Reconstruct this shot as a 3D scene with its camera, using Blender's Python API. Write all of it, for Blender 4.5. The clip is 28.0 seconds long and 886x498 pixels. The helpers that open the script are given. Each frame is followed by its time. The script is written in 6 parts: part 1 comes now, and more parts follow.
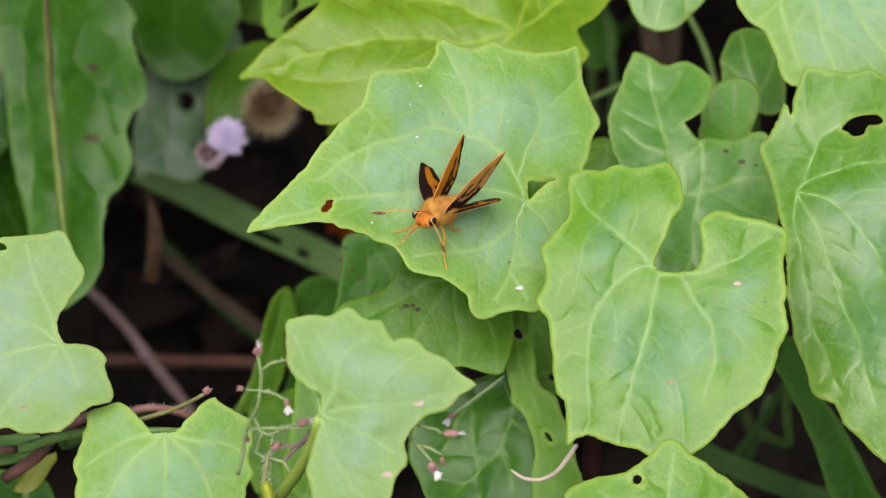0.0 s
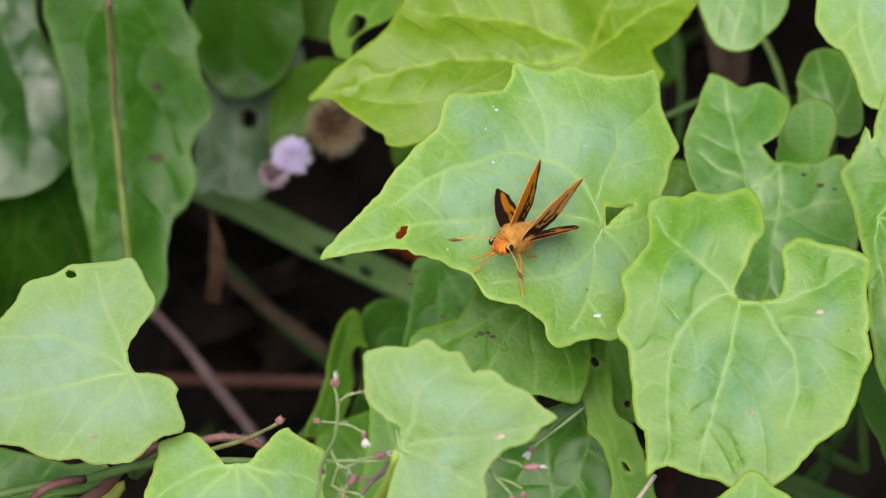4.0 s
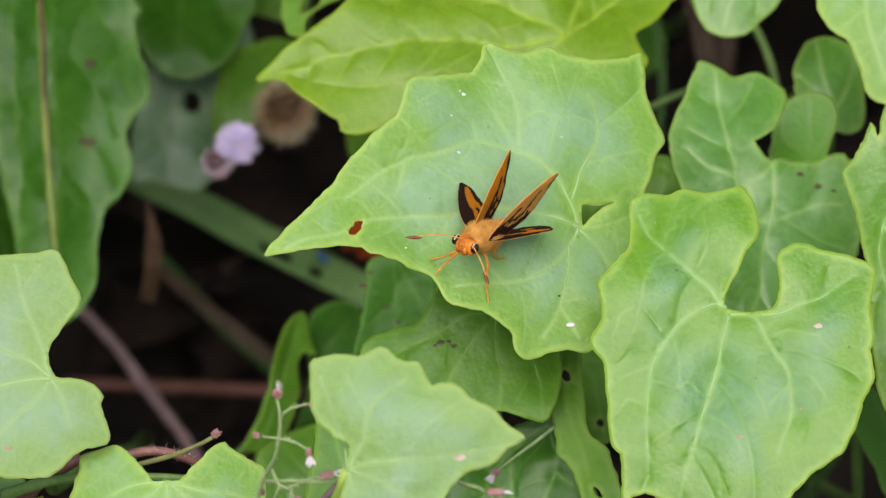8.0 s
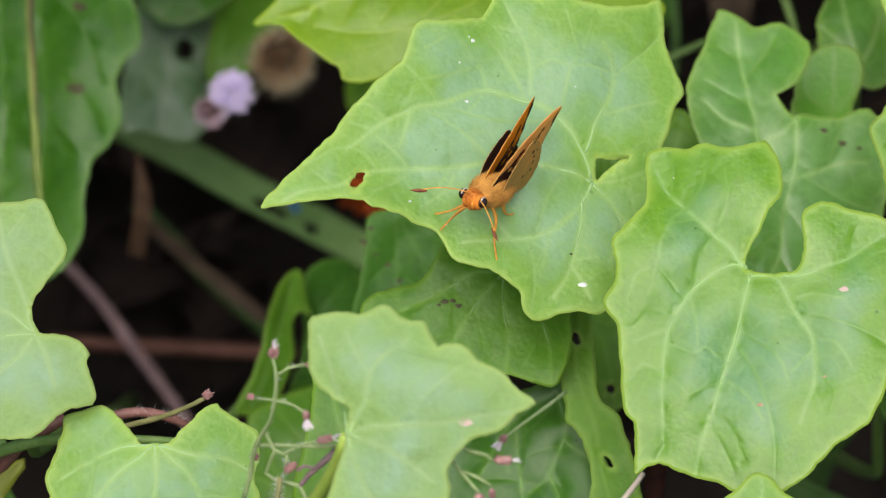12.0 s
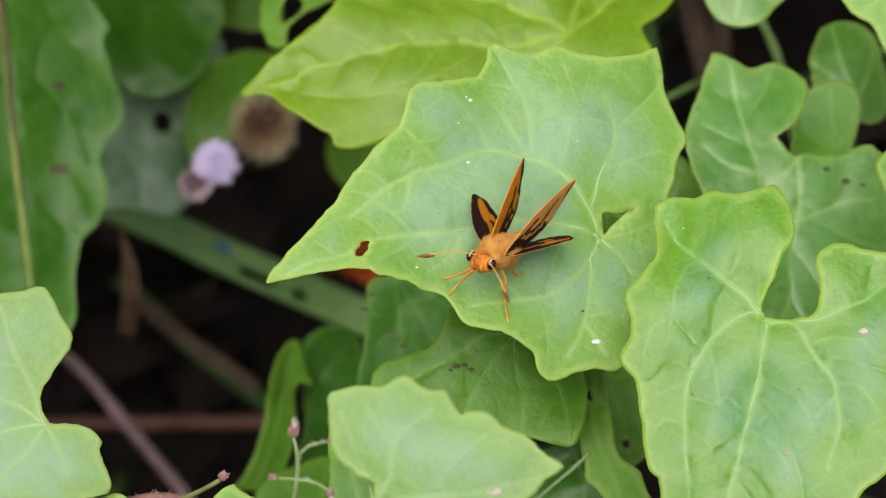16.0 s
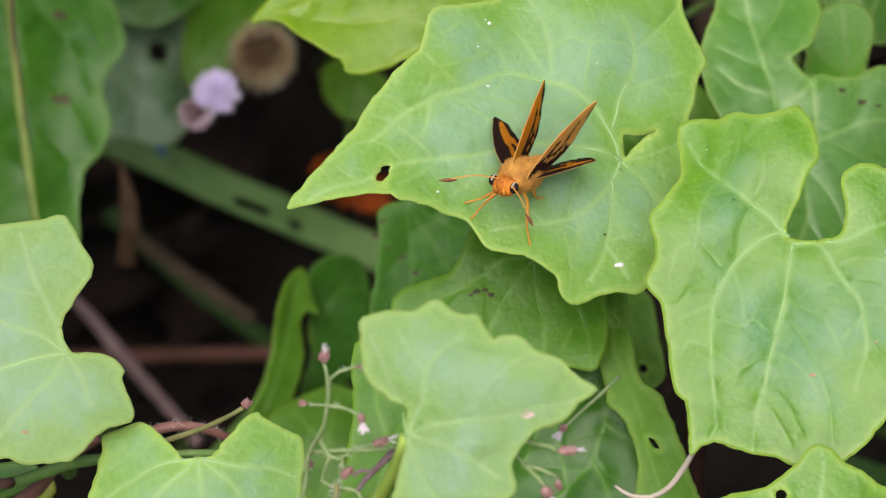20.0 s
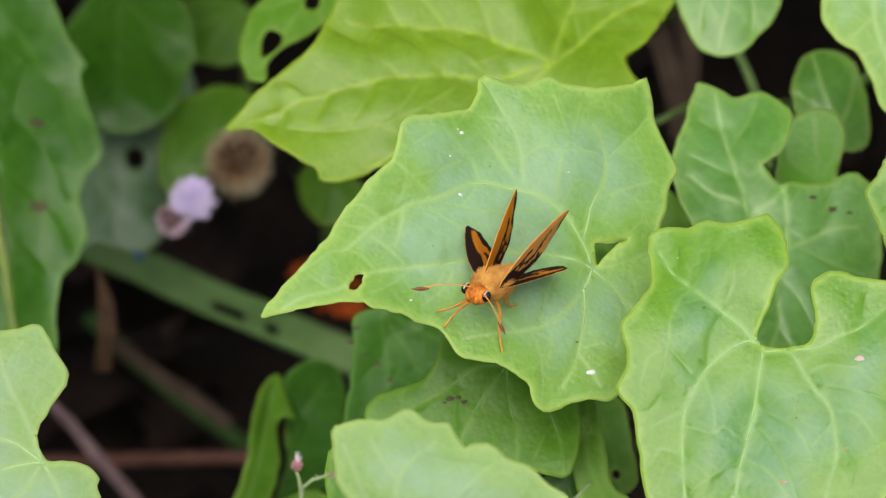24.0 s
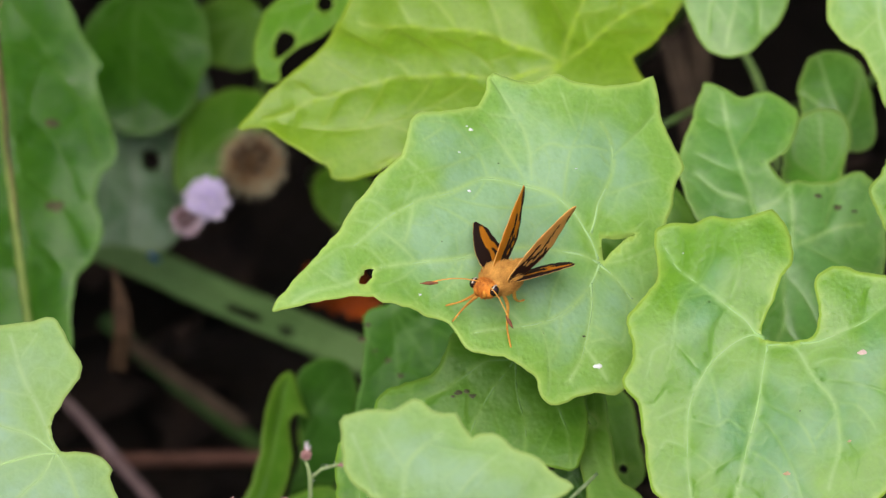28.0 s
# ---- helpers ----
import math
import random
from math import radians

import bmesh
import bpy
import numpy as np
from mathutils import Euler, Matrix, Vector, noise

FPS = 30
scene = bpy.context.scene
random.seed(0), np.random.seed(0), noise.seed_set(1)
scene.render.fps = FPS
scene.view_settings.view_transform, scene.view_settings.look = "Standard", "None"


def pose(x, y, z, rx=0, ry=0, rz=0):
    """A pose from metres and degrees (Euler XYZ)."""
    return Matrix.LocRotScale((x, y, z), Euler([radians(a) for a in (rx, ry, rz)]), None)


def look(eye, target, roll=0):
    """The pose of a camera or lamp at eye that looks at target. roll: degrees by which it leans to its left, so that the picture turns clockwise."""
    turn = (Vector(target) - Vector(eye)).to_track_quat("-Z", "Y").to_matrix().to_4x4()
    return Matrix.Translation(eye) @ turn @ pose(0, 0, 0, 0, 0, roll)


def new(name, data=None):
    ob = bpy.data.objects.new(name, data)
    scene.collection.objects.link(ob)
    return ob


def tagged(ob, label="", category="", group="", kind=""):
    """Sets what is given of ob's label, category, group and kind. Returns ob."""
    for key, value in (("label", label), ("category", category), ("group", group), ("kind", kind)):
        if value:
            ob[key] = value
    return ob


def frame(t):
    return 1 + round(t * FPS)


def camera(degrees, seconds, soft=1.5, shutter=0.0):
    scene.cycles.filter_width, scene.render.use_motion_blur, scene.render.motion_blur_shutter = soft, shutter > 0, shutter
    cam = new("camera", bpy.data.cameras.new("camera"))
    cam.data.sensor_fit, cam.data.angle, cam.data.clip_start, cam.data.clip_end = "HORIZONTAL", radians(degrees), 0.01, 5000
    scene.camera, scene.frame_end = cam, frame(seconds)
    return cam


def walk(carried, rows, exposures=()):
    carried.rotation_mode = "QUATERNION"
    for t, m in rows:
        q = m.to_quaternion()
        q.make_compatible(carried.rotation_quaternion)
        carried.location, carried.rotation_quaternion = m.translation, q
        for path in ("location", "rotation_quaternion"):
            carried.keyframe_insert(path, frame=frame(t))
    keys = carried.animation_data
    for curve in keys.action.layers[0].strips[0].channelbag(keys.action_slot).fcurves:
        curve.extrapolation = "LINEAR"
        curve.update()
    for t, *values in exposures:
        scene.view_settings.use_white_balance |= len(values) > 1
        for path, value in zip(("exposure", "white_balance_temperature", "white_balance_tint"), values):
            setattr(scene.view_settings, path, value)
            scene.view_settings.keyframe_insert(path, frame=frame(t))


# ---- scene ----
from mathutils.geometry import delaunay_2d_cdt

cam = camera(7.476, 28.0, soft=1.3)
# soft background of a long lens, focused on the notched leaf below
cam.data.dof.use_dof = True
cam.data.dof.aperture_fstop = 42.0

walk(cam, [
    (0, pose(0.00000, 0.00000, 0.85315, 50.000, -0.000, 0.000)),
    (0.5, pose(0.00025, 0.00077, 0.85384, 49.962, 0.048, 0.045)),
    (1, pose(-0.00095, 0.00435, 0.85375, 49.930, 0.171, 0.067)),
    (1.5, pose(-0.00289, 0.00694, 0.85262, 49.824, 0.153, 0.027)),
    (2, pose(-0.00482, 0.01018, 0.85057, 49.855, 0.161, 0.047)),
    (2.5, pose(-0.00598, 0.01024, 0.85171, 49.836, 0.107, 0.172)),
    (3, pose(-0.00799, 0.01105, 0.85079, 49.932, -0.004, 0.265)),
    (3.5, pose(-0.00790, 0.01344, 0.84863, 49.889, 0.027, 0.216)),
    (5.5, pose(-0.01493, 0.03157, 0.84143, 49.584, 0.015, -0.170)),
    (6, pose(-0.01383, 0.03804, 0.83588, 49.427, 0.024, -0.153)),
    (6.5, pose(-0.01328, 0.04942, 0.82707, 49.458, -0.464, -0.033)),
    (7, pose(-0.01315, 0.06267, 0.81374, 49.370, -0.710, 0.003)),
    (7.5, pose(-0.01472, 0.07147, 0.80676, 49.228, -0.869, 0.039)),
    (8, pose(-0.00983, 0.08889, 0.78519, 49.904, -1.136, 0.584)),
    (8.5, pose(-0.00822, 0.10298, 0.77648, 49.512, -1.322, 0.481)),
    (9, pose(-0.00768, 0.09910, 0.77761, 49.851, -1.261, 0.444)),
    (9.5, pose(-0.00873, 0.10560, 0.77422, 49.732, -1.399, 0.538)),
    (10, pose(-0.01128, 0.11229, 0.77015, 49.540, -1.476, 0.756)),
    (10.5, pose(-0.01294, 0.11843, 0.76271, 49.371, -1.698, 1.083)),
    (11, pose(-0.01406, 0.12155, 0.75528, 49.804, -1.934, 1.267)),
    (11.5, pose(-0.01350, 0.12360, 0.75403, 49.643, -1.721, 1.147)),
    (12, pose(-0.01225, 0.12183, 0.75503, 49.631, -1.782, 0.950)),
    (12.5, pose(-0.01187, 0.12562, 0.75144, 49.682, -1.900, 0.910)),
    (14.5, pose(-0.01643, 0.13631, 0.74402, 49.917, -1.721, 0.498)),
    (15, pose(-0.01758, 0.13843, 0.74303, 49.991, -1.598, 0.391)),
    (15.5, pose(-0.01796, 0.13327, 0.74775, 49.882, -1.189, 0.048)),
    (16, pose(-0.02253, 0.13424, 0.74899, 49.967, 0.353, -1.721)),
    (16.5, pose(-0.02791, 0.13146, 0.75097, 50.013, 0.727, -2.552)),
    (17, pose(-0.03121, 0.12696, 0.75183, 49.962, 0.646, -2.945)),
    (17.5, pose(-0.03305, 0.13171, 0.74760, 49.789, 0.401, -3.101)),
    (18, pose(-0.03449, 0.13426, 0.74492, 49.684, 0.428, -3.021)),
    (18.5, pose(-0.03520, 0.13533, 0.74416, 49.592, 0.388, -2.928)),
    (19, pose(-0.03589, 0.13375, 0.74519, 49.514, 0.267, -2.818)),
    (19.5, pose(-0.03606, 0.13261, 0.74662, 49.456, 0.263, -2.741)),
    (20, pose(-0.03609, 0.13761, 0.74397, 49.469, 0.274, -2.684)),
    (20.5, pose(-0.03593, 0.14384, 0.74113, 49.473, 0.319, -2.754)),
    (21, pose(-0.03459, 0.14344, 0.74353, 49.568, 0.369, -2.877)),
    (21.5, pose(-0.03413, 0.14024, 0.74581, 49.737, 0.317, -2.897)),
    (22, pose(-0.03400, 0.13983, 0.74611, 49.939, 0.325, -2.823)),
    (22.5, pose(-0.03537, 0.13982, 0.74633, 50.022, 0.325, -2.775)),
    (24.5, pose(-0.03292, 0.13361, 0.74955, 50.264, 0.327, -2.902)),
    (25, pose(-0.03133, 0.13554, 0.74794, 50.144, 0.404, -3.029)),
    (25.5, pose(-0.03229, 0.13409, 0.74975, 50.071, 0.345, -3.020)),
    (26, pose(-0.03260, 0.12945, 0.75077, 50.105, 0.412, -2.971)),
    (26.5, pose(-0.03251, 0.12410, 0.75440, 50.237, 0.421, -2.939)),
    (27, pose(-0.03124, 0.12118, 0.75538, 50.432, 0.474, -2.926)),
    (27.5, pose(-0.03154, 0.12417, 0.75345, 50.432, 0.305, -2.664)),
    (28, pose(-0.03288, 0.12349, 0.75311, 50.475, 0.361, -2.608)),
], exposures=[(0.0, 0.53), (28.0, 0.53)])

# ---- daylight: bright overcast sky, high soft sun from behind the camera ----
world = bpy.data.worlds.new("sky")
scene.world = world
world.use_nodes = True
wn = world.node_tree.nodes
sky = wn.new("ShaderNodeTexSky")
sky.sky_type = "NISHITA"
sky.sun_disc = False
sky.sun_elevation = radians(58)
sky.sun_rotation = radians(191)
sky.air_density, sky.dust_density, sky.ozone_density = 1.0, 4.0, 1.0
world.node_tree.links.new(sky.outputs[0], wn["Background"].inputs[0])
wn["Background"].inputs[1].default_value = 0.13

sun = new("sun", bpy.data.lights.new("sun", "SUN"))
sun.data.energy = 1.8
sun.data.angle = radians(55)
sun.data.color = (1.0, 0.945, 0.95)
sun.matrix_world = look((-0.35, -1.0, 3.0), (0.0, 0.76, 0.2))


# ---- materials ----
def material(name):
    m = bpy.data.materials.new(name)
    m.use_nodes = True
    nt = m.node_tree
    return m, nt, nt.nodes["Principled BSDF"]


def node(nt, kind, ins=(), data_type="", operation="", attribute_name="", feature=""):
    n = nt.nodes.new(kind)
    if data_type:
        n.data_type = data_type
    if operation:
        n.operation = operation
    if attribute_name:
        n.attribute_name = attribute_name
    if feature:
        n.feature = feature
    for key, value in dict(ins).items():
        if isinstance(value, bpy.types.NodeSocket):
            nt.links.new(value, n.inputs[key])
        else:
            n.inputs[key].default_value = value
    return n


def mix(nt, fac, a, b):
    n = node(nt, "ShaderNodeMix", data_type="RGBA")
    for sock, value in ((n.inputs[0], fac), (n.inputs[6], a), (n.inputs[7], b)):
        if isinstance(value, bpy.types.NodeSocket):
            nt.links.new(value, sock)
        elif isinstance(value, (tuple, list)):
            sock.default_value = (*value, 1.0)
        else:
            sock.default_value = value
    return n.outputs[2]


def maths(nt, op, a, b=0.0):
    n = node(nt, "ShaderNodeMath", operation=op)
    for k, value in enumerate((a, b)):
        if isinstance(value, bpy.types.NodeSocket):
            nt.links.new(value, n.inputs[k])
        else:
            n.inputs[k].default_value = value
    return n.outputs[0]


def ramp(nt, value, lo, hi, a=0.0, b=1.0):
    n = node(nt, "ShaderNodeMapRange", {0: value, 1: lo, 2: hi, 3: a, 4: b})
    return n.outputs[0]


def leaf_material(name, deep, fresh, vein_col, rim_col, sky_sheen=None, rough=0.42, spec=0.5, thin=0.28, net=0.30, cell=260.0, pucker=1.0, patchy=0.0, pitted=0.2, wrinkle=130.0, mottle=0.30, sheen_from=0.2, sheen_to=0.95):
    """A leaf skin: blotches, pale veins and margin, a fine vein net with relief, some light let through."""
    m, nt, bsdf = material(name)
    at = node(nt, "ShaderNodeTexCoord").outputs["Object"]
    chance = node(nt, "ShaderNodeObjectInfo").outputs["Random"]
    blotch = node(nt, "ShaderNodeTexNoise", {"Vector": at, "Scale": 70.0, "Detail": 4.0, "Roughness": 0.6}).outputs[0]
    grain = node(nt, "ShaderNodeTexNoise", {"Vector": at, "Scale": 1500.0, "Detail": 3.0}).outputs[0]
    bent = node(nt, "ShaderNodeTexNoise", {"Vector": at, "Scale": 260.0, "Detail": 1.0}).outputs[1]
    warped = node(nt, "ShaderNodeVectorMath", {0: at, 1: node(nt, "ShaderNodeVectorMath", {0: bent, "Scale": 0.0030}, operation="SCALE").outputs[0]}).outputs[0]
    cells = node(nt, "ShaderNodeTexVoronoi", {"Vector": warped, "Scale": cell}, feature="DISTANCE_TO_EDGE").outputs[0]
    fine = node(nt, "ShaderNodeTexVoronoi", {"Vector": warped, "Scale": cell * 3.3}, feature="DISTANCE_TO_EDGE").outputs[0]
    web = maths(nt, "MULTIPLY", ramp(nt, cells, 0.0, 0.08, 1.0, 0.0), net)
    web2 = maths(nt, "MULTIPLY", ramp(nt, fine, 0.0, 0.10, 1.0, 0.0), net * 0.4)
    vein = node(nt, "ShaderNodeAttribute", attribute_name="vein").outputs["Fac"]
    rim = node(nt, "ShaderNodeAttribute", attribute_name="rim").outputs["Fac"]
    skin = mix(nt, ramp(nt, blotch, 0.32, 0.68), deep, fresh)
    skin = mix(nt, maths(nt, "MULTIPLY", ramp(nt, grain, 0.45, 0.75), 0.25), skin, [c * 1.35 for c in fresh])
    skin = mix(nt, maths(nt, "MULTIPLY", chance, 0.22), skin, deep)
    if sky_sheen:
        # a cool sky sheen painted over the middle of the blade, in uneven patches
        inner = node(nt, "ShaderNodeAttribute", attribute_name="inner").outputs["Fac"]
        patch = node(nt, "ShaderNodeTexNoise", {"Vector": at, "Scale": 110.0, "Detail": 3.0, "Roughness": 0.55}).outputs[0]
        bloom = maths(nt, "MULTIPLY", ramp(nt, maths(nt, "ADD", inner, maths(nt, "MULTIPLY", maths(nt, "SUBTRACT", patch, 0.5), 2.4)), sheen_from, sheen_to), 0.95)
        skin = mix(nt, bloom, skin, sky_sheen)
    if patchy:
        # gloss painted into the colour: greyer patches over the green
        gloss_patch = node(nt, "ShaderNodeTexNoise", {"Vector": at, "Scale": wrinkle, "Detail": 3.0, "Roughness": 0.5}).outputs[0]
        skin = mix(nt, maths(nt, "MULTIPLY", ramp(nt, gloss_patch, 0.50, 0.68), patchy), skin, [1.15 * c + 0.035 for c in fresh])
    speckle = node(nt, "ShaderNodeTexNoise", {"Vector": at, "Scale": 330.0, "Detail": 5.0, "Roughness": 0.65}).outputs[0]
    skin = mix(nt, maths(nt, "MULTIPLY", ramp(nt, speckle, 0.46, 0.66), mottle), skin, [c * 0.72 for c in deep])
    lines = maths(nt, "MAXIMUM", maths(nt, "MULTIPLY", vein, 0.85), maths(nt, "MAXIMUM", web, web2))
    skin = mix(nt, lines, skin, vein_col)
    skin = mix(nt, maths(nt, "MULTIPLY", rim, 0.75), skin, rim_col)
    dots = node(nt, "ShaderNodeTexVoronoi", {"Vector": at, "Scale": 210.0}).outputs[0]
    few = node(nt, "ShaderNodeTexNoise", {"Vector": at, "Scale": 160.0, "Detail": 0.0}).outputs[0]
    dirt = maths(nt, "MULTIPLY", ramp(nt, dots, 0.03, 0.05, 0.75, 0.0), ramp(nt, few, 0.49, 0.53))
    skin = mix(nt, dirt, skin, [c * 0.3 for c in deep])
    nt.links.new(skin, bsdf.inputs["Base Color"])
    nt.links.new(ramp(nt, blotch, 0.3, 0.7, rough - 0.06, rough + 0.08), bsdf.inputs["Roughness"])
    bsdf.inputs["Specular IOR Level"].default_value = spec
    pits = node(nt, "ShaderNodeTexVoronoi", {"Vector": at, "Scale": 1150.0}).outputs[0]
    broad = node(nt, "ShaderNodeTexNoise", {"Vector": at, "Scale": wrinkle, "Detail": 2.0, "Roughness": 0.4}).outputs[0]
    relief = maths(nt, "ADD", maths(nt, "MULTIPLY", ramp(nt, cells, 0.0, 0.5), 0.30 * pucker), maths(nt, "MULTIPLY", broad, 2.2 * pucker * 130.0 / wrinkle))
    height = maths(nt, "ADD", relief, maths(nt, "ADD", maths(nt, "MULTIPLY", ramp(nt, pits, 0.1, 0.5), pitted), maths(nt, "MULTIPLY", grain, 0.2 + pitted)))
    bump = node(nt, "ShaderNodeBump", {"Height": height, "Strength": 0.45, "Distance": 0.0003})
    nt.links.new(bump.outputs[0], bsdf.inputs["Normal"])
    glow = node(nt, "ShaderNodeBsdfTranslucent")
    nt.links.new(mix(nt, 0.5, skin, [min(1.0, fresh[0] * 1.6), min(1.0, fresh[1] * 1.4), fresh[2] * 0.6]), glow.inputs["Color"])
    blend = node(nt, "ShaderNodeMixShader", {0: thin, 1: bsdf.outputs[0], 2: glow.outputs[0]})
    nt.links.new(blend.outputs[0], nt.nodes["Material Output"].inputs["Surface"])
    return m


def rough_material(name, a, b, scale=300.0, rough=0.6, bump=0.4, stretch=(1, 1, 1), depth=0.0004, spec=0.4):
    """Two tones in noise of a given size, with relief."""
    m, nt, bsdf = material(name)
    at = node(nt, "ShaderNodeMapping", {"Vector": node(nt, "ShaderNodeTexCoord").outputs["Object"], "Scale": stretch}).outputs[0]
    n1 = node(nt, "ShaderNodeTexNoise", {"Vector": at, "Scale": scale, "Detail": 5.0, "Roughness": 0.6}).outputs[0]
    n2 = node(nt, "ShaderNodeTexNoise", {"Vector": at, "Scale": scale * 7, "Detail": 3.0}).outputs[0]
    both = maths(nt, "ADD", maths(nt, "MULTIPLY", n1, 0.7), maths(nt, "MULTIPLY", n2, 0.3))
    nt.links.new(mix(nt, ramp(nt, both, 0.35, 0.65), a, b), bsdf.inputs["Base Color"])
    bsdf.inputs["Roughness"].default_value = rough
    bsdf.inputs["Specular IOR Level"].default_value = spec
    nt.links.new(node(nt, "ShaderNodeBump", {"Height": both, "Strength": bump, "Distance": depth}).outputs[0], bsdf.inputs["Normal"])
    return m


def wing_material(name, light, dark, rough=0.7):
    """Wing scales: a light tone and dark marks laid down along the wing's own pattern."""
    m, nt, bsdf = material(name)
    at = node(nt, "ShaderNodeTexCoord").outputs["Object"]
    mark = node(nt, "ShaderNodeAttribute", attribute_name="mark").outputs["Fac"]
    n1 = node(nt, "ShaderNodeTexNoise", {"Vector": at, "Scale": 2600.0, "Detail": 3.0}).outputs[0]
    n2 = node(nt, "ShaderNodeTexNoise", {"Vector": at, "Scale": 500.0, "Detail": 3.0}).outputs[0]
    tone = mix(nt, ramp(nt, n2, 0.35, 0.7), light, [c * 0.84 for c in light])
    edge = maths(nt, "ADD", mark, maths(nt, "MULTIPLY", maths(nt, "SUBTRACT", n1, 0.5), 0.5))
    nt.links.new(mix(nt, ramp(nt, edge, 0.38, 0.62), tone, dark), bsdf.inputs["Base Color"])
    bsdf.inputs["Roughness"].default_value = rough
    bsdf.inputs["Specular IOR Level"].default_value = 0.15
    nt.links.new(node(nt, "ShaderNodeBump", {"Height": n1, "Strength": 0.4, "Distance": 0.00008}).outputs[0], bsdf.inputs["Normal"])
    glow = node(nt, "ShaderNodeBsdfTranslucent")
    nt.links.new(mix(nt, ramp(nt, edge, 0.38, 0.62), tone, dark), glow.inputs["Color"])
    blend = node(nt, "ShaderNodeMixShader", {0: 0.55, 1: bsdf.outputs[0], 2: glow.outputs[0]})
    nt.links.new(blend.outputs[0], nt.nodes["Material Output"].inputs["Surface"])
    return m


vine_skin = leaf_material("vine_leaf_skin", (0.16, 0.345, 0.042), (0.235, 0.425, 0.070), (0.34, 0.52, 0.16), (0.48, 0.65, 0.14), (0.250, 0.435, 0.225), rough=0.40, spec=0.34, net=0.24, pitted=0.3)
young_skin = leaf_material("young_vine_leaf_skin", (0.20, 0.355, 0.085), (0.26, 0.415, 0.13), (0.335, 0.49, 0.20), (0.42, 0.56, 0.15), (0.275, 0.435, 0.265), rough=0.45, spec=0.28, net=0.24, pitted=0.28)
fresh_skin = leaf_material("fresh_vine_leaf_skin", (0.100, 0.272, 0.006), (0.152, 0.336, 0.010), (0.24, 0.43, 0.10), (0.44, 0.62, 0.10), (0.125, 0.305, 0.105), sheen_from=0.5, sheen_to=1.2, rough=0.30, spec=0.46, net=0.20, pitted=0.14)
sheen_skin = leaf_material("sheen_vine_leaf_skin", (0.080, 0.240, 0.004), (0.130, 0.308, 0.008), (0.23, 0.42, 0.10), (0.44, 0.61, 0.12), (0.120, 0.285, 0.090), sheen_from=0.6, sheen_to=1.4, rough=0.29, spec=0.55, net=0.24, pucker=1.3, pitted=0.12)
satin_skin = leaf_material("satin_leaf_skin", (0.072, 0.235, 0.016), (0.125, 0.315, 0.028), (0.25, 0.43, 0.11), (0.33, 0.51, 0.11), (0.125, 0.32, 0.06), rough=0.31, net=0.22, spec=0.55, pucker=1.3, wrinkle=160.0, pitted=0.05, mottle=0.4)
cup_skin = leaf_material("cup_leaf_skin", (0.10, 0.31, 0.022), (0.15, 0.38, 0.04), (0.18, 0.36, 0.07), (0.34, 0.48, 0.12), rough=0.36, net=0.15, spec=0.35)
lime_skin = leaf_material("lime_leaf_skin", (0.145, 0.295, 0.006), (0.205, 0.365, 0.012), (0.32, 0.46, 0.06), (0.33, 0.47, 0.03), rough=0.38, spec=0.45, net=0.2, pucker=0.9, wrinkle=170.0)
mid_skin = leaf_material("mid_leaf_skin", (0.062, 0.19, 0.009), (0.105, 0.26, 0.016), (0.16, 0.32, 0.045), (0.22, 0.39, 0.045), (0.095, 0.235, 0.018), rough=0.36, spec=0.26, net=0.22, pucker=1.2, wrinkle=170.0, mottle=0.4)
veined_skin = leaf_material("veined_leaf_skin", (0.032, 0.13, 0.007), (0.065, 0.20, 0.013), (0.14, 0.30, 0.05), (0.16, 0.32, 0.05), rough=0.32, spec=0.34, net=0.22, cell=150.0, pucker=1.0, pitted=0.05, wrinkle=200.0)
strap_skin = leaf_material("strap_leaf_skin", (0.088, 0.250, 0.006), (0.130, 0.315, 0.012), (0.17, 0.35, 0.03), (0.34, 0.52, 0.10), rough=0.42, spec=0.3, net=0.06, pucker=0.7)
bright_skin = leaf_material("bright_leaf_skin", (0.085, 0.25, 0.008), (0.14, 0.34, 0.016), (0.19, 0.37, 0.05), (0.25, 0.42, 0.05), rough=0.42, spec=0.25, net=0.2, pucker=2.2)
spotted_skin = leaf_material("spotted_leaf_skin", (0.028, 0.120, 0.006), (0.058, 0.185, 0.012), (0.10, 0.24, 0.035), (0.14, 0.30, 0.05), rough=0.38, spec=0.22, cell=150.0, pucker=2.0, mottle=0.5)
# leaf green darkened in colour to stand in for shade behind and below
shaded_green_skin = leaf_material("shaded_green_leaf_skin", (0.025, 0.10, 0.007), (0.050, 0.17, 0.013), (0.08, 0.20, 0.03), (0.12, 0.27, 0.04), rough=0.45, spec=0.15, cell=170.0)
shade_skin = leaf_material("shade_leaf_skin", (0.026, 0.115, 0.006), (0.065, 0.205, 0.013), (0.10, 0.24, 0.035), (0.22, 0.40, 0.11), rough=0.27, spec=0.25, cell=150.0, pucker=1.6, patchy=0.2, wrinkle=190.0)
gloss_skin = leaf_material("gloss_leaf_skin", (0.03, 0.12, 0.014), (0.06, 0.19, 0.026), (0.09, 0.21, 0.05), (0.12, 0.25, 0.05), rough=0.22, spec=0.7, cell=150.0, pucker=1.4, patchy=0.1, wrinkle=200.0)
# the grey in this green is sky gloss put into the base colour
greyed_skin = leaf_material("greyed_leaf_skin", (0.07, 0.20, 0.045), (0.18, 0.30, 0.18), (0.24, 0.34, 0.20), (0.20, 0.32, 0.14), rough=0.40, spec=0.7, cell=150.0, pucker=2.5, patchy=0.7, wrinkle=150.0)
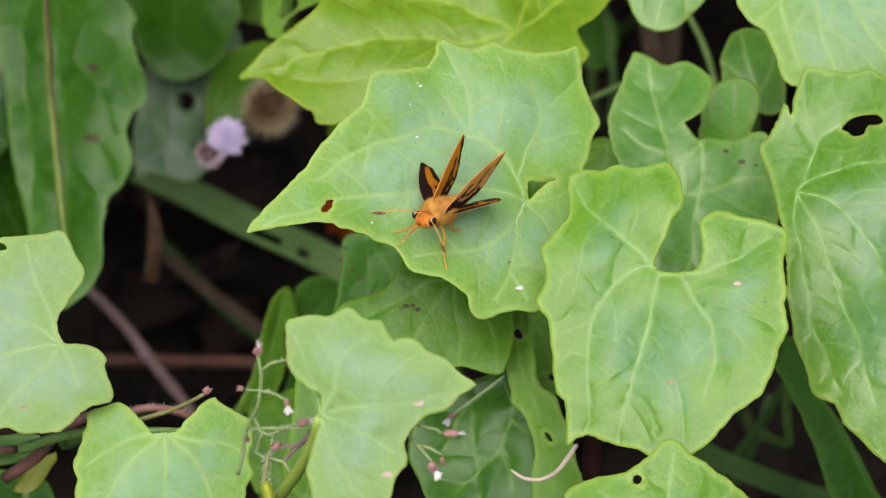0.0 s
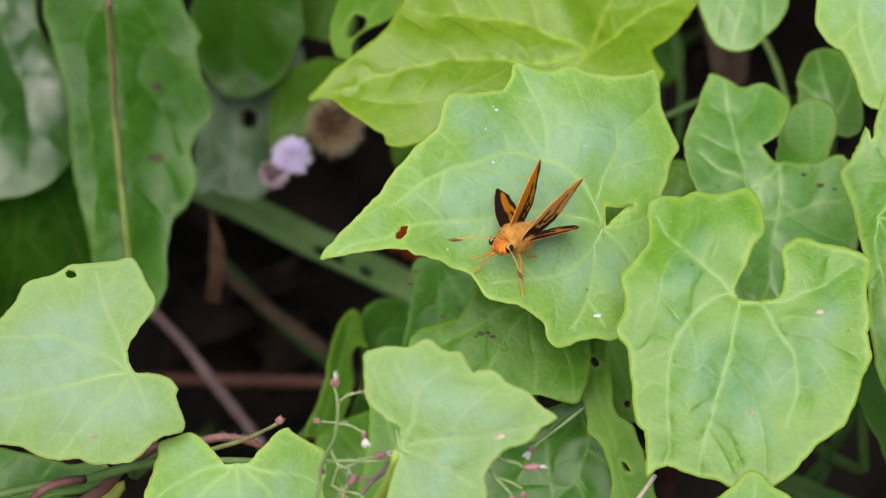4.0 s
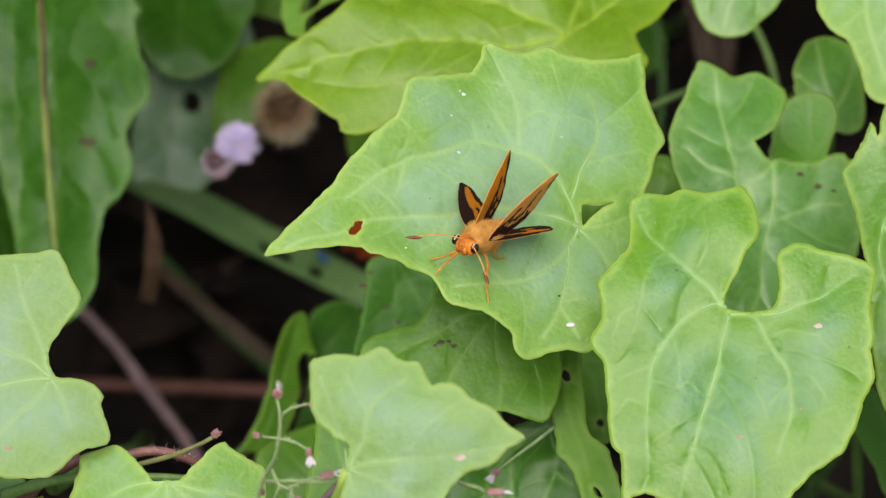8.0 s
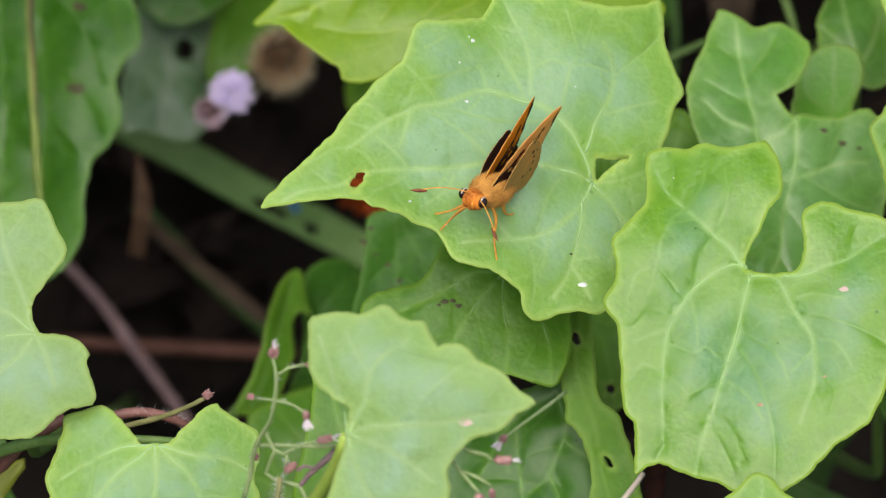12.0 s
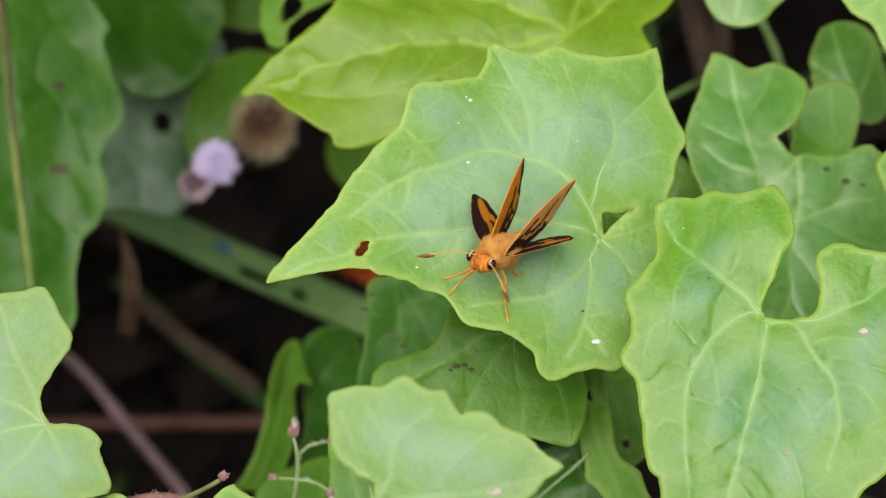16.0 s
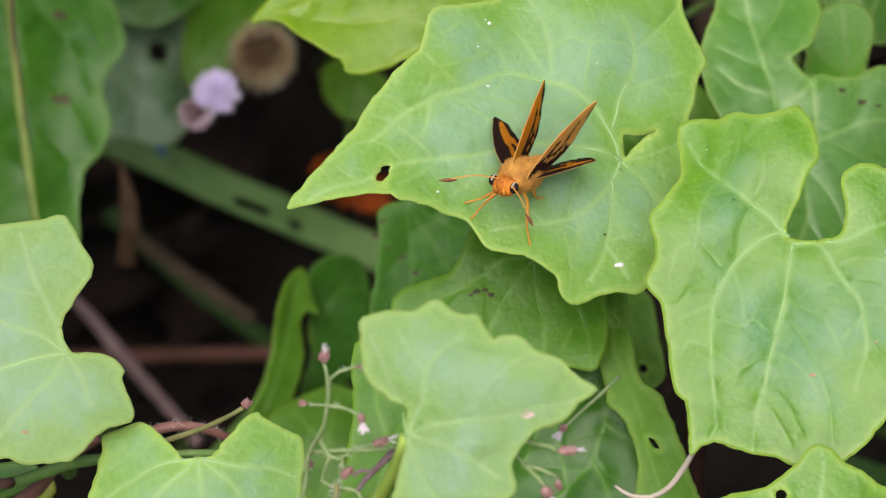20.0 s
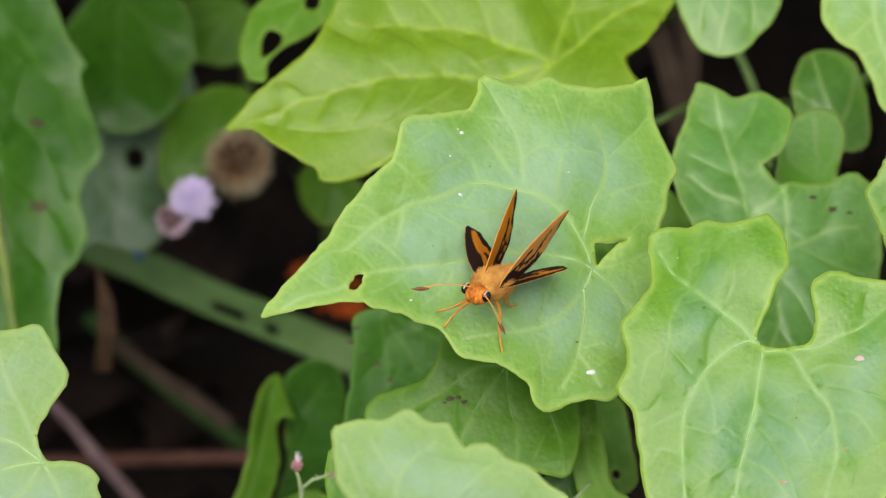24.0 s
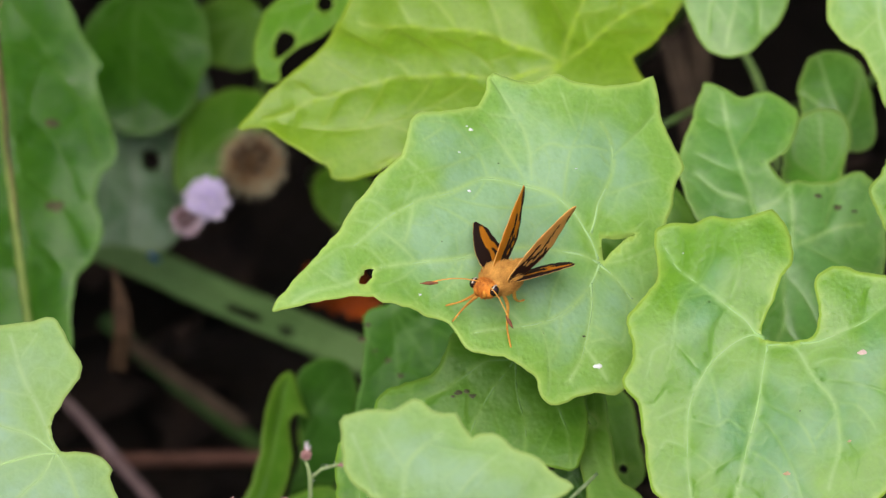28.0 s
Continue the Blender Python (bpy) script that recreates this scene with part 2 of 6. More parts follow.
yellow_skin = leaf_material("yellowing_leaf_skin", (0.30, 0.36, 0.02), (0.42, 0.46, 0.03), (0.40, 0.44, 0.08), (0.42, 0.42, 0.05))
blade_skin = rough_material("grass_skin", (0.11, 0.22, 0.06), (0.19, 0.33, 0.11), 90.0, 0.5, 0.3, (1, 1, 1))
# the same grass with shade put into its colour, for dim blades
shaded_blade_skin = rough_material("shaded_grass_skin", (0.035, 0.09, 0.02), (0.07, 0.15, 0.035), 90.0, 0.6, 0.3)
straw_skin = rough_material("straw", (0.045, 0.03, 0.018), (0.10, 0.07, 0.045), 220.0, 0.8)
streak_skin = rough_material("brown_streak", (0.055, 0.03, 0.015), (0.15, 0.085, 0.045), 260.0, 0.8)
russet_skin = rough_material("russet_straw", (0.085, 0.036, 0.024), (0.17, 0.078, 0.055), 220.0, 0.75)
mauve_skin = rough_material("mauve_bark", (0.16, 0.10, 0.10), (0.28, 0.20, 0.20), 240.0, 0.8)
spray_stem = rough_material("spray_stalk_skin", (0.20, 0.29, 0.10), (0.34, 0.42, 0.19), 600.0, 0.6, 0.3)
shoot_skin = rough_material("brownish_shoot_skin", (0.14, 0.16, 0.05), (0.27, 0.25, 0.10), 500.0, 0.6, 0.3)
green_stem = rough_material("green_stem_skin", (0.11, 0.22, 0.045), (0.20, 0.32, 0.085), 300.0, 0.45, 0.25)
olive_stem = rough_material("olive_stem_skin", (0.12, 0.19, 0.03), (0.22, 0.29, 0.06), 200.0, 0.55, 0.25)
vein_skin = rough_material("vein_skin", (0.28, 0.46, 0.17), (0.32, 0.50, 0.21), 400.0, 0.6, 0.1, spec=0.2)
vein_pale = rough_material("pale_vein_skin", (0.275, 0.43, 0.15), (0.31, 0.46, 0.18), 400.0, 0.6, 0.1, spec=0.2)
vein_fresh = rough_material("fresh_vein_skin", (0.23, 0.41, 0.12), (0.28, 0.45, 0.16), 400.0, 0.6, 0.1, spec=0.2)
vein_strap = rough_material("strap_vein_skin", (0.13, 0.31, 0.016), (0.17, 0.36, 0.026), 400.0, 0.6, 0.1, spec=0.2)
vein_lime = rough_material("lime_vein_skin", (0.28, 0.45, 0.02), (0.33, 0.50, 0.04), 400.0, 0.6, 0.1, spec=0.2)
vein_satin = rough_material("satin_vein_skin", (0.22, 0.41, 0.10), (0.28, 0.46, 0.14), 400.0, 0.6, 0.1, spec=0.2)
vein_mid = rough_material("mid_vein_skin", (0.13, 0.28, 0.06), (0.18, 0.34, 0.09), 400.0, 0.6, 0.1, spec=0.2)
lime_stem = rough_material("lime_stem_skin", (0.26, 0.40, 0.05), (0.36, 0.48, 0.09), 300.0, 0.45, 0.2)
red_stem = rough_material("red_stem_skin", (0.18, 0.075, 0.06), (0.30, 0.15, 0.12), 300.0, 0.5, 0.3)
maroon_skin = rough_material("maroon_stem_skin", (0.045, 0.014, 0.014), (0.09, 0.03, 0.028), 300.0, 0.5, 0.3)
pale_dry = rough_material("pale_dry", (0.52, 0.43, 0.33), (0.70, 0.61, 0.49), 500.0, 0.8, 0.3)
# soil and litter: shade of the gaps put into colours darker than their own
shaded_soil_skin = rough_material("soil", (0.008, 0.006, 0.004), (0.024, 0.017, 0.012), 60.0, 0.95, 1.0, depth=0.004)
shaded_litter_skin = rough_material("shaded_leaf_litter_skin", (0.010, 0.006, 0.005), (0.036, 0.022, 0.015), 120.0, 0.9)
bristle_skin = rough_material("pale_bristle", (0.38, 0.33, 0.20), (0.56, 0.49, 0.33), 500.0, 0.8, 0.2)
faded_husk = rough_material("dry_husk", (0.30, 0.17, 0.09), (0.50, 0.33, 0.20), 500.0, 0.8, 0.3)
lilac_skin = rough_material("lilac_petal", (0.66, 0.56, 0.90), (0.90, 0.84, 0.97), 900.0, 0.7, 0.2)
faded_skin = rough_material("faded_petal", (0.42, 0.28, 0.32), (0.75, 0.64, 0.74), 700.0, 0.8, 0.3)
fluff_skin = rough_material("seed_fluff", (0.20, 0.09, 0.03), (0.50, 0.31, 0.13), 500.0, 0.9, 0.3)
pink_skin = rough_material("pink_bud_skin", (0.19, 0.08, 0.075), (0.44, 0.25, 0.22), 900.0, 0.6, 0.3)
tuft_skin = rough_material("white_tuft", (0.62, 0.52, 0.56), (0.82, 0.78, 0.78), 900.0, 0.8, 0.2)
white_speck = rough_material("white_speck", (0.62, 0.66, 0.60), (0.80, 0.82, 0.78), 900.0, 0.7, 0.2)
pink_speck = rough_material("pink_blotch", (0.42, 0.30, 0.24), (0.52, 0.39, 0.32), 900.0, 0.7, 0.2)
tan_speck = rough_material("tan_blotch", (0.30, 0.20, 0.09), (0.44, 0.32, 0.17), 900.0, 0.7, 0.2)
brown_speck = rough_material("brown_blotch", (0.035, 0.04, 0.014), (0.09, 0.085, 0.03), 900.0, 0.8, 0.2)
fly_skin = rough_material("fly_armour", (0.010, 0.10, 0.42), (0.03, 0.20, 0.70), 900.0, 0.25, 0.1, spec=0.9)
orange_petal = rough_material("orange_petal", (0.36, 0.05, 0.004), (0.50, 0.10, 0.008), 300.0, 0.6, 0.2)
hair_white = rough_material("stem_hair", (0.5, 0.5, 0.45), (0.65, 0.65, 0.6), 900.0, 0.6, 0.1)
wing_upper = wing_material("wing_upper_scales", (0.82, 0.34, 0.025), (0.042, 0.020, 0.018))
wing_under = wing_material("wing_under_scales", (1.0, 0.60, 0.17), (0.062, 0.030, 0.022))
fur_skin = rough_material("orange_fur", (0.34, 0.15, 0.025), (0.72, 0.37, 0.075), 700.0, 0.9, 0.5, depth=0.0001)
head_skin = rough_material("head_scales", (0.26, 0.06, 0.006), (0.82, 0.31, 0.03), 620.0, 0.8, 0.5, depth=0.0001)
eye_skin = rough_material("eye", (0.010, 0.006, 0.006), (0.03, 0.015, 0.014), 900.0, 0.15, 0.05)
leg_skin = rough_material("leg_scales", (0.58, 0.24, 0.03), (0.80, 0.38, 0.06), 1500.0, 0.7, 0.3, depth=0.0001)
club_skin = rough_material("antenna_club", (0.10, 0.03, 0.015), (0.30, 0.10, 0.03), 1500.0, 0.7, 0.2)


# ---- builders ----
MM = 0.001


def mesh_part(name, verts, faces, mats, parent=None, label="", smooth=True, indices=None, floats=None):
    me = bpy.data.meshes.new(name)
    me.from_pydata([tuple(v) for v in verts], [], [tuple(f) for f in faces])
    for m in mats if isinstance(mats, (list, tuple)) else [mats]:
        me.materials.append(m)
    if indices is not None:
        me.polygons.foreach_set("material_index", np.asarray(indices, dtype=np.int32))
    me.polygons.foreach_set("use_smooth", np.arange(len(me.polygons)) < (len(me.polygons) if smooth is True else int(smooth)))
    for key, values in (floats or {}).items():
        me.attributes.new(key, "FLOAT", "POINT").data.foreach_set("value", np.asarray(values, dtype=np.float32))
    me.update()
    ob = new(name, me)
    if parent is not None:
        ob.parent = parent
    if label:
        tagged(ob, label)
    return ob


def curve_through(pts, step, closed=False):
    """Points along a smooth line through the given ones, about one step apart."""
    p = np.asarray(pts, float)
    n = len(p)
    out = []
    for k in range(n if closed else n - 1):
        a, b = p[k], p[(k + 1) % n]
        before = p[(k - 1) % n] if closed or k else 2 * a - b
        after = p[(k + 2) % n] if closed or k + 2 < n else 2 * b - a
        gap = np.linalg.norm((b - a)[:3])
        da = (b - before) * min(0.5, 0.5 * gap / max(1e-9, np.linalg.norm((a - before)[:3])))
        db = (after - a) * min(0.5, 0.5 * gap / max(1e-9, np.linalg.norm((after - b)[:3])))
        count = max(1, int(round(gap / step)))
        for s in np.arange(count) / count:
            h1, h2, h3, h4 = 2 * s**3 - 3 * s**2 + 1, -2 * s**3 + 3 * s**2, s**3 - 2 * s**2 + s, s**3 - s**2
            out.append(h1 * a + h2 * b + h3 * da + h4 * db)
    if not closed:
        out.append(p[-1])
    return np.array(out)


def inside(poly, pts):
    """Which of the points lie within a closed outline."""
    x, y = pts[:, 0][:, None], pts[:, 1][:, None]
    ax, ay = poly[:, 0][None], poly[:, 1][None]
    bx, by = np.roll(poly[:, 0], -1)[None], np.roll(poly[:, 1], -1)[None]
    over = (ay > y) != (by > y)
    cross = (bx - ax) * (y - ay) / np.where(by == ay, 1e-9, by - ay) + ax
    return (over & (x < cross)).sum(1) % 2 == 1


def nearest(pts, cloud):
    best = np.full(len(pts), 1e9)
    for k in range(0, len(cloud), 400):
        d = np.sqrt(((pts[:, None] - cloud[None, k:k + 400]) ** 2).sum(-1)).min(1)
        best = np.minimum(best, d)
    return best


def tube_data(path, sides=8, close=True):
    """Verts and faces of a round stem along rows of x, y, z, radius (all in metres)."""
    path = np.asarray(path, float)
    verts, faces = [], []
    side = None
    for k, (x, y, z, r) in enumerate(path):
        ahead = path[min(k + 1, len(path) - 1), :3] - path[max(k - 1, 0), :3]
        ahead = ahead / max(1e-12, np.linalg.norm(ahead))
        if side is None:
            side = np.cross(ahead, (0.3, 0.2, 1.0))
        side = side - ahead * (side @ ahead)
        side /= max(1e-12, np.linalg.norm(side))
        other = np.cross(ahead, side)
        for s in range(sides):
            a = 2 * math.pi * s / sides
            verts.append(np.array((x, y, z)) + r * (math.cos(a) * side + math.sin(a) * other))
    for k in range(len(path) - 1):
        for s in range(sides):
            faces.append((k * sides + s, k * sides + (s + 1) % sides, (k + 1) * sides + (s + 1) % sides, (k + 1) * sides + s))
    if close:
        faces.append(tuple(range(sides))[::-1])
        faces.append(tuple((len(path) - 1) * sides + s for s in range(sides)))
    return verts, faces


def joined(pieces):
    verts, faces = [], []
    for v, f in pieces:
        n = len(verts)
        verts += list(v)
        faces += [tuple(i + n for i in q) for q in f]
    return verts, faces


def ball_data(centre, radii, rings=8, sides=12, lump=0.0, seed=0):
    rng = random.Random(seed)
    verts, faces = [Vector(centre) + Vector((0, 0, radii[2]))], []
    for k in range(1, rings):
        a = math.pi * k / rings
        for s in range(sides):
            b = 2 * math.pi * s / sides
            g = 1 + lump * rng.uniform(-1, 1)
            verts.append(Vector(centre) + Vector((radii[0] * math.sin(a) * math.cos(b), radii[1] * math.sin(a) * math.sin(b), radii[2] * math.cos(a))) * g)
    verts.append(Vector(centre) - Vector((0, 0, radii[2])))
    last = len(verts) - 1
    for s in range(sides):
        t = (s + 1) % sides
        faces.append((0, 1 + s, 1 + t))
        for k in range(rings - 2):
            a, b = 1 + k * sides, 1 + (k + 1) * sides
            faces.append((a + s, b + s, b + t, a + t))
        faces.append((last, 1 + (rings - 2) * sides + t, 1 + (rings - 2) * sides + s))
    return verts, faces


def wander(line, seed):
    """A vein's small bends."""
    rows = np.arange(len(line))[:, None]
    shift = np.array([(noise.noise((k * 0.09, seed * 3.1, 0.5)), noise.noise((k * 0.09, seed * 3.1, 7.5))) for k in range(len(line))])
    return line + shift * 0.9 * np.minimum(1, rows / 6)


def side_veins(primaries, rim, spacing, traced=()):
    """Branches that leave the main veins in turn to both sides and arch towards the tip."""
    out = []
    fence = np.concatenate([*primaries, *traced])
    for line in [*primaries, *traced]:
        length = np.r_[0, np.cumsum(np.linalg.norm(np.diff(line, axis=0), axis=1))]
        at, flip = spacing * 0.9, 1
        while at < length[-1] - 2.0:
            k = int(np.searchsorted(length, at))
            start = line[min(k, len(line) - 1)]
            way = line[min(k + 1, len(line) - 1)] - line[max(k - 1, 0)]
            heading = math.atan2(way[1], way[0]) + flip * 0.95
            p, path = start.copy(), [start.copy()]
            others = fence[np.linalg.norm(fence - start, axis=1) > 3.0]
            for step in range(40):
                p = p + 0.8 * np.array((math.cos(heading), math.sin(heading)))
                heading -= flip * 0.035
                if nearest(p[None], rim)[0] < 1.6 or not inside(rim, p[None])[0]:
                    break
                path.append(p.copy())
                if len(others) and nearest(p[None], others)[0] < 1.0:
                    break
            if len(path) > 3:
                out.append(np.array(path))
                fence = np.concatenate([fence, out[-1]])
            at, flip = at + spacing * 0.55, -flip
    return out


def thinned(pts, gap):
    """Drops points that crowd into the same small cell."""
    _, first = np.unique(np.round(pts / gap).astype(int), axis=0, return_index=True)
    return pts[np.sort(first)]


def blade_data(rim_pts, vein_pts, fine_pts, hole_pts, grid, shape, seed):
    """A leaf's blade: outline with small uneven teeth, cut holes, sunk veins and raised fields, as one solid sheet."""
    rng = np.random.default_rng(seed)
    rim = curve_through(rim_pts, 0.7 * grid, closed=True)
    rim = rim + rng.normal(0, 0.05, rim.shape)
    way = np.roll(rim, -1, 0) - np.roll(rim, 1, 0)
    tooth = np.array([noise.noise((k * 0.21 * grid, seed * 2.7, 1.0)) + 0.5 * noise.noise((k * 0.6 * grid, seed * 2.7, 5.0)) for k in range(len(rim))])
    ends = np.hypot(rim[:, 0], rim[:, 1])
    tooth *= shape.get("teeth", 0.32) * np.minimum(1, ends / 6)
    rim = rim + tooth[:, None] * np.stack([way[:, 1], -way[:, 0]], 1) / np.maximum(1e-9, np.linalg.norm(way, axis=1))[:, None]
    holes = [curve_through(h, 0.5, closed=True) for h in hole_pts]
    prim = [wander(curve_through(v, 0.6), seed + k) for k, v in enumerate(vein_pts)]
    traced = [wander(curve_through(v, 0.6), seed + 40 + k) for k, v in enumerate(fine_pts)]
    sec = traced + side_veins(prim, rim, shape.get("branch", 7.5), traced)
    size = np.abs(rim).max()
    lo, hi = rim.min(0), rim.max(0)
    gx, gy = np.meshgrid(np.arange(lo[0], hi[0], grid), np.arange(lo[1], hi[1], grid * 0.87))
    gx = gx + (np.arange(len(gx)) % 2)[:, None] * grid / 2
    field = np.stack([gx.ravel(), gy.ravel()], 1)
    field += rng.normal(0, 0.06 * grid, field.shape)
    lines = []
    half = 0.26
    for group, wide in ((prim, half), (sec, half * 0.7)):
        for line in group:
            way = np.gradient(line, axis=0)
            normal = np.stack([-way[:, 1], way[:, 0]], 1) / np.maximum(1e-9, np.linalg.norm(way, axis=1))[:, None]
            taper = np.linspace(1.25, 0.6, len(line))[:, None]
            for out in (0.0, wide, -wide, 2.6 * wide, -2.6 * wide):
                lines.append(line + normal * out * taper)
    mids = np.concatenate(prim + sec) if prim else np.zeros((0, 2))
    extra = np.concatenate(lines) if lines else np.zeros((0, 2))
    inner = rim + 0.0
    way = np.roll(rim, -1, 0) - np.roll(rim, 1, 0)
    turn = 1 if ((np.roll(rim[:, 0], -1) - rim[:, 0]) * (np.roll(rim[:, 1], -1) + rim[:, 1])).sum() > 0 else -1
    normal = turn * np.stack([way[:, 1], -way[:, 0]], 1) / np.maximum(1e-9, np.linalg.norm(way, axis=1))[:, None]
    inner = rim + normal * 0.45
    inner = inner[inside(rim, inner) & (nearest(inner, rim) > 0.3)]
    if len(extra):
        extra = extra[inside(rim, extra)]
        extra = extra[nearest(extra, rim) > 0.25]
        extra = thinned(extra, 0.17)
        inner = inner[nearest(inner, extra) > 0.25]
    field = field[inside(rim, field)]
    field = field[nearest(field, rim) > 0.75]
    if len(extra):
        field = field[nearest(field, extra) > 0.45 * grid]
    pts = np.concatenate([rim, *holes, extra, inner, field])
    keep = np.ones(len(pts), bool)
    fixed = len(rim) + sum(len(h) for h in holes)
    for h in holes:
        keep[fixed:] &= ~inside(h, pts[fixed:]) & (nearest(pts[fixed:], h) > 0.25)
    pts = pts[keep]
    edges, n = [], 0
    for loop in (rim, *holes):
        edges += [(n + k, n + (k + 1) % len(loop)) for k in range(len(loop))]
        n += len(loop)
    got, _, tris, _, _, _ = delaunay_2d_cdt([Vector(p) for p in pts], edges, [], 1, 1e-5)
    flat = np.array([(p.x, p.y) for p in got])
    tris = np.array([t for t in tris if len(t) == 3])
    mid = flat[tris].mean(1)
    good = inside(rim, mid)
    for h in holes:
        good &= ~inside(h, mid)
    tris = tris[good]
    a, b, c = flat[tris[:, 0]], flat[tris[:, 1]], flat[tris[:, 2]]
    wrong = (b[:, 0] - a[:, 0]) * (c[:, 1] - a[:, 1]) - (b[:, 1] - a[:, 1]) * (c[:, 0] - a[:, 0]) < 0
    tris[wrong] = tris[wrong][:, ::-1]
    to_rim = nearest(flat, np.concatenate([rim, *holes]))
    to_prim = nearest(flat, np.concatenate(prim)) if prim else np.full(len(flat), 9.0)
    to_sec = nearest(flat, np.concatenate(sec)) if sec else np.full(len(flat), 9.0)
    vein = np.maximum(np.clip(1.1 - to_prim / 0.62, 0, 1) ** 1.5, 0.62 * np.clip(1.1 - to_sec / 0.42, 0, 1) ** 1.5)
    edge = np.clip(1 - to_rim / 0.75, 0, 1)
    # relief
    z = shape.get("puff", 0.5) * ((1 - np.exp(-(to_prim / 2.6) ** 1.5)) + shape.get("quilt", 0.35) * (1 - np.exp(-(to_sec / 1.7) ** 1.5)))
    off = seed * 7.3
    z += shape.get("wave", 1.0) * np.array([noise.noise((x / 14 + off, y / 14, off)) for x, y in flat])
    z += 0.10 * np.array([noise.noise((x / 4 + off, y / 4, 3 + off)) for x, y in flat])
    z -= shape.get("droop", 1.2) * np.exp(-to_rim / 2.2) * (0.4 + 0.9 * np.array([abs(noise.noise((x / 9, y / 9 + off, 9.0))) for x, y in flat]))
    centre = rim.mean(0)
    r2 = ((flat - centre) ** 2).sum(1) / size**2
    z += shape.get("cup", -2.0) * r2
    if prim and shape.get("fold"):
        z += shape["fold"] * np.minimum(nearest(flat, prim[0]), 8.0)
    for _ in range(6):
        total, weight = z.copy(), np.ones(len(z))
        for p, q in ((0, 1), (1, 2), (2, 0)):
            np.add.at(total, tris[:, p], z[tris[:, q]])
            np.add.at(weight, tris[:, p], 1)
        z = total / weight
    thick = 0.15
    top = np.column_stack([flat, z]) * MM
    count = len(flat)
    faces = [tuple(t) for t in tris] + [tuple(t[::-1] + count) for t in tris]
    seen = {}
    for t in tris:
        for e in ((t[0], t[1]), (t[1], t[2]), (t[2], t[0])):
            seen[e] = 1
    # the lower sheet stops a hair short of the margin
    tuck = np.zeros_like(flat)
    for i, j in list(seen):
        if (j, i) not in seen:
            faces.append((j, i, i + count, j + count))
            way = flat[j] - flat[i]
            tuck[[i, j]] += (-way[1], way[0])
    tuck *= 0.05 / np.maximum(1e-9, np.linalg.norm(tuck, axis=1))[:, None]
    under = z.copy()
    for p, q in ((0, 1), (1, 2), (2, 0)):
        np.minimum.at(under, tris[:, p], z[tris[:, q]])
        np.minimum.at(under, tris[:, q], z[tris[:, p]])
    under = np.where(np.abs(tuck).sum(1) > 0, under, z)
    low = np.column_stack([flat + tuck, under - thick]) * MM
    inner = np.clip(to_rim / 8.5, 0, 1.6)
    return np.concatenate([top, low]), faces, {"vein": np.r_[vein, vein], "rim": np.r_[edge, edge], "inner": np.r_[inner, inner]}, flat, z


vein_of = {vine_skin: vein_skin, young_skin: vein_pale, fresh_skin: vein_fresh, sheen_skin: vein_fresh, bright_skin: vein_mid, lime_skin: vein_lime, mid_skin: vein_mid, veined_skin: vein_mid, strap_skin: vein_strap, satin_skin: vein_satin}
LEAF_COUNT = [0]


def leaf(label, at, skin, rim, veins=(), fine=(), holes=(), spots=(), grid=1.3, shape=None, petiole=((0, -2, -6), (0, -6, -16), (1, -10, -30)), stalk=None, name="vine_leaf", group="leaves of the vine"):
    """A leaf on its stalk. rim, veins, holes: millimetres in the leaf's own plane, from the foot of the blade."""
    LEAF_COUNT[0] += 1
    seed = LEAF_COUNT[0]
    thing = tagged(new(name), label, "leaf", group)
    thing.matrix_world = at
    if not veins:
        c = np.mean(np.array(rim), 0)
        tips = sorted(rim, key=lambda p: -np.hypot(*p))
        ends = [tips[0]]
        for p in tips:
            if len(ends) < 4 and all(abs(math.remainder(math.atan2(p[1], p[0]) - math.atan2(q[1], q[0]), 2 * math.pi)) > 0.45 for q in ends):
                ends.append(p)
        veins = [[(0, 0), (p[0] * 0.45 + c[0] * 0.08, p[1] * 0.45 + c[1] * 0.08), (p[0] * 0.9, p[1] * 0.9)] for p in ends]
    verts, faces, floats, flat, z = blade_data(rim, veins, fine, holes, grid, shape or {}, seed)
    walls = sum(len(f) == 4 for f in faces)
    mesh_part("blade", verts, faces, skin, thing, floats=floats, smooth=len(faces) - walls)
    foot = z[np.argmin((flat**2).sum(1))]
    if skin in vein_of:
        edge = curve_through(rim, 0.7, closed=True)
        for k, line in enumerate(veins):
            path = wander(curve_through(line, 0.6), seed + k)
            for h in holes:
                cut = np.flatnonzero(nearest(path, curve_through(h, 0.4, closed=True)) < 0.5)
                if len(cut) and cut[0] > 4:
                    path = path[:cut[0]]
                elif len(cut):
                    path = path[cut[-1] + 1:]
            out = np.flatnonzero(~inside(edge, path) | (nearest(path, edge) < 0.9))
            out = out[out > 4]
            if len(out):
                path = path[:out[0]]
            if len(path) < 5:
                continue
            own = [z[np.argmin(((flat - p) ** 2).sum(1))] for p in path]
            own = np.convolve(np.pad(own, 2, "edge"), np.ones(5) / 5, "valid")
            rod = [(x, y, h - (0.74 + 0.28 * s * s) * r, r) for (x, y), h, r, s in zip(path, own, np.linspace(0.23, 0.06, len(path)), np.linspace(0, 1, len(path)))]
            mesh_part("vein", *tube_data(np.array(rod) * MM, 6), vein_of[skin], thing)
    if name != "leaf" or petiole:
        # the leaf stalk drops to the soil along the camera's view line, behind its blade
        knees = [(*p, 0.85) for p in petiole or ((0, 0.5, -4), (0, 1, -10))]
        hang = Vector(knees[-1][:3])
        reach = at @ (hang * MM)
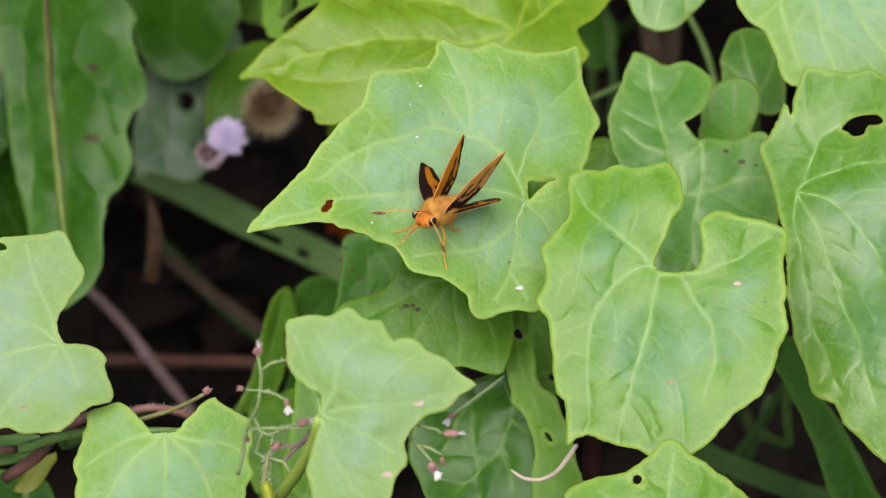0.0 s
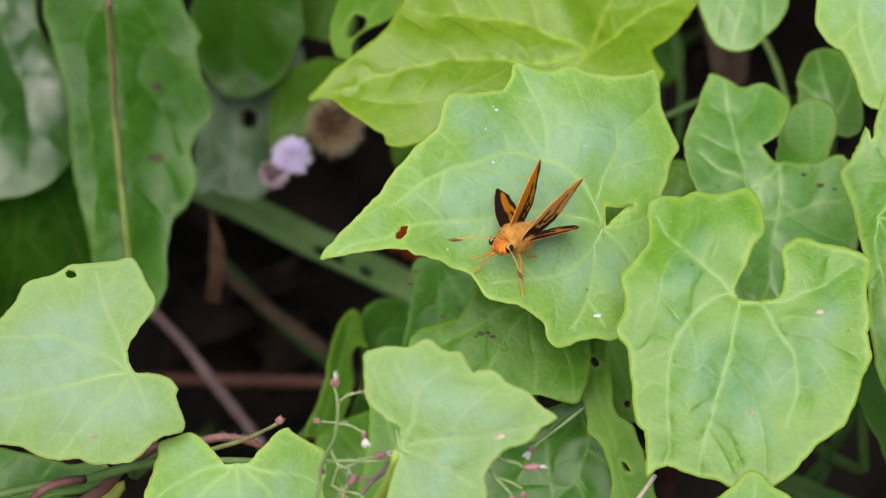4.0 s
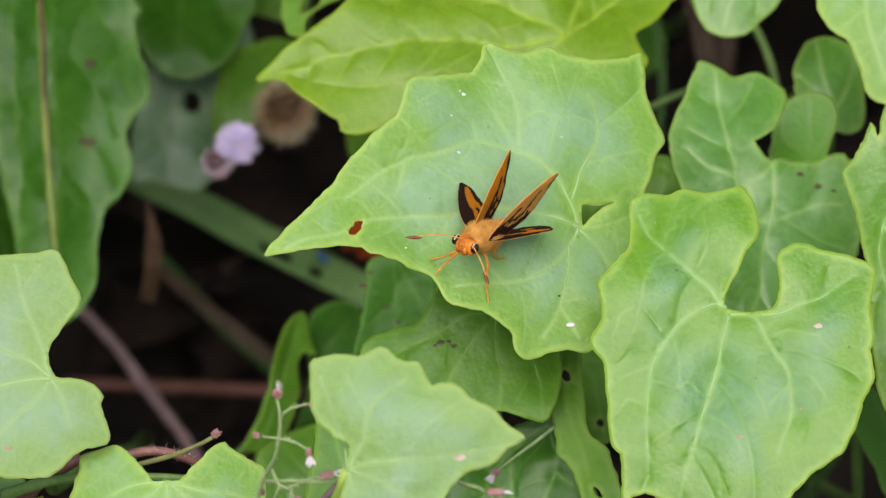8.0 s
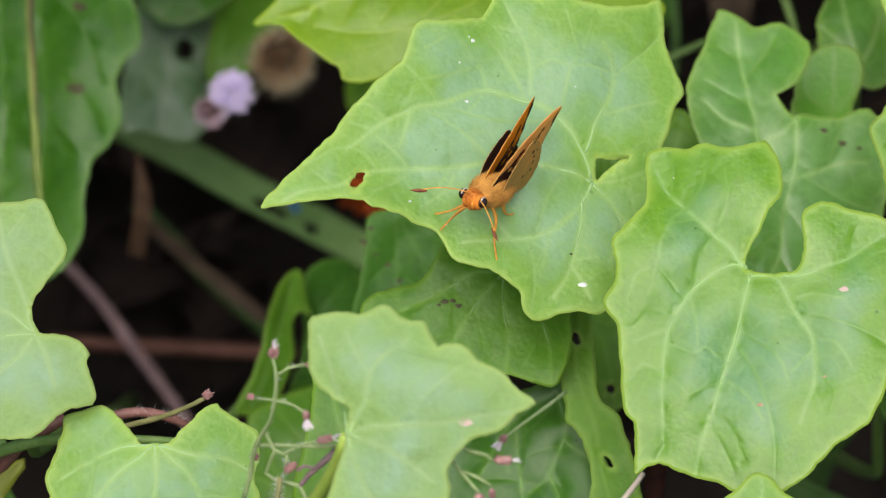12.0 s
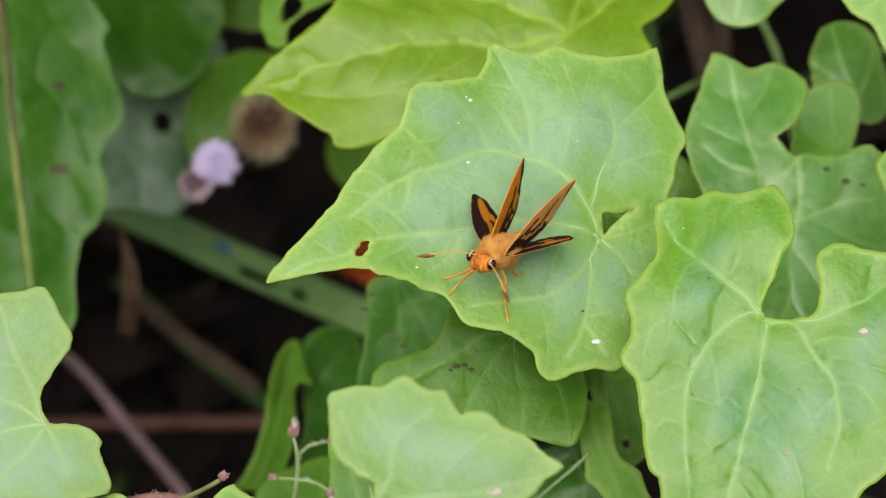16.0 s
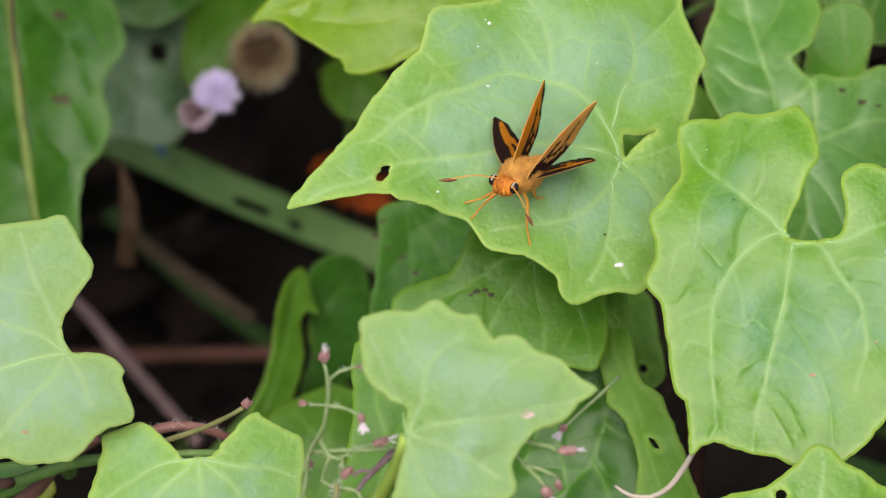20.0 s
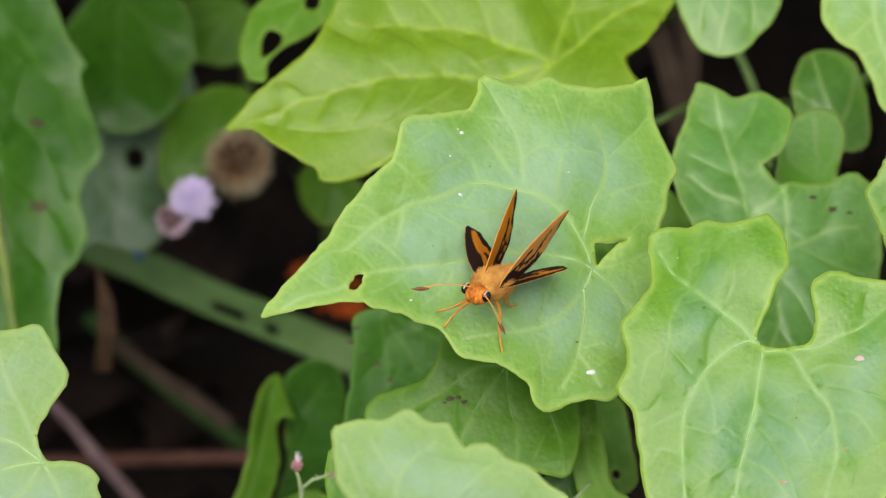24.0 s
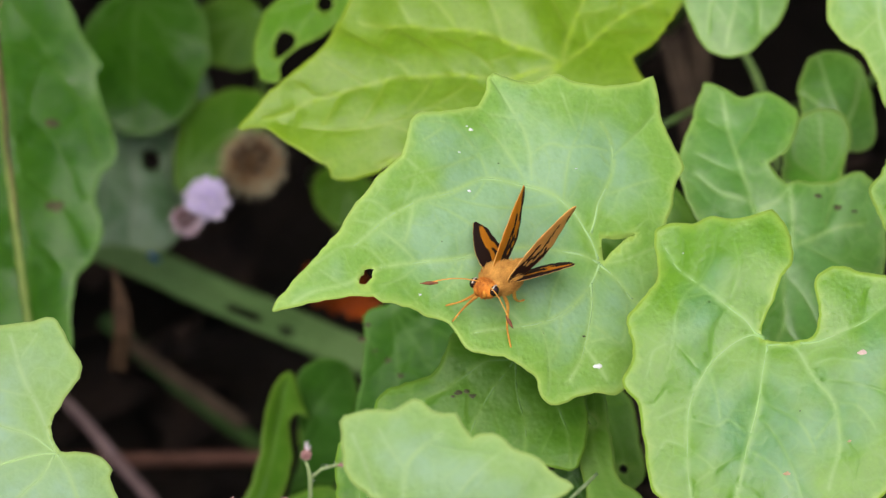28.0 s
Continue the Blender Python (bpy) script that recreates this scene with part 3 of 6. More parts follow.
        low = at.inverted() @ Vector((reach.x, reach.y + 1.15 * reach.z, 0.004)) / MM
        knees += [(*(hang.lerp(low, s) + Vector((2.0 * math.sin(seed + 5 * s), 0, 0))), 0.9 + 0.3 * s) for s in (0.35, 0.7, 1.0)]
        path = curve_through([(0, 0, foot - 0.5, 0.7)] + knees, 3.0) * MM
        mesh_part("petiole", *tube_data(path, 8), stalk or green_stem, thing)
    for k, (x, y, size, look_of) in enumerate(spots):
        i = np.argmin(((flat - (x, y)) ** 2).sum(1))
        rng = random.Random(seed * 31 + k)
        loop = []
        for s in range(10):
            a, g = 2 * math.pi * s / 10, size * rng.uniform(0.7, 1.15)
            loop.append((x + g * math.cos(a) * 1.3, y + 0.75 * g * math.sin(a)))
        heights = [z[np.argmin(((flat - p) ** 2).sum(1))] for p in loop]
        rise = 0.22 if look_of is white_speck else 0.06
        up = [(p[0] * MM, p[1] * MM, (h + 0.02) * MM) for p, h in zip(loop, heights)] + [((x + 0.6 * (p[0] - x)) * MM, (y + 0.6 * (p[1] - y)) * MM, (z[i] + rise) * MM) for p in loop]
        mesh_part("speck" if look_of is white_speck else "blemish", up, [(s, (s + 1) % 10, 10 + (s + 1) % 10, 10 + s) for s in range(10)] + [tuple(range(10, 20))], look_of, thing)
    return thing


def stem(label, pts, skin, name="stem", category="stem", parent=None, sides=10, lumps=0.04):
    """A stem along rows of x, y, z in metres and radius in millimetres."""
    path = curve_through([(x, y, z, r * MM) for x, y, z, r in pts], 0.0015)
    rng = random.Random(len(label) + len(pts))
    path[:, 3] *= [1 + rng.uniform(-lumps, lumps) * 2 for _ in path]
    if parent is not None:
        return mesh_part(name, *tube_data(path, sides), skin, parent)
    thing = tagged(new(name), label, category)
    mesh_part("stalk", *tube_data(path, sides), skin, thing)
    return thing


def ribbon(label, pts, width, skin, name, category="grass", facing=(0, -0.77, 0.64), notch=None, tip=0.0):
    """A long grass blade with a keel, along rows of x, y, z in metres. tip: how much of its end tapers."""
    line = curve_through(pts, 0.0012)
    verts, faces = [], []
    n = len(line)
    rng = random.Random(len(label))
    for k, p in enumerate(line):
        way = line[min(k + 1, n - 1)] - line[max(k - 1, 0)]
        way /= np.linalg.norm(way)
        out = np.array(facing) - way * (np.array(facing) @ way)
        out /= np.linalg.norm(out)
        across = np.cross(way, out)
        s = k / (n - 1)
        w = width * MM / 2 * (1.0 if not tip else min(1.0, max(0.04, (1 - s) / tip) if tip > 0 else max(0.04, s / -tip)))
        w *= 1 + rng.uniform(-0.02, 0.02)
        for u, lift in ((-1, 0.10), (-0.55, 0.02), (0, -0.10), (0.55, 0.02), (1, 0.10)):
            verts.append(p + across * w * u + out * (w * lift))
        for u, lift in ((-1, 0.10), (0, -0.10), (1, 0.10)):
            verts.append(p + across * w * u + out * (w * lift - 0.0003))
    for k in range(n - 1):
        a, b = 8 * k, 8 * (k + 1)
        cut = notch and any(lo < k / n < hi for lo, hi in notch)
        for i in range(4):
            if cut and i == 2:
                continue
            faces.append((a + i, a + i + 1, b + i + 1, b + i))
        faces.append((a + 6, a + 5, b + 5, b + 6))
        if not cut:
            faces.append((a + 7, a + 6, b + 6, b + 7))
        faces.append((a + 4, a + 7, b + 7, b + 4))
        faces.append((a + 5, a, b, b + 5))
    thing = tagged(new(name), label, category)
    mesh_part("blade", verts, faces, skin, thing)
    keel = [(*(p + np.array(facing) * (-0.10 * width / 2 * MM)), 0.0003) for p in line]
    mesh_part("midrib", *tube_data(keel, 6), skin, thing)
    return thing


# ---- ground ----
def build_ground():
    rings = [0.0] + [0.03 * 1.16**k for k in range(64)]
    sides = 72
    verts, faces = [(0, 0.95, 0.0)], []
    for r in rings[1:]:
        for s in range(sides):
            a = 2 * math.pi * s / sides
            x, y = r * math.cos(a), 0.95 + r * math.sin(a)
            near = min(1.0, 0.6 / r)
            verts.append((x, y, near * (0.012 * noise.noise((x * 14, y * 14, 0)) + 0.005 * noise.noise((x * 60, y * 60, 4)))))
    for s in range(sides):
        faces.append((0, 1 + s, 1 + (s + 1) % sides))
    for k in range(len(rings) - 2):
        a, b = 1 + k * sides, 1 + (k + 1) * sides
        for s in range(sides):
            t = (s + 1) % sides
            faces.append((a + s, b + s, b + t, a + t))
    tagged(mesh_part("ground", verts, faces, shaded_soil_skin), "soil darkened in colour for the shade under vines and grass", "ground", kind="structure")


build_ground()


def scatter(name, label, category, count, place, length, skin, seed, tilt):
    """Many small pointed leaves joined into one piece of growth."""
    rng = random.Random(seed)
    verts, faces = [], []
    made = 0
    while made < count:
        p = place(rng)
        if p is None:
            continue
        made += 1
        size = length * rng.uniform(0.6, 1.3)
        m = Matrix.Translation(p) @ Euler((rng.uniform(-tilt, tilt), rng.uniform(-tilt, tilt), rng.uniform(0, 6.3))).to_matrix().to_4x4()
        n = len(verts)
        profile = ((0.0, 0.02), (0.12, 0.26), (0.35, 0.40), (0.6, 0.30), (0.82, 0.13), (1.0, 0.01))
        for u, w in profile:
            bend = -0.25 * u * u
            for s, lift in ((-1, 0.08), (0, -0.0), (1, 0.08)):
                verts.append(m @ Vector((u * size, s * w * size, (bend + lift * (w > 0.05)) * size)))
            verts.append(m @ Vector((u * size, 0, (bend - 0.012) * size)))
        for k in range(len(profile) - 1):
            a, b = n + 4 * k, n + 4 * k + 4
            faces += [(a, a + 1, b + 1, b), (a + 1, a + 2, b + 2, b + 1), (a + 3, a, b, b + 3), (a + 2, a + 3, b + 3, b + 2)]
    return tagged(mesh_part(name, verts, faces, skin), label, category, kind="stuff")


def off_view(rng):
    """A place for the surrounding filler leaves, outside the camera's view cone."""
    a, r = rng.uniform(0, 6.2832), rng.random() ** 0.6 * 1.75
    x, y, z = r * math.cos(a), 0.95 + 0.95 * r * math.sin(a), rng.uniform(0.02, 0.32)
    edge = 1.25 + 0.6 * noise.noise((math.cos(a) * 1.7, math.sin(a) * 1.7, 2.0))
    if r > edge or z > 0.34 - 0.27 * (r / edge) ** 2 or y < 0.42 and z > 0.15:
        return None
    # keep the corridor that the camera looks through empty
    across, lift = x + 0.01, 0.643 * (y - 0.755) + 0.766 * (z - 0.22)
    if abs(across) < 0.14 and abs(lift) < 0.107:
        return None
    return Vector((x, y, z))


def on_soil(rng):
    return Vector((rng.uniform(-0.25, 0.25), rng.uniform(0.78, 1.2), rng.uniform(0.008, 0.022)))


# leaves added out of view to block sky light from the gaps
scatter("undergrowth", "unseen filler leaves all round that shade the gaps", "undergrowth", 10500, off_view, 0.05, shaded_green_skin, 5, 0.6)
def farther(rng):
    """A place in the low growth that goes on all round, thinning outwards."""
    a, r = rng.uniform(0, 6.2832), 0.75 + 5.2 * rng.random() ** 0.75
    x, y = r * math.cos(a), 0.95 + r * math.sin(a)
    if rng.random() > 0.75 + 0.9 * noise.noise((x * 0.9, y * 0.9, 6.0)):
        return None
    return Vector((x, y, rng.uniform(0.01, 0.07 + 0.06 * noise.noise((x * 1.3, y * 1.3, 1.0)))))


scatter("low_growth", "low green plants covering the ground farther off", "undergrowth", 17000, farther, 0.10, veined_skin, 15, 0.5)
scatter("leaf_litter", "dead brown leaves on the soil, darkened in colour for shade", "litter", 260, on_soil, 0.022, shaded_litter_skin, 6, 0.35)


# ---- leaves ----
leaf("broad pale green toothed vine leaf with a butterfly on it", pose(0.0127, 0.7606, 0.2241, 39.7, 9.9, 8.1), vine_skin,
     [(-41.9, -6.1), (-39.4, -3.2), (-36.7, -0.3), (-32.4, 4.6), (-30.8, 7.2), (-28, 10.5), (-25.3, 12.8), (-24.3, 16.2), (-23.6, 17.8), (-15.4, 19.5), (-14.4, 20.9), (-13.7, 23), (-13.1, 23.7), (-8.4, 22.3), (-6.7, 23.1), (-5.2, 23.5), (-3.2, 22.4), (0.6, 21.7), (4.1, 22.3), (6.4, 23.2), (7.2, 23.3), (8.9, 16.5), (10.6, 12.3), (9.5, 9.8), (9, 7.2), (8.2, 5.4), (7.8, 4), (7.1, -2.5), (5.9, -7.6), (3.9, -11.9), (0.8, -16.4), (-2.8, -16.5), (-5.9, -17.5), (-7.6, -17.8), (-9, -16.4), (-9.6, -14.4), (-13.5, -12), (-17.7, -11.1), (-19, -9.7), (-19.5, -8.4), (-20.9, -7.4), (-22.4, -7), (-24.2, -6), (-25.9, -5.5), (-28.6, -5.1), (-29.2, -4.6), (-36.7, -5.3)],
     veins=[[(-0.5, 0), (-4, 1.2), (-7.6, 1.4), (-12.6, 1.3), (-17.5, 0.9), (-22.5, 0.3), (-27.4, -0.5), (-30.2, -1.5), (-33.6, -2.9), (-39.2, -5)], [(-0.7, 0.5), (-1.7, 3.6), (-3.1, 5.8), (-5.7, 7.8), (-8.6, 9.2), (-11.5, 10.1), (-14.7, 10.3), (-17.2, 9.5), (-19.9, 8), (-23.1, 6.9), (-26.2, 5.6), (-28.6, 3.8), (-31.7, 1.8)], [(-1.6, 3.7), (-0.6, 5.8), (0.4, 8.4), (1.1, 10.6), (1.5, 13.1), (1.1, 15.6), (-0.3, 17.6)], [(-0.5, -0.1), (-1.9, -2.6), (-3.8, -5), (-6, -6.6), (-9, -7.7), (-12.9, -8.2), (-16.5, -8.8)], [(-0.5, -0.1), (1.1, -1.8), (3, -3.8), (4.5, -4.9)], [(-1.9, -2.6), (-1.9, -5.6), (-2.3, -9.1), (-3.4, -12.4), (-5.2, -15)]],
     fine=[[(-0.5, -0.1), (2.5, 0.7), (6, 2.1), (8.9, 3.4)], [(-5.1, 7.6), (-4.9, 10.8), (-4.4, 14), (-3.1, 17), (-1.8, 19.9)], [(-8.9, 9.5), (-9.3, 13.2), (-9.9, 17.1), (-11.9, 20.4), (-13, 22.5)], [(1.3, 13.8), (-1.6, 14.2), (-4.3, 13.7)], [(-4.4, 14), (-7, 14.5), (-9.5, 13.6)], [(-14.3, 10.4), (-15.5, 13), (-18.1, 16.3), (-21.7, 17.1)], [(-15.5, 13), (-18.7, 12.4), (-22.9, 11), (-25.7, 9.7)], [(-19.9, 7.9), (-22.9, 10.3), (-25.1, 12.2)], [(-26.2, 5.6), (-28.4, 7), (-30.5, 7.1)], [(1.3, 13.1), (4.1, 15.5), (6.6, 18.5)], [(0.4, 8.4), (3.6, 9.7), (7.2, 10.4)], [(-9, -7.7), (-7.9, -10.3), (-7.4, -13.8), (-7.6, -16.2)], [(3, -3.8), (2, -7.4), (0.7, -10.3), (-1.9, -7.7)], [(-22.5, 0.3), (-25.2, -1.9), (-28, -3)], [(-27.4, -0.5), (-29.6, 1.2), (-33.1, 1.3), (-36.6, -0.8)], [(-17.5, 0.9), (-18.8, -2.1), (-21.6, -4.4)], [(-4, 1.2), (-6, -1.7), (-7.4, -4.6), (-8, -7.4)]],
     holes=[[(-0.2, 3), (1, 2.9), (2.5, 3), (4.1, 3.6), (2.9, 3.1), (1.9, 2.2), (0.8, 1.2), (0.1, 0.3), (-0.2, 1.8)], [(-31, -2.9), (-30.7, -2), (-30.3, -1.8), (-30.2, -1.2), (-29.6, -1), (-29, -1), (-29.3, -1.6), (-29.3, -2.1), (-29.8, -2.6), (-30.2, -3)]],
     spots=[(-16.4, 16.3, 0.28, white_speck), (-16.8, 8.7, 0.22, white_speck), (-1.6, -13, 0.42, white_speck), (-23.4, -4.2, 0.16, white_speck), (-3.2, -9.3, 0.16, brown_speck), (-8.3, -9.0, 0.07, brown_speck), (3.4, -4.4, 0.07, brown_speck), (-13.0, 12.2, 0.08, brown_speck), (-20.5, 2.4, 0.08, brown_speck), (-16.9, 16.7, 0.12, white_speck), (-18, 13.4, 0.13, white_speck), (-3.5, 11.4, 0.11, white_speck), (-18.8, -6.8, 0.1, white_speck)],
     grid=1.0, shape={"puff": 0.55, "wave": 1.8, "droop": 0.75, "cup": -2.5, "branch": 9.0, "quilt": 0.7})
notched_leaf = leaf("pale green heart-shaped vine leaf with a deep notch", pose(0.0308, 0.7408, 0.2269, 36.1, -4.7, -3.4), fresh_skin,
     [(-0.4, 0.6), (-0.6, 1.7), (0.4, 4.2), (2.6, 8.3), (3.6, 9.3), (3.9, 11), (2.6, 15.4), (1.5, 16.7), (-1.9, 15.7), (-6, 16.3), (-7.6, 15.7), (-12.5, 15.5), (-12.8, 10.8), (-13.3, 7.8), (-16.5, 4.2), (-16.8, 3.2), (-16.1, -0.8), (-17.5, -3.5), (-17.1, -5), (-15.8, -6.7), (-15.3, -12.5), (-14.7, -16.7), (-13.6, -18.3), (-13.2, -24.5), (-11.9, -23.5), (-9.9, -23), (-7.4, -24.2), (-4.6, -25), (0.6, -27.5), (3, -27.1), (4.9, -26.2), (7.6, -24.2), (10.7, -20.9), (14.8, -17.9), (17.2, -11.2), (18.5, -8.3), (18.1, -5.4), (18.3, -3.4), (17.9, 0), (18.6, 5.6), (17.1, 6.8), (11, 8.5), (7.8, 8.9), (6.1, 7.6), (6.3, 3.6), (6.1, 1.1), (4.9, 0.1)],
     veins=[[(-0, -0.1), (-0.4, -3.6), (-1.3, -6.7), (-2.3, -10.6), (-3.3, -14.1), (-4.5, -16.8), (-5.3, -19.3), (-5.6, -23.1), (-6, -26.5)], [(-0.3, 0.7), (-1.5, 1.1), (-4.3, -0.5), (-6.6, -1.9), (-8.5, -4.1), (-9.6, -6.5), (-10.2, -9.3), (-10.3, -12.8), (-10.1, -16.3), (-9.8, -18.5), (-10, -21.1)], [(-0.4, 0.9), (-1.5, 1.4), (-3, 3.7), (-5.2, 6.1), (-7.6, 8.3), (-9.7, 10.4), (-11.1, 13.1)], [(-0, -0.1), (3, -0.6), (4.9, -3.1), (6.4, -5.6), (7.5, -7.6), (7.9, -11.1), (7.7, -14.6), (6.3, -18.7)], [(4, -0.2), (8.5, 0.2), (12.6, 2.2), (15.8, 4.6)]],
     fine=[[(-7.6, 8.3), (-9.4, 6.9), (-11.1, 3.9), (-11.8, 1.1), (-12.1, -2.4)], [(-4.3, 5.3), (-3.3, 7.7), (-2.8, 10), (-3.3, 13.2)], [(-1.2, -6.5), (1.2, -8.4), (3.4, -10.8), (4.8, -13.9)], [(-2.9, -12.8), (-1.4, -14), (1.2, -17.4)], [(-5.2, -18.9), (-8, -19.8), (-9.1, -21.1), (-10.1, -22.8)], [(-12.1, 0.4), (-13.8, -0.3), (-14.8, -2.8)], [(-9.2, -5.5), (-12.3, -5.2), (-14.3, -7)], [(-10.2, -12.1), (-12.5, -11.4), (-14.4, -13.6)], [(-6.6, -1.9), (-6.4, 1.9), (-5.1, 4), (-4.1, 4.9)], [(-7.6, 8.3), (-6, 11), (-5.4, 13.8)], [(-4.5, -16.8), (-1.8, -18.2), (0.3, -22.3)], [(-2.3, -10.6), (-5.4, -9.2), (-7.4, -10), (-9.8, -8.6)], [(7.5, -7.6), (10.1, -8.3), (12.2, -11)], [(7.9, -11.1), (9.6, -14.5), (9, -18)], [(4.9, -3.1), (7.9, -2.1), (11, -2.7)]],
     spots=[(1.5, -16, 0.34, tan_speck), (11.3, -1.9, 0.5, pink_speck), (9.2, -12.5, 0.2, tan_speck), (3.5, -8.5, 0.09, brown_speck), (-9.5, 12.0, 0.09, white_speck)],
     grid=1.0, shape={"puff": 0.8, "wave": 1.8, "droop": 0.75, "cup": -2.5, "branch": 9.0, "quilt": 0.7})
leaf("small pale green pointed vine leaf with pink blotches", pose(-0.0168, 0.6886, 0.2457, 42.1, -3.7, -3.3), young_skin,
     [(0.3, 3.1), (-1.5, 4.1), (-3.8, 6.1), (-4.5, 7.6), (-4.6, 10.7), (-4.7, 12.9), (-4.2, 13.5), (-0.3, 13.9), (2, 14.3), (3.1, 14.8), (4.1, 14.8), (6.2, 13.5), (8.3, 13.1), (9.3, 11.7), (10.2, 10.3), (11.2, 10.5), (12.9, 10.5), (14.7, 8.8), (17, 7.8), (18.5, 6.2), (21.3, 4.1), (19.3, 2.7), (17, 0.8), (14.3, -0.4), (12.6, -1.8), (11.6, -3.7), (11.8, -5.6), (11.7, -6.7), (10.5, -8.3), (9.5, -11.2), (8.9, -12.4), (5.1, -13.4), (1.3, -12.1), (-0.9, -10.9), (-1.4, -9), (-2, -7.4), (-1.4, -5.1), (-0.8, -3.2), (-0.2, -1.1), (0.2, 1)],
     veins=[[(0, -0), (3.5, 0.7), (8.1, 1.6), (13.5, 2.5), (18.5, 3.7)], [(0.1, 0.2), (-0.6, 3.7), (-1.5, 7.6), (-2.8, 11.4)], [(0.2, 0.2), (2, 3.7), (3.1, 7.5), (6.6, 10.6)], [(0.2, -0.2), (1.6, -4), (3.6, -7.5), (5.9, -11)], [(0.5, -0), (5.8, -2.1), (9.7, -4.9)]],
     spots=[(13.5, 1.7, 0.7, pink_speck), (9.2, -7.8, 0.6, pink_speck)],
     grid=0.9, shape={"puff": 0.38, "wave": 1.8, "droop": 0.75, "cup": -2.5}, petiole=((-1.5, -2.9, -6.4), (-4.0, -5.7, -12.6), (-8.0, -8.5, -22.8), (-12.7, -10.9, -37.9)), stalk=lime_stem)
leaf("pale green lobed vine leaf with one small hole", pose(-0.0546, 0.7328, 0.2205, 40.1, 3.0, 2.5), young_skin,
     [(-0.3, 1.8), (-0.4, 3.2), (0, 4.6), (1.5, 6.7), (2.9, 9.1), (3.2, 11.1), (2.1, 13.2), (1.4, 14.9), (0.1, 16.6), (-2.3, 16.2), (-5.1, 15.6), (-8.3, 15.4), (-11.1, 13.9), (-13.9, 13.3), (-15.5, 12.1), (-17, 9.2), (-19.4, 7), (-24.1, 5.5), (-28.1, 3.4), (-31.2, 0.5), (-32.7, -3.5), (-29.5, -6.7), (-23.9, -9), (-19.1, -10.4), (-16.7, -10.5), (-14.4, -10.9), (-12.4, -11.9), (-10, -12.2), (-7.2, -12.2), (-5.6, -12.8), (-3.2, -13), (0, -12.6), (1.7, -11.3), (3.5, -9.5), (4.7, -8.8), (7.3, -8.3), (7.7, -7.6), (7.1, -5.4), (6.3, -3), (6.7, -2.2), (5.8, -1), (3.8, 0), (1.6, 0.1), (0.5, 0.3)],
     veins=[[(0, -0), (-4.9, -0.6), (-11.3, -2.3), (-18.4, -4), (-26.4, -4.4)], [(-0.2, 0.2), (-4.2, 2.9), (-9.8, 4.9), (-16.2, 4.9), (-21.7, 3.5)], [(-0.2, 0.6), (-1.7, 5), (-3.5, 9.4), (-5.1, 13.9)], [(0.1, -0.2), (1.6, -3), (2.7, -6.3)], [(-0.2, -0.2), (-4.1, -4.7), (-7.2, -8.4), (-9.6, -11.3)]],
     holes=[[(-9.4, 14.2), (-9, 14.6), (-8.1, 14.4), (-7.8, 13.7), (-8.5, 13.5), (-9.1, 13.6)]],
     spots=[(-5.2, -9.1, 0.36, tan_speck), (-17.7, -2.5, 0.3, pink_speck)],
     grid=1.0, shape={"puff": 0.38, "wave": 1.8, "droop": 0.75, "cup": -2.5})
leaf("pale green notched vine leaf above a hairy stem", pose(-0.0398, 0.7245, 0.2107, 38.0, 1.5, 1.2), vine_skin,
     [(-1.6, 0.1), (-2.8, 1.5), (-4.5, 3.6), (-6.5, 4.9), (-8.9, 4.3), (-11.2, 3.5), (-11.3, 1.9), (-11.9, -0.2), (-12.6, -2.6), (-13.1, -4.3), (-12.3, -6.3), (-12.6, -8.3), (-12, -10.8), (-8.7, -14), (-3.1, -16), (0.9, -16.8), (5.8, -15.6), (9.8, -13.1), (11.5, -9.8), (11.8, -7.4), (12.8, -5.6), (12.1, -3.3), (12.5, 0), (12.3, 2.3), (10.1, 3.4), (8.4, 4.5), (7.2, 5.5), (6, 4.9), (4.4, 3.4), (2.8, 1.6), (1.6, 0.3), (0, 0.2)],
     veins=[[(0, -0), (0.2, -4.2), (0.4, -9.1), (0.5, -14)], [(-0.2, -0), (-2.8, -2.6), (-6, -6.3), (-8.8, -10.8)], [(-0.3, -0), (-4, -0.5), (-8, -2.6), (-11.2, -4.2)], [(0.4, 0), (3.7, -3.3), (6.5, -7.4), (8.1, -11.5)], [(0.6, 0), (4.4, -0.7), (8.9, -1.7), (11.3, -2.5)]],
     grid=1.0, shape={"puff": 0.38, "wave": 1.8, "droop": 0.75, "cup": -2.5})
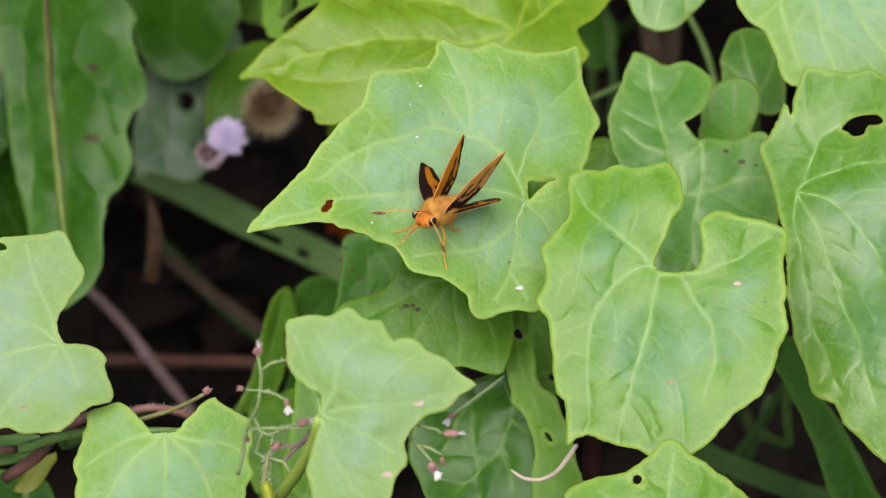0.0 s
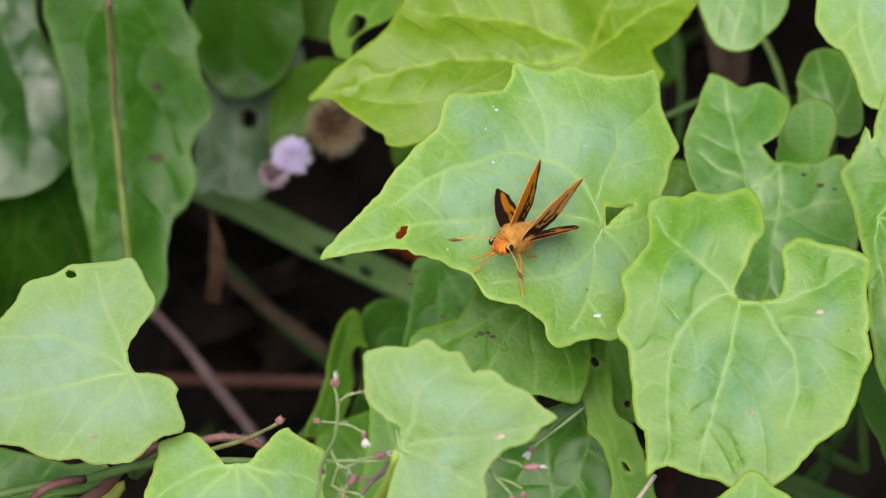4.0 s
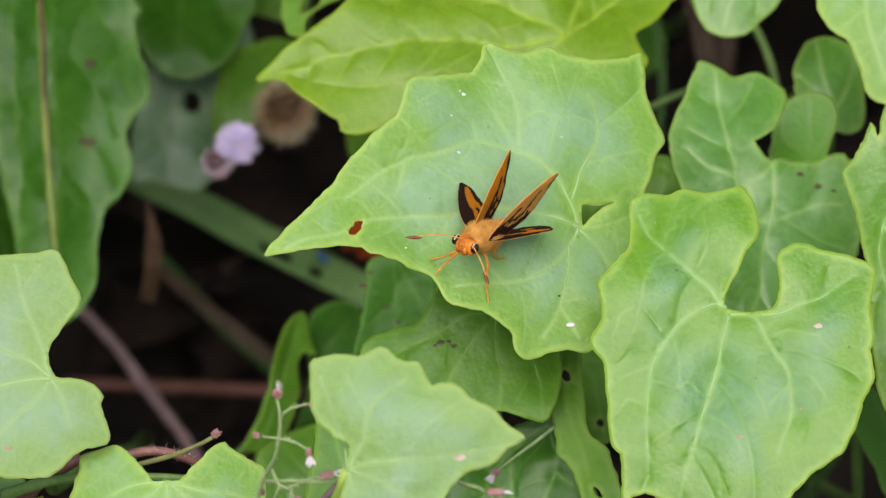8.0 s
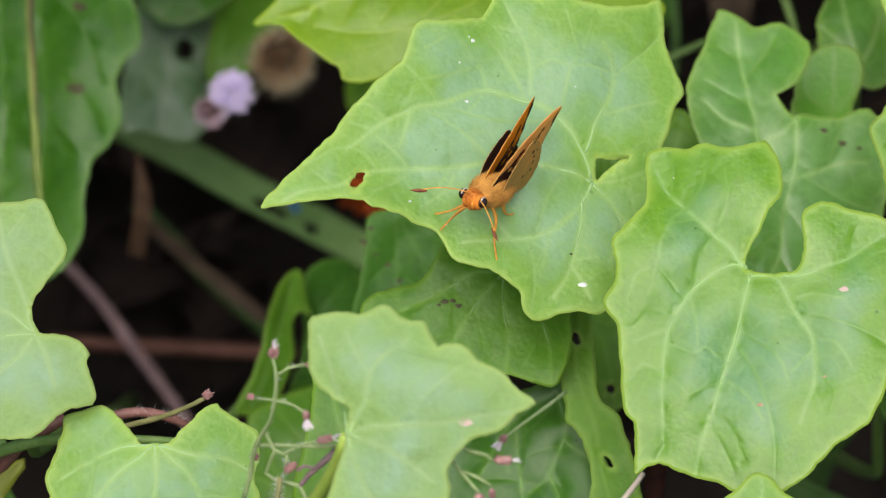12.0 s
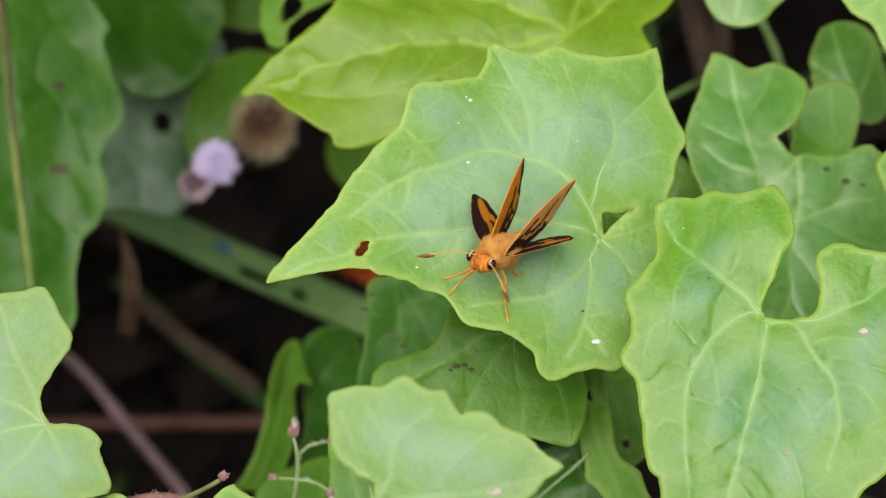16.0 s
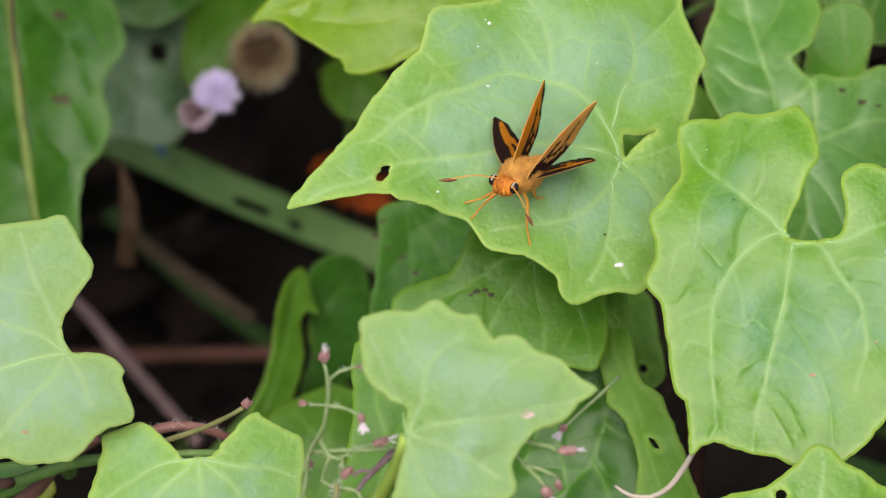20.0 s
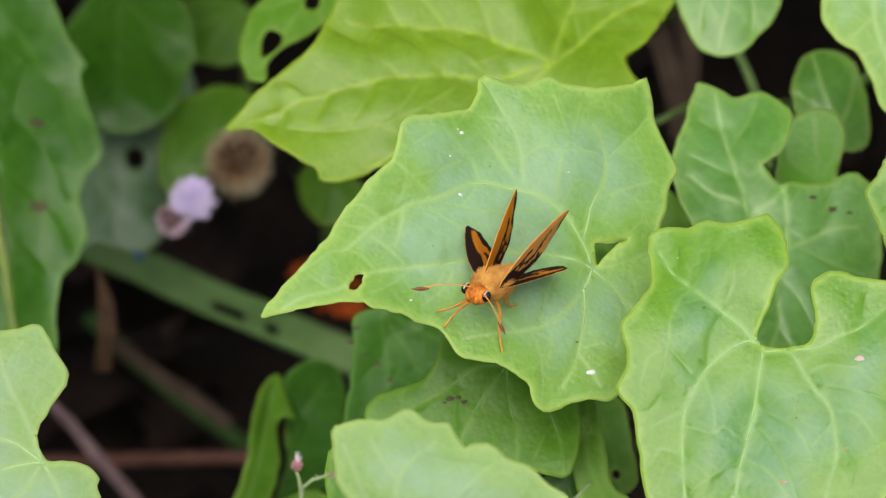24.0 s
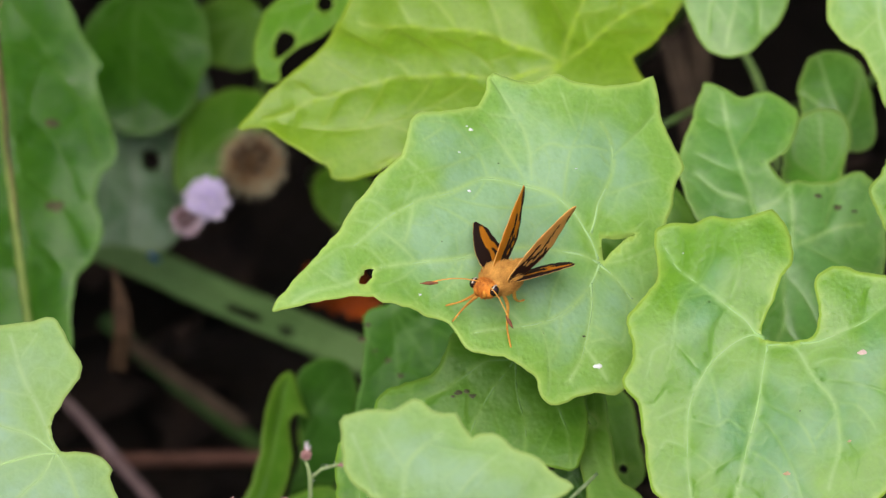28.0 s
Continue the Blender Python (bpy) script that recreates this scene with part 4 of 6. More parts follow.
leaf("large green vine leaf with a chewed ragged hole", pose(0.0522, 0.7713, 0.2167, 34.7, -11.1, -7.6), sheen_skin,
     [(1.6, 19.5), (2.8, 19.4), (5.4, 18.6), (7.9, 18.1), (10, 18.5), (11.7, 18.4), (14.2, 16.6), (18, 13.7), (21.2, 6.5), (22.6, -6.6), (21.5, -19.4), (18.8, -32), (15.3, -40.3), (12.6, -41.6), (10.7, -40), (8.6, -37.8), (6.2, -35.1), (5, -32.4), (2.1, -31), (1.3, -29.2), (0.5, -25.7), (-0.7, -22.2), (-1.1, -19.6), (-1.5, -17), (-1.7, -13.6), (-1.8, -10.1), (-2, -6.6), (-2.6, -3.6), (-3.2, -0.5), (-4.2, 3.1), (-5.4, 6.2), (-5.7, 7.8), (-4.1, 9.5), (-2.8, 11.7), (-1.8, 14.2), (-1, 13.5), (-0.8, 12.3), (-0.2, 15), (0.4, 17.2)],
     veins=[[(-0, 0.2), (1, 1.4), (2.8, 5.7), (3.7, 8.3), (6.5, 10)], [(-0, 0.2), (1.3, 1.4), (5.7, 2.8), (9.1, 3.8), (12.7, 4.1), (17.8, 5)], [(-0, 0.1), (2.7, -0.5), (6.1, -2.8), (9.2, -5.4), (11.2, -9.1), (12.2, -12.4), (13.9, -19.7)], [(-0, 0.1), (1.5, -3.4), (3.5, -7.9), (5.1, -12.3), (7.2, -19.3), (9.6, -27.2), (11.2, -33.2)], [(-0, 0), (-0.2, -2.7), (0.5, -7.7), (0.8, -12), (2.6, -21.6), (6.2, -31.2)]],
     fine=[[(2.8, 5.7), (2.2, 9.6), (1.9, 14), (1.1, 17.6)], [(3.1, 6.8), (6.8, 6.5), (10.2, 6.9)], [(6.1, -2.8), (9.2, -0.9), (12.6, -0.7)], [(9.2, -5.4), (13.2, -4.6)], [(3.5, -7.9), (6.6, -8.9), (9.9, -11.7)], [(5.1, -12.3), (9, -16), (11.4, -21.3)], [(0.5, -7.7), (-1, -11), (-0.9, -15.3)], [(2.6, -21.6), (0.9, -22.3), (0.4, -25.7)], [(7.2, -19.3), (9.7, -22), (12.1, -27.3)]],
     holes=[[(6.6, 9.7), (7.8, 10.9), (9.5, 11.4), (12.2, 11.2), (13.1, 10.1), (12.1, 9.7), (10.8, 9.8), (10.3, 9), (10.1, 8.5), (8.9, 8.3), (8.1, 8.6), (7.6, 9.2)]],
     grid=1.0, shape={"puff": 0.6, "wave": 1.8, "droop": 0.75, "cup": -2.5, "quilt": 0.7})
leaf("large pale green vine leaf with straight veins", pose(0.0529, 0.8200, 0.2280, 36.0, -0.0, 0.0), vine_skin,
     [(-8.4, -10.3), (-6.2, -14.5), (-4, -15.6), (-2.8, -18.7), (-1.6, -22.3), (-0.3, -24), (4, -25.4), (9.9, -24.9), (16.8, -22.3), (21.2, -12.5), (18.8, -3.6), (10.3, 2.7), (0, 0.9), (-6.9, -4.5)],
     veins=[[(0, 0), (2.1, -7.1), (4.1, -14.3), (6.6, -22.3)], [(0, 0), (-1.4, -7.1), (-1, -14.3), (0.6, -20.5)], [(0.4, 0), (6.8, -7.1), (11.8, -16), (14.3, -20.5)]],
     grid=1.4)
leaf("glossy green vine leaf with puckered surface", pose(0.0393, 0.8033, 0.2003, 30.2, 6.5, 3.8), satin_skin,
     [(-9.9, 14.9), (-8.9, 14.7), (-7.1, 13.7), (-5.1, 12.5), (-3.4, 13.1), (-2.1, 13), (-0.1, 12.2), (1.5, 10.6), (2, 9), (1.3, 6.7), (-0.2, 4.3), (-1.8, 3.1), (-2.7, 2.6), (-1.9, 1.5), (-0.5, 0), (1, 0.5), (2.9, -0), (5.1, 0.3), (7.5, 1.4), (9.8, 1.8), (11.9, -0.4), (12.6, -4.3), (12.4, -9), (10.8, -15.3), (7.3, -22.3), (1.2, -25.4), (-5.8, -23.9), (-8.7, -15.4), (-11.2, -7.6), (-13, -3.6), (-14.1, 0.2), (-14.2, 3.7), (-13.1, 7.1), (-11.9, 9.7), (-10.9, 12.7)],
     veins=[[(0.2, -0.2), (-2, -2.1), (-4, -3.6), (-6.3, -6.5)], [(-4.8, -4), (-5.5, -2.1), (-6.5, 1.4), (-7.2, 7.7), (-7.5, 12.9)], [(-3.3, -3.8), (-2.1, -8.4), (3.8, -7), (9.3, -5.5)], [(-5.4, -2.5), (-8.7, -1.4), (-11.6, 1.2)], [(0, -0.2), (-0.3, -9), (-1.5, -17), (-3, -23)]],
     spots=[(3.6, -1.8, 0.4, brown_speck), (6.2, -3.2, 0.5, brown_speck), (8.3, -3.6, 0.4, brown_speck)],
     grid=1.2, shape={"puff": 0.7, "wave": 1.6, "branch": 6.0, "quilt": 1.0, "droop": 0.6})
leaf("small round cupped green leaf", pose(0.0450, 0.8130, 0.1932, 28.0, -0.0, 0.0), cup_skin,
     [(-5, -2.3), (-5.5, 1.3), (-5.2, 4.1), (-4.7, 6.2), (-3.7, 8.2), (-2.2, 9.4), (-0, 10.2), (2, 9.9), (3.6, 8.6), (4.3, 6.6), (3.9, 4.8), (2.9, 2.2), (2.2, -1.4), (-0.6, -2.9)],
     veins=[[(0, 0), (-0.4, 4.4), (-0, 9.6)], [(0, 0), (-3, 3.4), (-3.6, 6.7)], [(0, 0), (2.7, 3.9), (3.6, 7.2)]],
     grid=1.1, shape={"puff": 0.5, "cup": 2.0, "wave": 1.0, "quilt": 0.8})
leaf("small glossy round green leaf", pose(0.0493, 0.8316, 0.1873, 25.0, -0.0, 0.0), satin_skin,
     [(-5.3, 1.3), (-5.5, 5.2), (-4.7, 8.7), (-3.8, 10.4), (-2, 11.3), (0.1, 11.4), (2.1, 10.4), (3.5, 8.4), (4.4, 4.8), (4.7, 0.9), (4, -2.9), (1.5, -3.8), (-2.2, -1.8)],
     veins=[[(0, 0), (-1.2, 5.5), (-2.5, 10.4)], [(0.4, 0), (2.3, 3.5), (2.8, 6.5)], [(-0.4, -0), (-3.5, 3.5), (-5.1, 5.5)]],
     grid=1.2, shape={"puff": 0.8, "wave": 1.8, "quilt": 1.0})
leaf("rounded glossy green leaf", pose(0.0349, 0.8387, 0.2114, 32.0, -0.0, 0.0), satin_skin,
     [(-7, -4.6), (-6.1, -9.4), (-4.5, -13), (-1.9, -14), (1.1, -13.6), (3.9, -11.3), (6.7, -7.4), (6.6, -1.8), (0.1, 1.6), (-6, 0.2)],
     veins=[[(0, 0), (0, -6.4), (-1.5, -13.1)], [(0, 0), (2.7, -5.7), (3.2, -10.5)], [(0, 0), (-3.3, -6.3), (-4.7, -11)]],
     grid=1.4, petiole=None)
leaf("broad yellow-green leaf with impressed veins", pose(0.0112, 0.8272, 0.2024, 30.1, 3.3, 1.9), lime_skin,
     [(-42.6, -7.8), (-39.1, -3.6), (-35.3, -0.6), (-31, 3.3), (-29, 6.7), (-26.6, 11.1), (-19.7, 16.3), (-5.9, 21.1), (9.1, 19.4), (18.2, 12.8), (16.5, 8.7), (14.4, 5.5), (12, 2.7), (9.5, 1.2), (10.3, -0.9), (11.4, -3.3), (7.7, -7.3), (0.1, -10.4), (-9, -13.5), (-18, -14.2), (-23.2, -14.2), (-26.2, -15.4), (-29.2, -16), (-31.1, -15.5), (-31.6, -13.7), (-34.2, -12.1), (-37.1, -10), (-39.2, -7.8)],
     veins=[[(0, 0), (-6.9, -1.1), (-15.9, -1.6), (-24.9, -2.8), (-33.2, -4.3), (-39.2, -6.4)], [(0.2, 0.2), (1.4, 4), (2.9, 8.9), (3.6, 14.5)], [(-0.1, 0.2), (-5.3, 2.9), (-11.9, 4.9), (-20.1, 6.2), (-26.1, 6.3)], [(0.3, 0.2), (5.3, 4.8), (10.8, 8.8), (15.5, 12)], [(-0.2, -0.2), (-7.1, -5.5), (-14.8, -9.5), (-23.9, -13.4)]],
     grid=1.3, shape={"puff": 1.2, "wave": 2.0, "cup": -4.0, "branch": 5.5, "quilt": 1.2})
leaf("large dark green toothed leaf in the shade", pose(-0.0647, 0.8902, 0.1717, 38.3, -6.2, -4.8), shade_skin,
     [(-11.3, 0.4), (-11.7, -7.3), (-9.7, -14.9), (-7.2, -24.5), (-6.6, -32.1), (-5.5, -38.7), (-3.7, -46.2), (-2, -54.7), (2.2, -61.4), (7.3, -57.7), (9.2, -53.6), (9.6, -47.5), (10.4, -43.5), (12.2, -41.6), (13.7, -39), (14, -36.2), (13.1, -32.6), (13.9, -29.6), (16, -27.4), (16.5, -25.7), (15.1, -20.6), (13.9, -16.8), (13.7, -14.5), (14.6, -13), (12.6, -10.1), (10.9, -5.6), (8, -0.3), (-1.5, 2.9)],
     veins=[[(0, 0), (0.7, -13.3), (2.3, -28.5), (3, -45.5), (-0.6, -58.5)], [(0, 0), (6.2, -9.7), (11, -18.4), (13.4, -26)], [(0, 0), (-4.5, -13.2), (-3.4, -28.4), (-2.2, -43.5)]],
     spots=[(7.6, -21.4, 0.9, brown_speck), (7.5, -33.4, 1.3, brown_speck)],
     grid=1.7, shape={"puff": 1.0, "wave": 2.6, "cup": -4.0, "branch": 9.0}, name="leaf", group="leaves of the undergrowth")
leaf("dark glossy green leaf in the shade", pose(-0.0885, 0.9127, 0.1518, 34.1, 3.2, 2.2), gloss_skin,
     [(-3.8, 1.9), (7.5, 2.2), (10.2, -9.7), (14.1, -16.6), (16.2, -31.4), (8.4, -38.4), (-2.9, -37.7), (-10.9, -19.2)],
     veins=[[(0, 0), (5, -11.8), (8.1, -23.7), (8.3, -35.5)], [(0, 0), (-0.6, -14), (-1.2, -28.8)], [(0, 0), (7.7, -7.8), (11.7, -17.6)]],
     grid=1.7, shape={"puff": 1.0, "wave": 2.6, "cup": -4.0, "branch": 9.0}, name="leaf", group="leaves of the undergrowth")
leaf("green leaf greyed by painted sky gloss, with a round hole", pose(-0.0457, 0.9344, 0.1201, 30.1, 4.1, 2.4), greyed_skin,
     [(-7.6, -28.3), (-8.3, -22.9), (-7.7, -15.6), (-6.2, -6.4), (-2.6, 0), (4.3, 1.8), (10.3, -0.9), (9.2, -9.2), (6.8, -15.6), (5.7, -24.8), (3.5, -27.9), (0.9, -29), (-2, -28.2), (-5, -27.4)],
     veins=[[(0, 0), (-1.2, -11), (-2, -27.4)], [(0, 0), (4.1, -8.3), (4.6, -20.2)], [(0, 0), (-4.6, -11), (-6.1, -22)]],
     holes=[[(2.5, -14.3), (2.1, -15.4), (1, -15.8), (-0.1, -15.3), (-0.2, -14.2), (-0.1, -13.1), (1.1, -12.7), (2.3, -13.2)]],
     grid=1.7, shape={"puff": 1.0, "wave": 2.6, "cup": -4.0, "branch": 9.0}, name="leaf", group="leaves of the undergrowth")
leaf("dark puckered green leaf in the shade", pose(-0.0461, 0.9387, 0.1330, 26.0, -0.0, 0.0), shade_skin,
     [(-8.7, -7.3), (-6, -2.6), (0, 1.9), (6.8, 0.7), (10.1, -5.1), (10.9, -10.8), (9.3, -16.5), (7.5, -21), (5, -23.5), (2, -24.8), (-1, -25), (-4, -23), (-7.2, -17.7)],
     grid=1.7, shape={"puff": 1.0, "wave": 2.6, "cup": -4.0, "branch": 9.0}, name="leaf", group="leaves of the undergrowth")
leaf("fresh green leaf behind a dry seed head", pose(-0.0393, 0.9155, 0.1163, 32.0, -0.0, 0.0), mid_skin,
     [(-1.8, -2.6), (-1.4, 4.5), (-0.1, 9.9), (6.3, 13.3), (10.6, 13.1), (13.1, 10.8), (12.1, 6.8), (8.6, 4.2), (5, -1.1), (1.6, -3.6)],
     grid=1.7, shape={"puff": 1.0, "wave": 2.6, "cup": -4.0, "branch": 9.0}, name="leaf", group="leaves of the undergrowth", petiole=((0, 1, -5), (0, 2, -14)))
leaf("small dark green toothed leaf", pose(-0.0273, 0.9504, 0.1189, 30.0, -0.0, 0.0), mid_skin,
     [(-14, -4.2), (-11.3, -0.5), (-7.7, 2.2), (-3.4, 3.4), (0.4, 0), (0.7, -4.7), (-0.7, -8.4), (-4.6, -9.4), (-6.8, -8.7), (-10.6, -6.6)],
     grid=1.7, shape={"puff": 1.0, "wave": 2.6, "cup": -4.0, "branch": 9.0}, name="leaf", group="leaves of the undergrowth")
leaf("light green leaf eaten through in places", pose(-0.0170, 0.8648, 0.1880, 30.0, -0.0, 0.0), bright_skin,
     [(-11.9, -7.1), (-10.2, -3), (-7, 0.2), (0.1, 1.7), (1.9, -1.7), (-1, -5.8), (-5.7, -8.6), (-8.1, -10.4), (-8.8, -13.1), (-11.1, -12.7), (-12, -10)],
     holes=[[(-9, -7.6), (-8, -6), (-6.3, -6.7), (-6.5, -8.2), (-8.1, -9.4), (-9, -9.7)], [(-0.9, -2.1), (-1.3, -2.9), (-2.1, -3.2), (-2.9, -2.8), (-3, -2), (-2.8, -1.2), (-2, -0.9), (-1.1, -1.2)]],
     grid=1.3, name="leaf", group="leaves of the undergrowth")
leaf("darker green leaf below a paler one", pose(0.0017, 0.7616, 0.2082, 36.0, -0.0, 0.0), mid_skin,
     [(-7, 4.1), (-4.3, 3.3), (1.1, 1.7), (7.8, -2), (8.8, -5.6), (8.5, -9.8), (7.7, -12.9), (6.4, -14.4), (3.2, -13.7), (0.5, -13), (-5.1, -14.2), (-11.8, -12.6), (-17.2, -9.6), (-17.7, -6.1), (-17.5, -4.3), (-16.1, -3.2), (-12.8, -2.2), (-10, -1.3), (-8.7, 1)],
     veins=[[(0, 0), (-3.3, -5.2), (-6.3, -10), (-8.4, -12.7)], [(0, 0), (-5.2, -1.2), (-10.8, -4.2), (-15.7, -6.8)], [(0, 0), (0.1, -5.3), (1.3, -9.5), (0.5, -13)], [(0, 0), (3.6, -4.7), (6.1, -9.7), (6.2, -13.9)]],
     spots=[(-7.2, -4.2, 0.5, brown_speck), (-6.2, -4.0, 0.35, brown_speck), (-5.5, -4.6, 0.4, brown_speck), (-7.9, -4.6, 0.25, brown_speck)],
     grid=1.2, shape={"puff": 0.7, "wave": 1.4, "branch": 6.5, "quilt": 0.9})
leaf("dull green leaf with brown spots in the shade", pose(-0.0119, 0.8135, 0.1736, 34.0, -0.0, 0.0), spotted_skin,
     [(-1.8, -0.2), (-3.8, -1.3), (-4.1, -5.7), (-4.7, -10.1), (-5.4, -15.3), (-4.3, -20.6), (0.3, -23.2), (5.4, -22.3), (9.6, -15.4), (10.5, -6.6), (8, 0.5), (3.4, 1.4)],
     spots=[(-4.2, -4.5, 0.5, brown_speck), (-2.0, -6.4, 0.7, brown_speck), (-1.0, -7.2, 0.5, brown_speck), (-2.6, -5.9, 0.35, brown_speck), (0.8, -9.5, 0.5, brown_speck), (-3.4, -2.6, 0.4, brown_speck)],
     grid=1.7, shape={"puff": 1.4, "wave": 2.0, "cup": -2.0, "branch": 4.0, "quilt": 1.5}, name="leaf", group="leaves of the undergrowth")
leaf("glossy dark green leaf with pale veins", pose(0.0100, 0.7631, 0.1882, 34.0, -0.0, 0.0), veined_skin,
     [(-0.1, 1.4), (1, -2.6), (3.1, -5.5), (5.7, -9.9), (7, -14.3), (6.7, -19.2), (-1.9, -22.5), (-9.5, -22.2), (-13.5, -17.1), (-15.3, -11.3), (-13, -5.7), (-7.9, -2.2), (-2.9, 0.1)],
     veins=[[(-0.9, -0.7), (0.2, -4.8), (0.1, -8.2), (-1.5, -11.9), (-4.8, -14.8), (-8, -18.1)], [(0.3, -7.3), (2.1, -9.4), (4, -12.3)], [(-0.9, -0.7), (-3.9, -3.2), (-7.1, -6.5), (-10.4, -11.5)], [(-1.5, -11.9), (0.1, -14.8), (0.8, -18.1)], [(-4.8, -14.8), (-5.5, -9), (-5.9, -5.7)]],
     grid=1.2, shape={"puff": 1.3, "wave": 1.4, "branch": 5.0, "quilt": 1.2})
leaf("dark green leaf with a small hole", pose(0.0136, 0.7862, 0.1800, 36.0, -0.0, 0.0), strap_skin,
     [(-1.2, 1.7), (2.2, 1.9), (4.6, -0.4), (5.4, -6), (5.8, -10.2), (3.9, -12), (1.6, -11.2), (-0.2, -9.3), (-1, -5.1)],
     holes=[[(2.5, -9.1), (3, -8.8), (3.6, -9.3), (3.3, -9.9), (2.6, -9.7)]],
     grid=1.4, shape={"puff": 0.4, "wave": 1.0})
leaf("long narrow green leaf with torn slits", pose(0.0105, 0.7554, 0.1977, 40.0, -0.0, 0.0), strap_skin,
     [(-0.4, 7.5), (-0.7, 3.8), (-1, 1.4), (-1.2, -1), (-0.6, -4.2), (-0.3, -6.5), (1.3, -7.9), (2.4, -10.3), (3, -13.1), (2.8, -15.5), (2.5, -18.7), (2.8, -23.6), (11.6, -23.6), (10.4, -18.8), (9.3, -14.7), (8.3, -11.1), (7.3, -8.3), (6.6, -6.3), (6, -5.1), (4.2, -3.9), (3.5, -2.6), (3.2, -0.2), (2.8, 3.8), (2.5, 7.1), (1.5, 8.7), (0.3, 8.7)],
     veins=[[(1, 7.9), (1, 2.2), (1.8, -2.6), (3.3, -7.5), (4.5, -12.3), (5.7, -18.8)]],
     holes=[[(-0.1, 4.6), (0.4, 5), (1, 4.5), (1.3, 3.7), (0.6, 3.4), (0.1, 3.9)], [(4.4, -10.4), (5.1, -10.7), (5.7, -11.9), (5.1, -11.7)]],
     grid=1.1, shape={"puff": 0.3, "wave": 1.0, "branch": 20.0}, petiole=None)
leaf("pale green vine leaf with a round hole", pose(0.0323, 0.7048, 0.2073, 38.0, -0.0, 0.0), fresh_skin,
     [(-14.9, 8.1), (-11.9, 9.5), (-7.1, 10.3), (-5.1, 11.3), (-3.1, 13.3), (-1.5, 14.8), (-0.3, 15.3), (1.3, 14.6), (2.9, 12.9), (4.9, 12.1), (6.9, 10.1), (9.6, 8.3), (11.6, 6.5), (11.2, 1.2), (4.8, -2.8), (0, -1.2), (-4.8, -3.6), (-11.1, -1.2), (-15.1, 3.6)],
     veins=[[(0, -0), (0, 5.2), (-0.1, 10.1), (-0.2, 14.2)], [(0, -0), (-4.8, 3.6), (-10.3, 7.7)], [(0, -0), (4, 5.2), (8, 7.7)]],
     holes=[[(-4.2, 9.4), (-4.4, 8.9), (-4.9, 8.7), (-5.4, 8.9), (-5.5, 9.4), (-5.4, 9.9), (-4.9, 10.1), (-4.4, 9.9)]],
     grid=1.0, shape={"puff": 0.38, "wave": 1.8, "droop": 0.75, "cup": -2.5})
leaf("folded upright green leaf in the shade", pose(-0.0309, 0.8272, 0.1277, 47.8, 17.3, 18.2), mid_skin,
     [(7.8, 18.3), (5.6, 17.7), (3.7, 15.4), (2.1, 12), (0.8, 7.6), (-0.4, 2.7), (-2.2, -2.2), (2.5, -2.1), (4.8, 2.8), (5.8, 7.2), (6.2, 10.8), (7.3, 12.5), (8.9, 11.8), (8.4, 15.3)],
     veins=[[(0.2, -1.3), (2.1, 4.5), (3.9, 10.7), (6.8, 17)]],
     grid=1.4, shape={"puff": 0.8, "wave": 4.0, "cup": -3.0, "fold": 0.5, "droop": 2.5}, name="leaf", group="leaves of the undergrowth")
leaf("green leaf behind a folded one, darkened for shade", pose(-0.0300, 0.8330, 0.1240, 47.8, 17.3, 18.2), shaded_green_skin,
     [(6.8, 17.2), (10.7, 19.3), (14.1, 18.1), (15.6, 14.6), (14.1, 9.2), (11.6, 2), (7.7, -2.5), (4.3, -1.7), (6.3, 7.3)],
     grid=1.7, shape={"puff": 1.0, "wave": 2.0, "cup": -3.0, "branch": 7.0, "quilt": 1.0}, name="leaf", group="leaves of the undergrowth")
leaf("low green leaf among the stems", pose(-0.0247, 0.8029, 0.1298, 30.0, -0.0, 0.0), mid_skin,
     [(-6.4, 12.5), (-2.5, 15.6), (3.7, 17.3), (7.4, 15.6), (7.1, 7.7), (5.2, -1), (-4.5, -0.6), (-7.4, 5)],
     grid=1.7, shape={"puff": 1.0, "wave": 2.6, "cup": -4.0, "branch": 9.0}, name="leaf", group="leaves of the undergrowth")
leaf("green leaf tucked behind a paler one", pose(-0.0172, 0.7298, 0.2060, 40.0, -0.0, 0.0), mid_skin,
     [(-4.1, 10.9), (-3.6, 13.2), (-2.1, 14), (2.4, 10.7), (3.5, 5.3), (3.5, -5.5), (0.3, -9.4), (-3, -9.3), (-5.9, -6.5), (-4.9, 1.5), (-3.9, 6.9)],
     grid=1.4)
leaf("small green leaf deep in the growth", pose(-0.0159, 0.9339, 0.0992, 30.0, -0.0, 0.0), mid_skin,
     [(-4.3, 0.2), (-1.6, 2.3), (2.6, 0.8), (5.9, -3), (4.8, -7.5), (1.4, -8.7), (-2, -7.2), (-4, -4)],
     grid=1.7, shape={"puff": 1.0, "wave": 2.6, "cup": -4.0, "branch": 9.0}, name="leaf", group="leaves of the undergrowth")
leaf("dull pale green leaf behind a stem", pose(-0.0701, 0.7436, 0.1836, 36.0, -0.0, 0.0), satin_skin,
     [(-9.7, 10.6), (-4.9, 10.3), (-0.1, 9), (4.7, 7.9), (10.3, 8.1), (10.9, 6.1), (7.2, 3.7), (1.6, 2.6), (-3.2, 0.8), (-9.6, 0)],
     veins=[[(0, 0), (0.7, 4.9), (2.3, 8.2)]],
     grid=1.4)
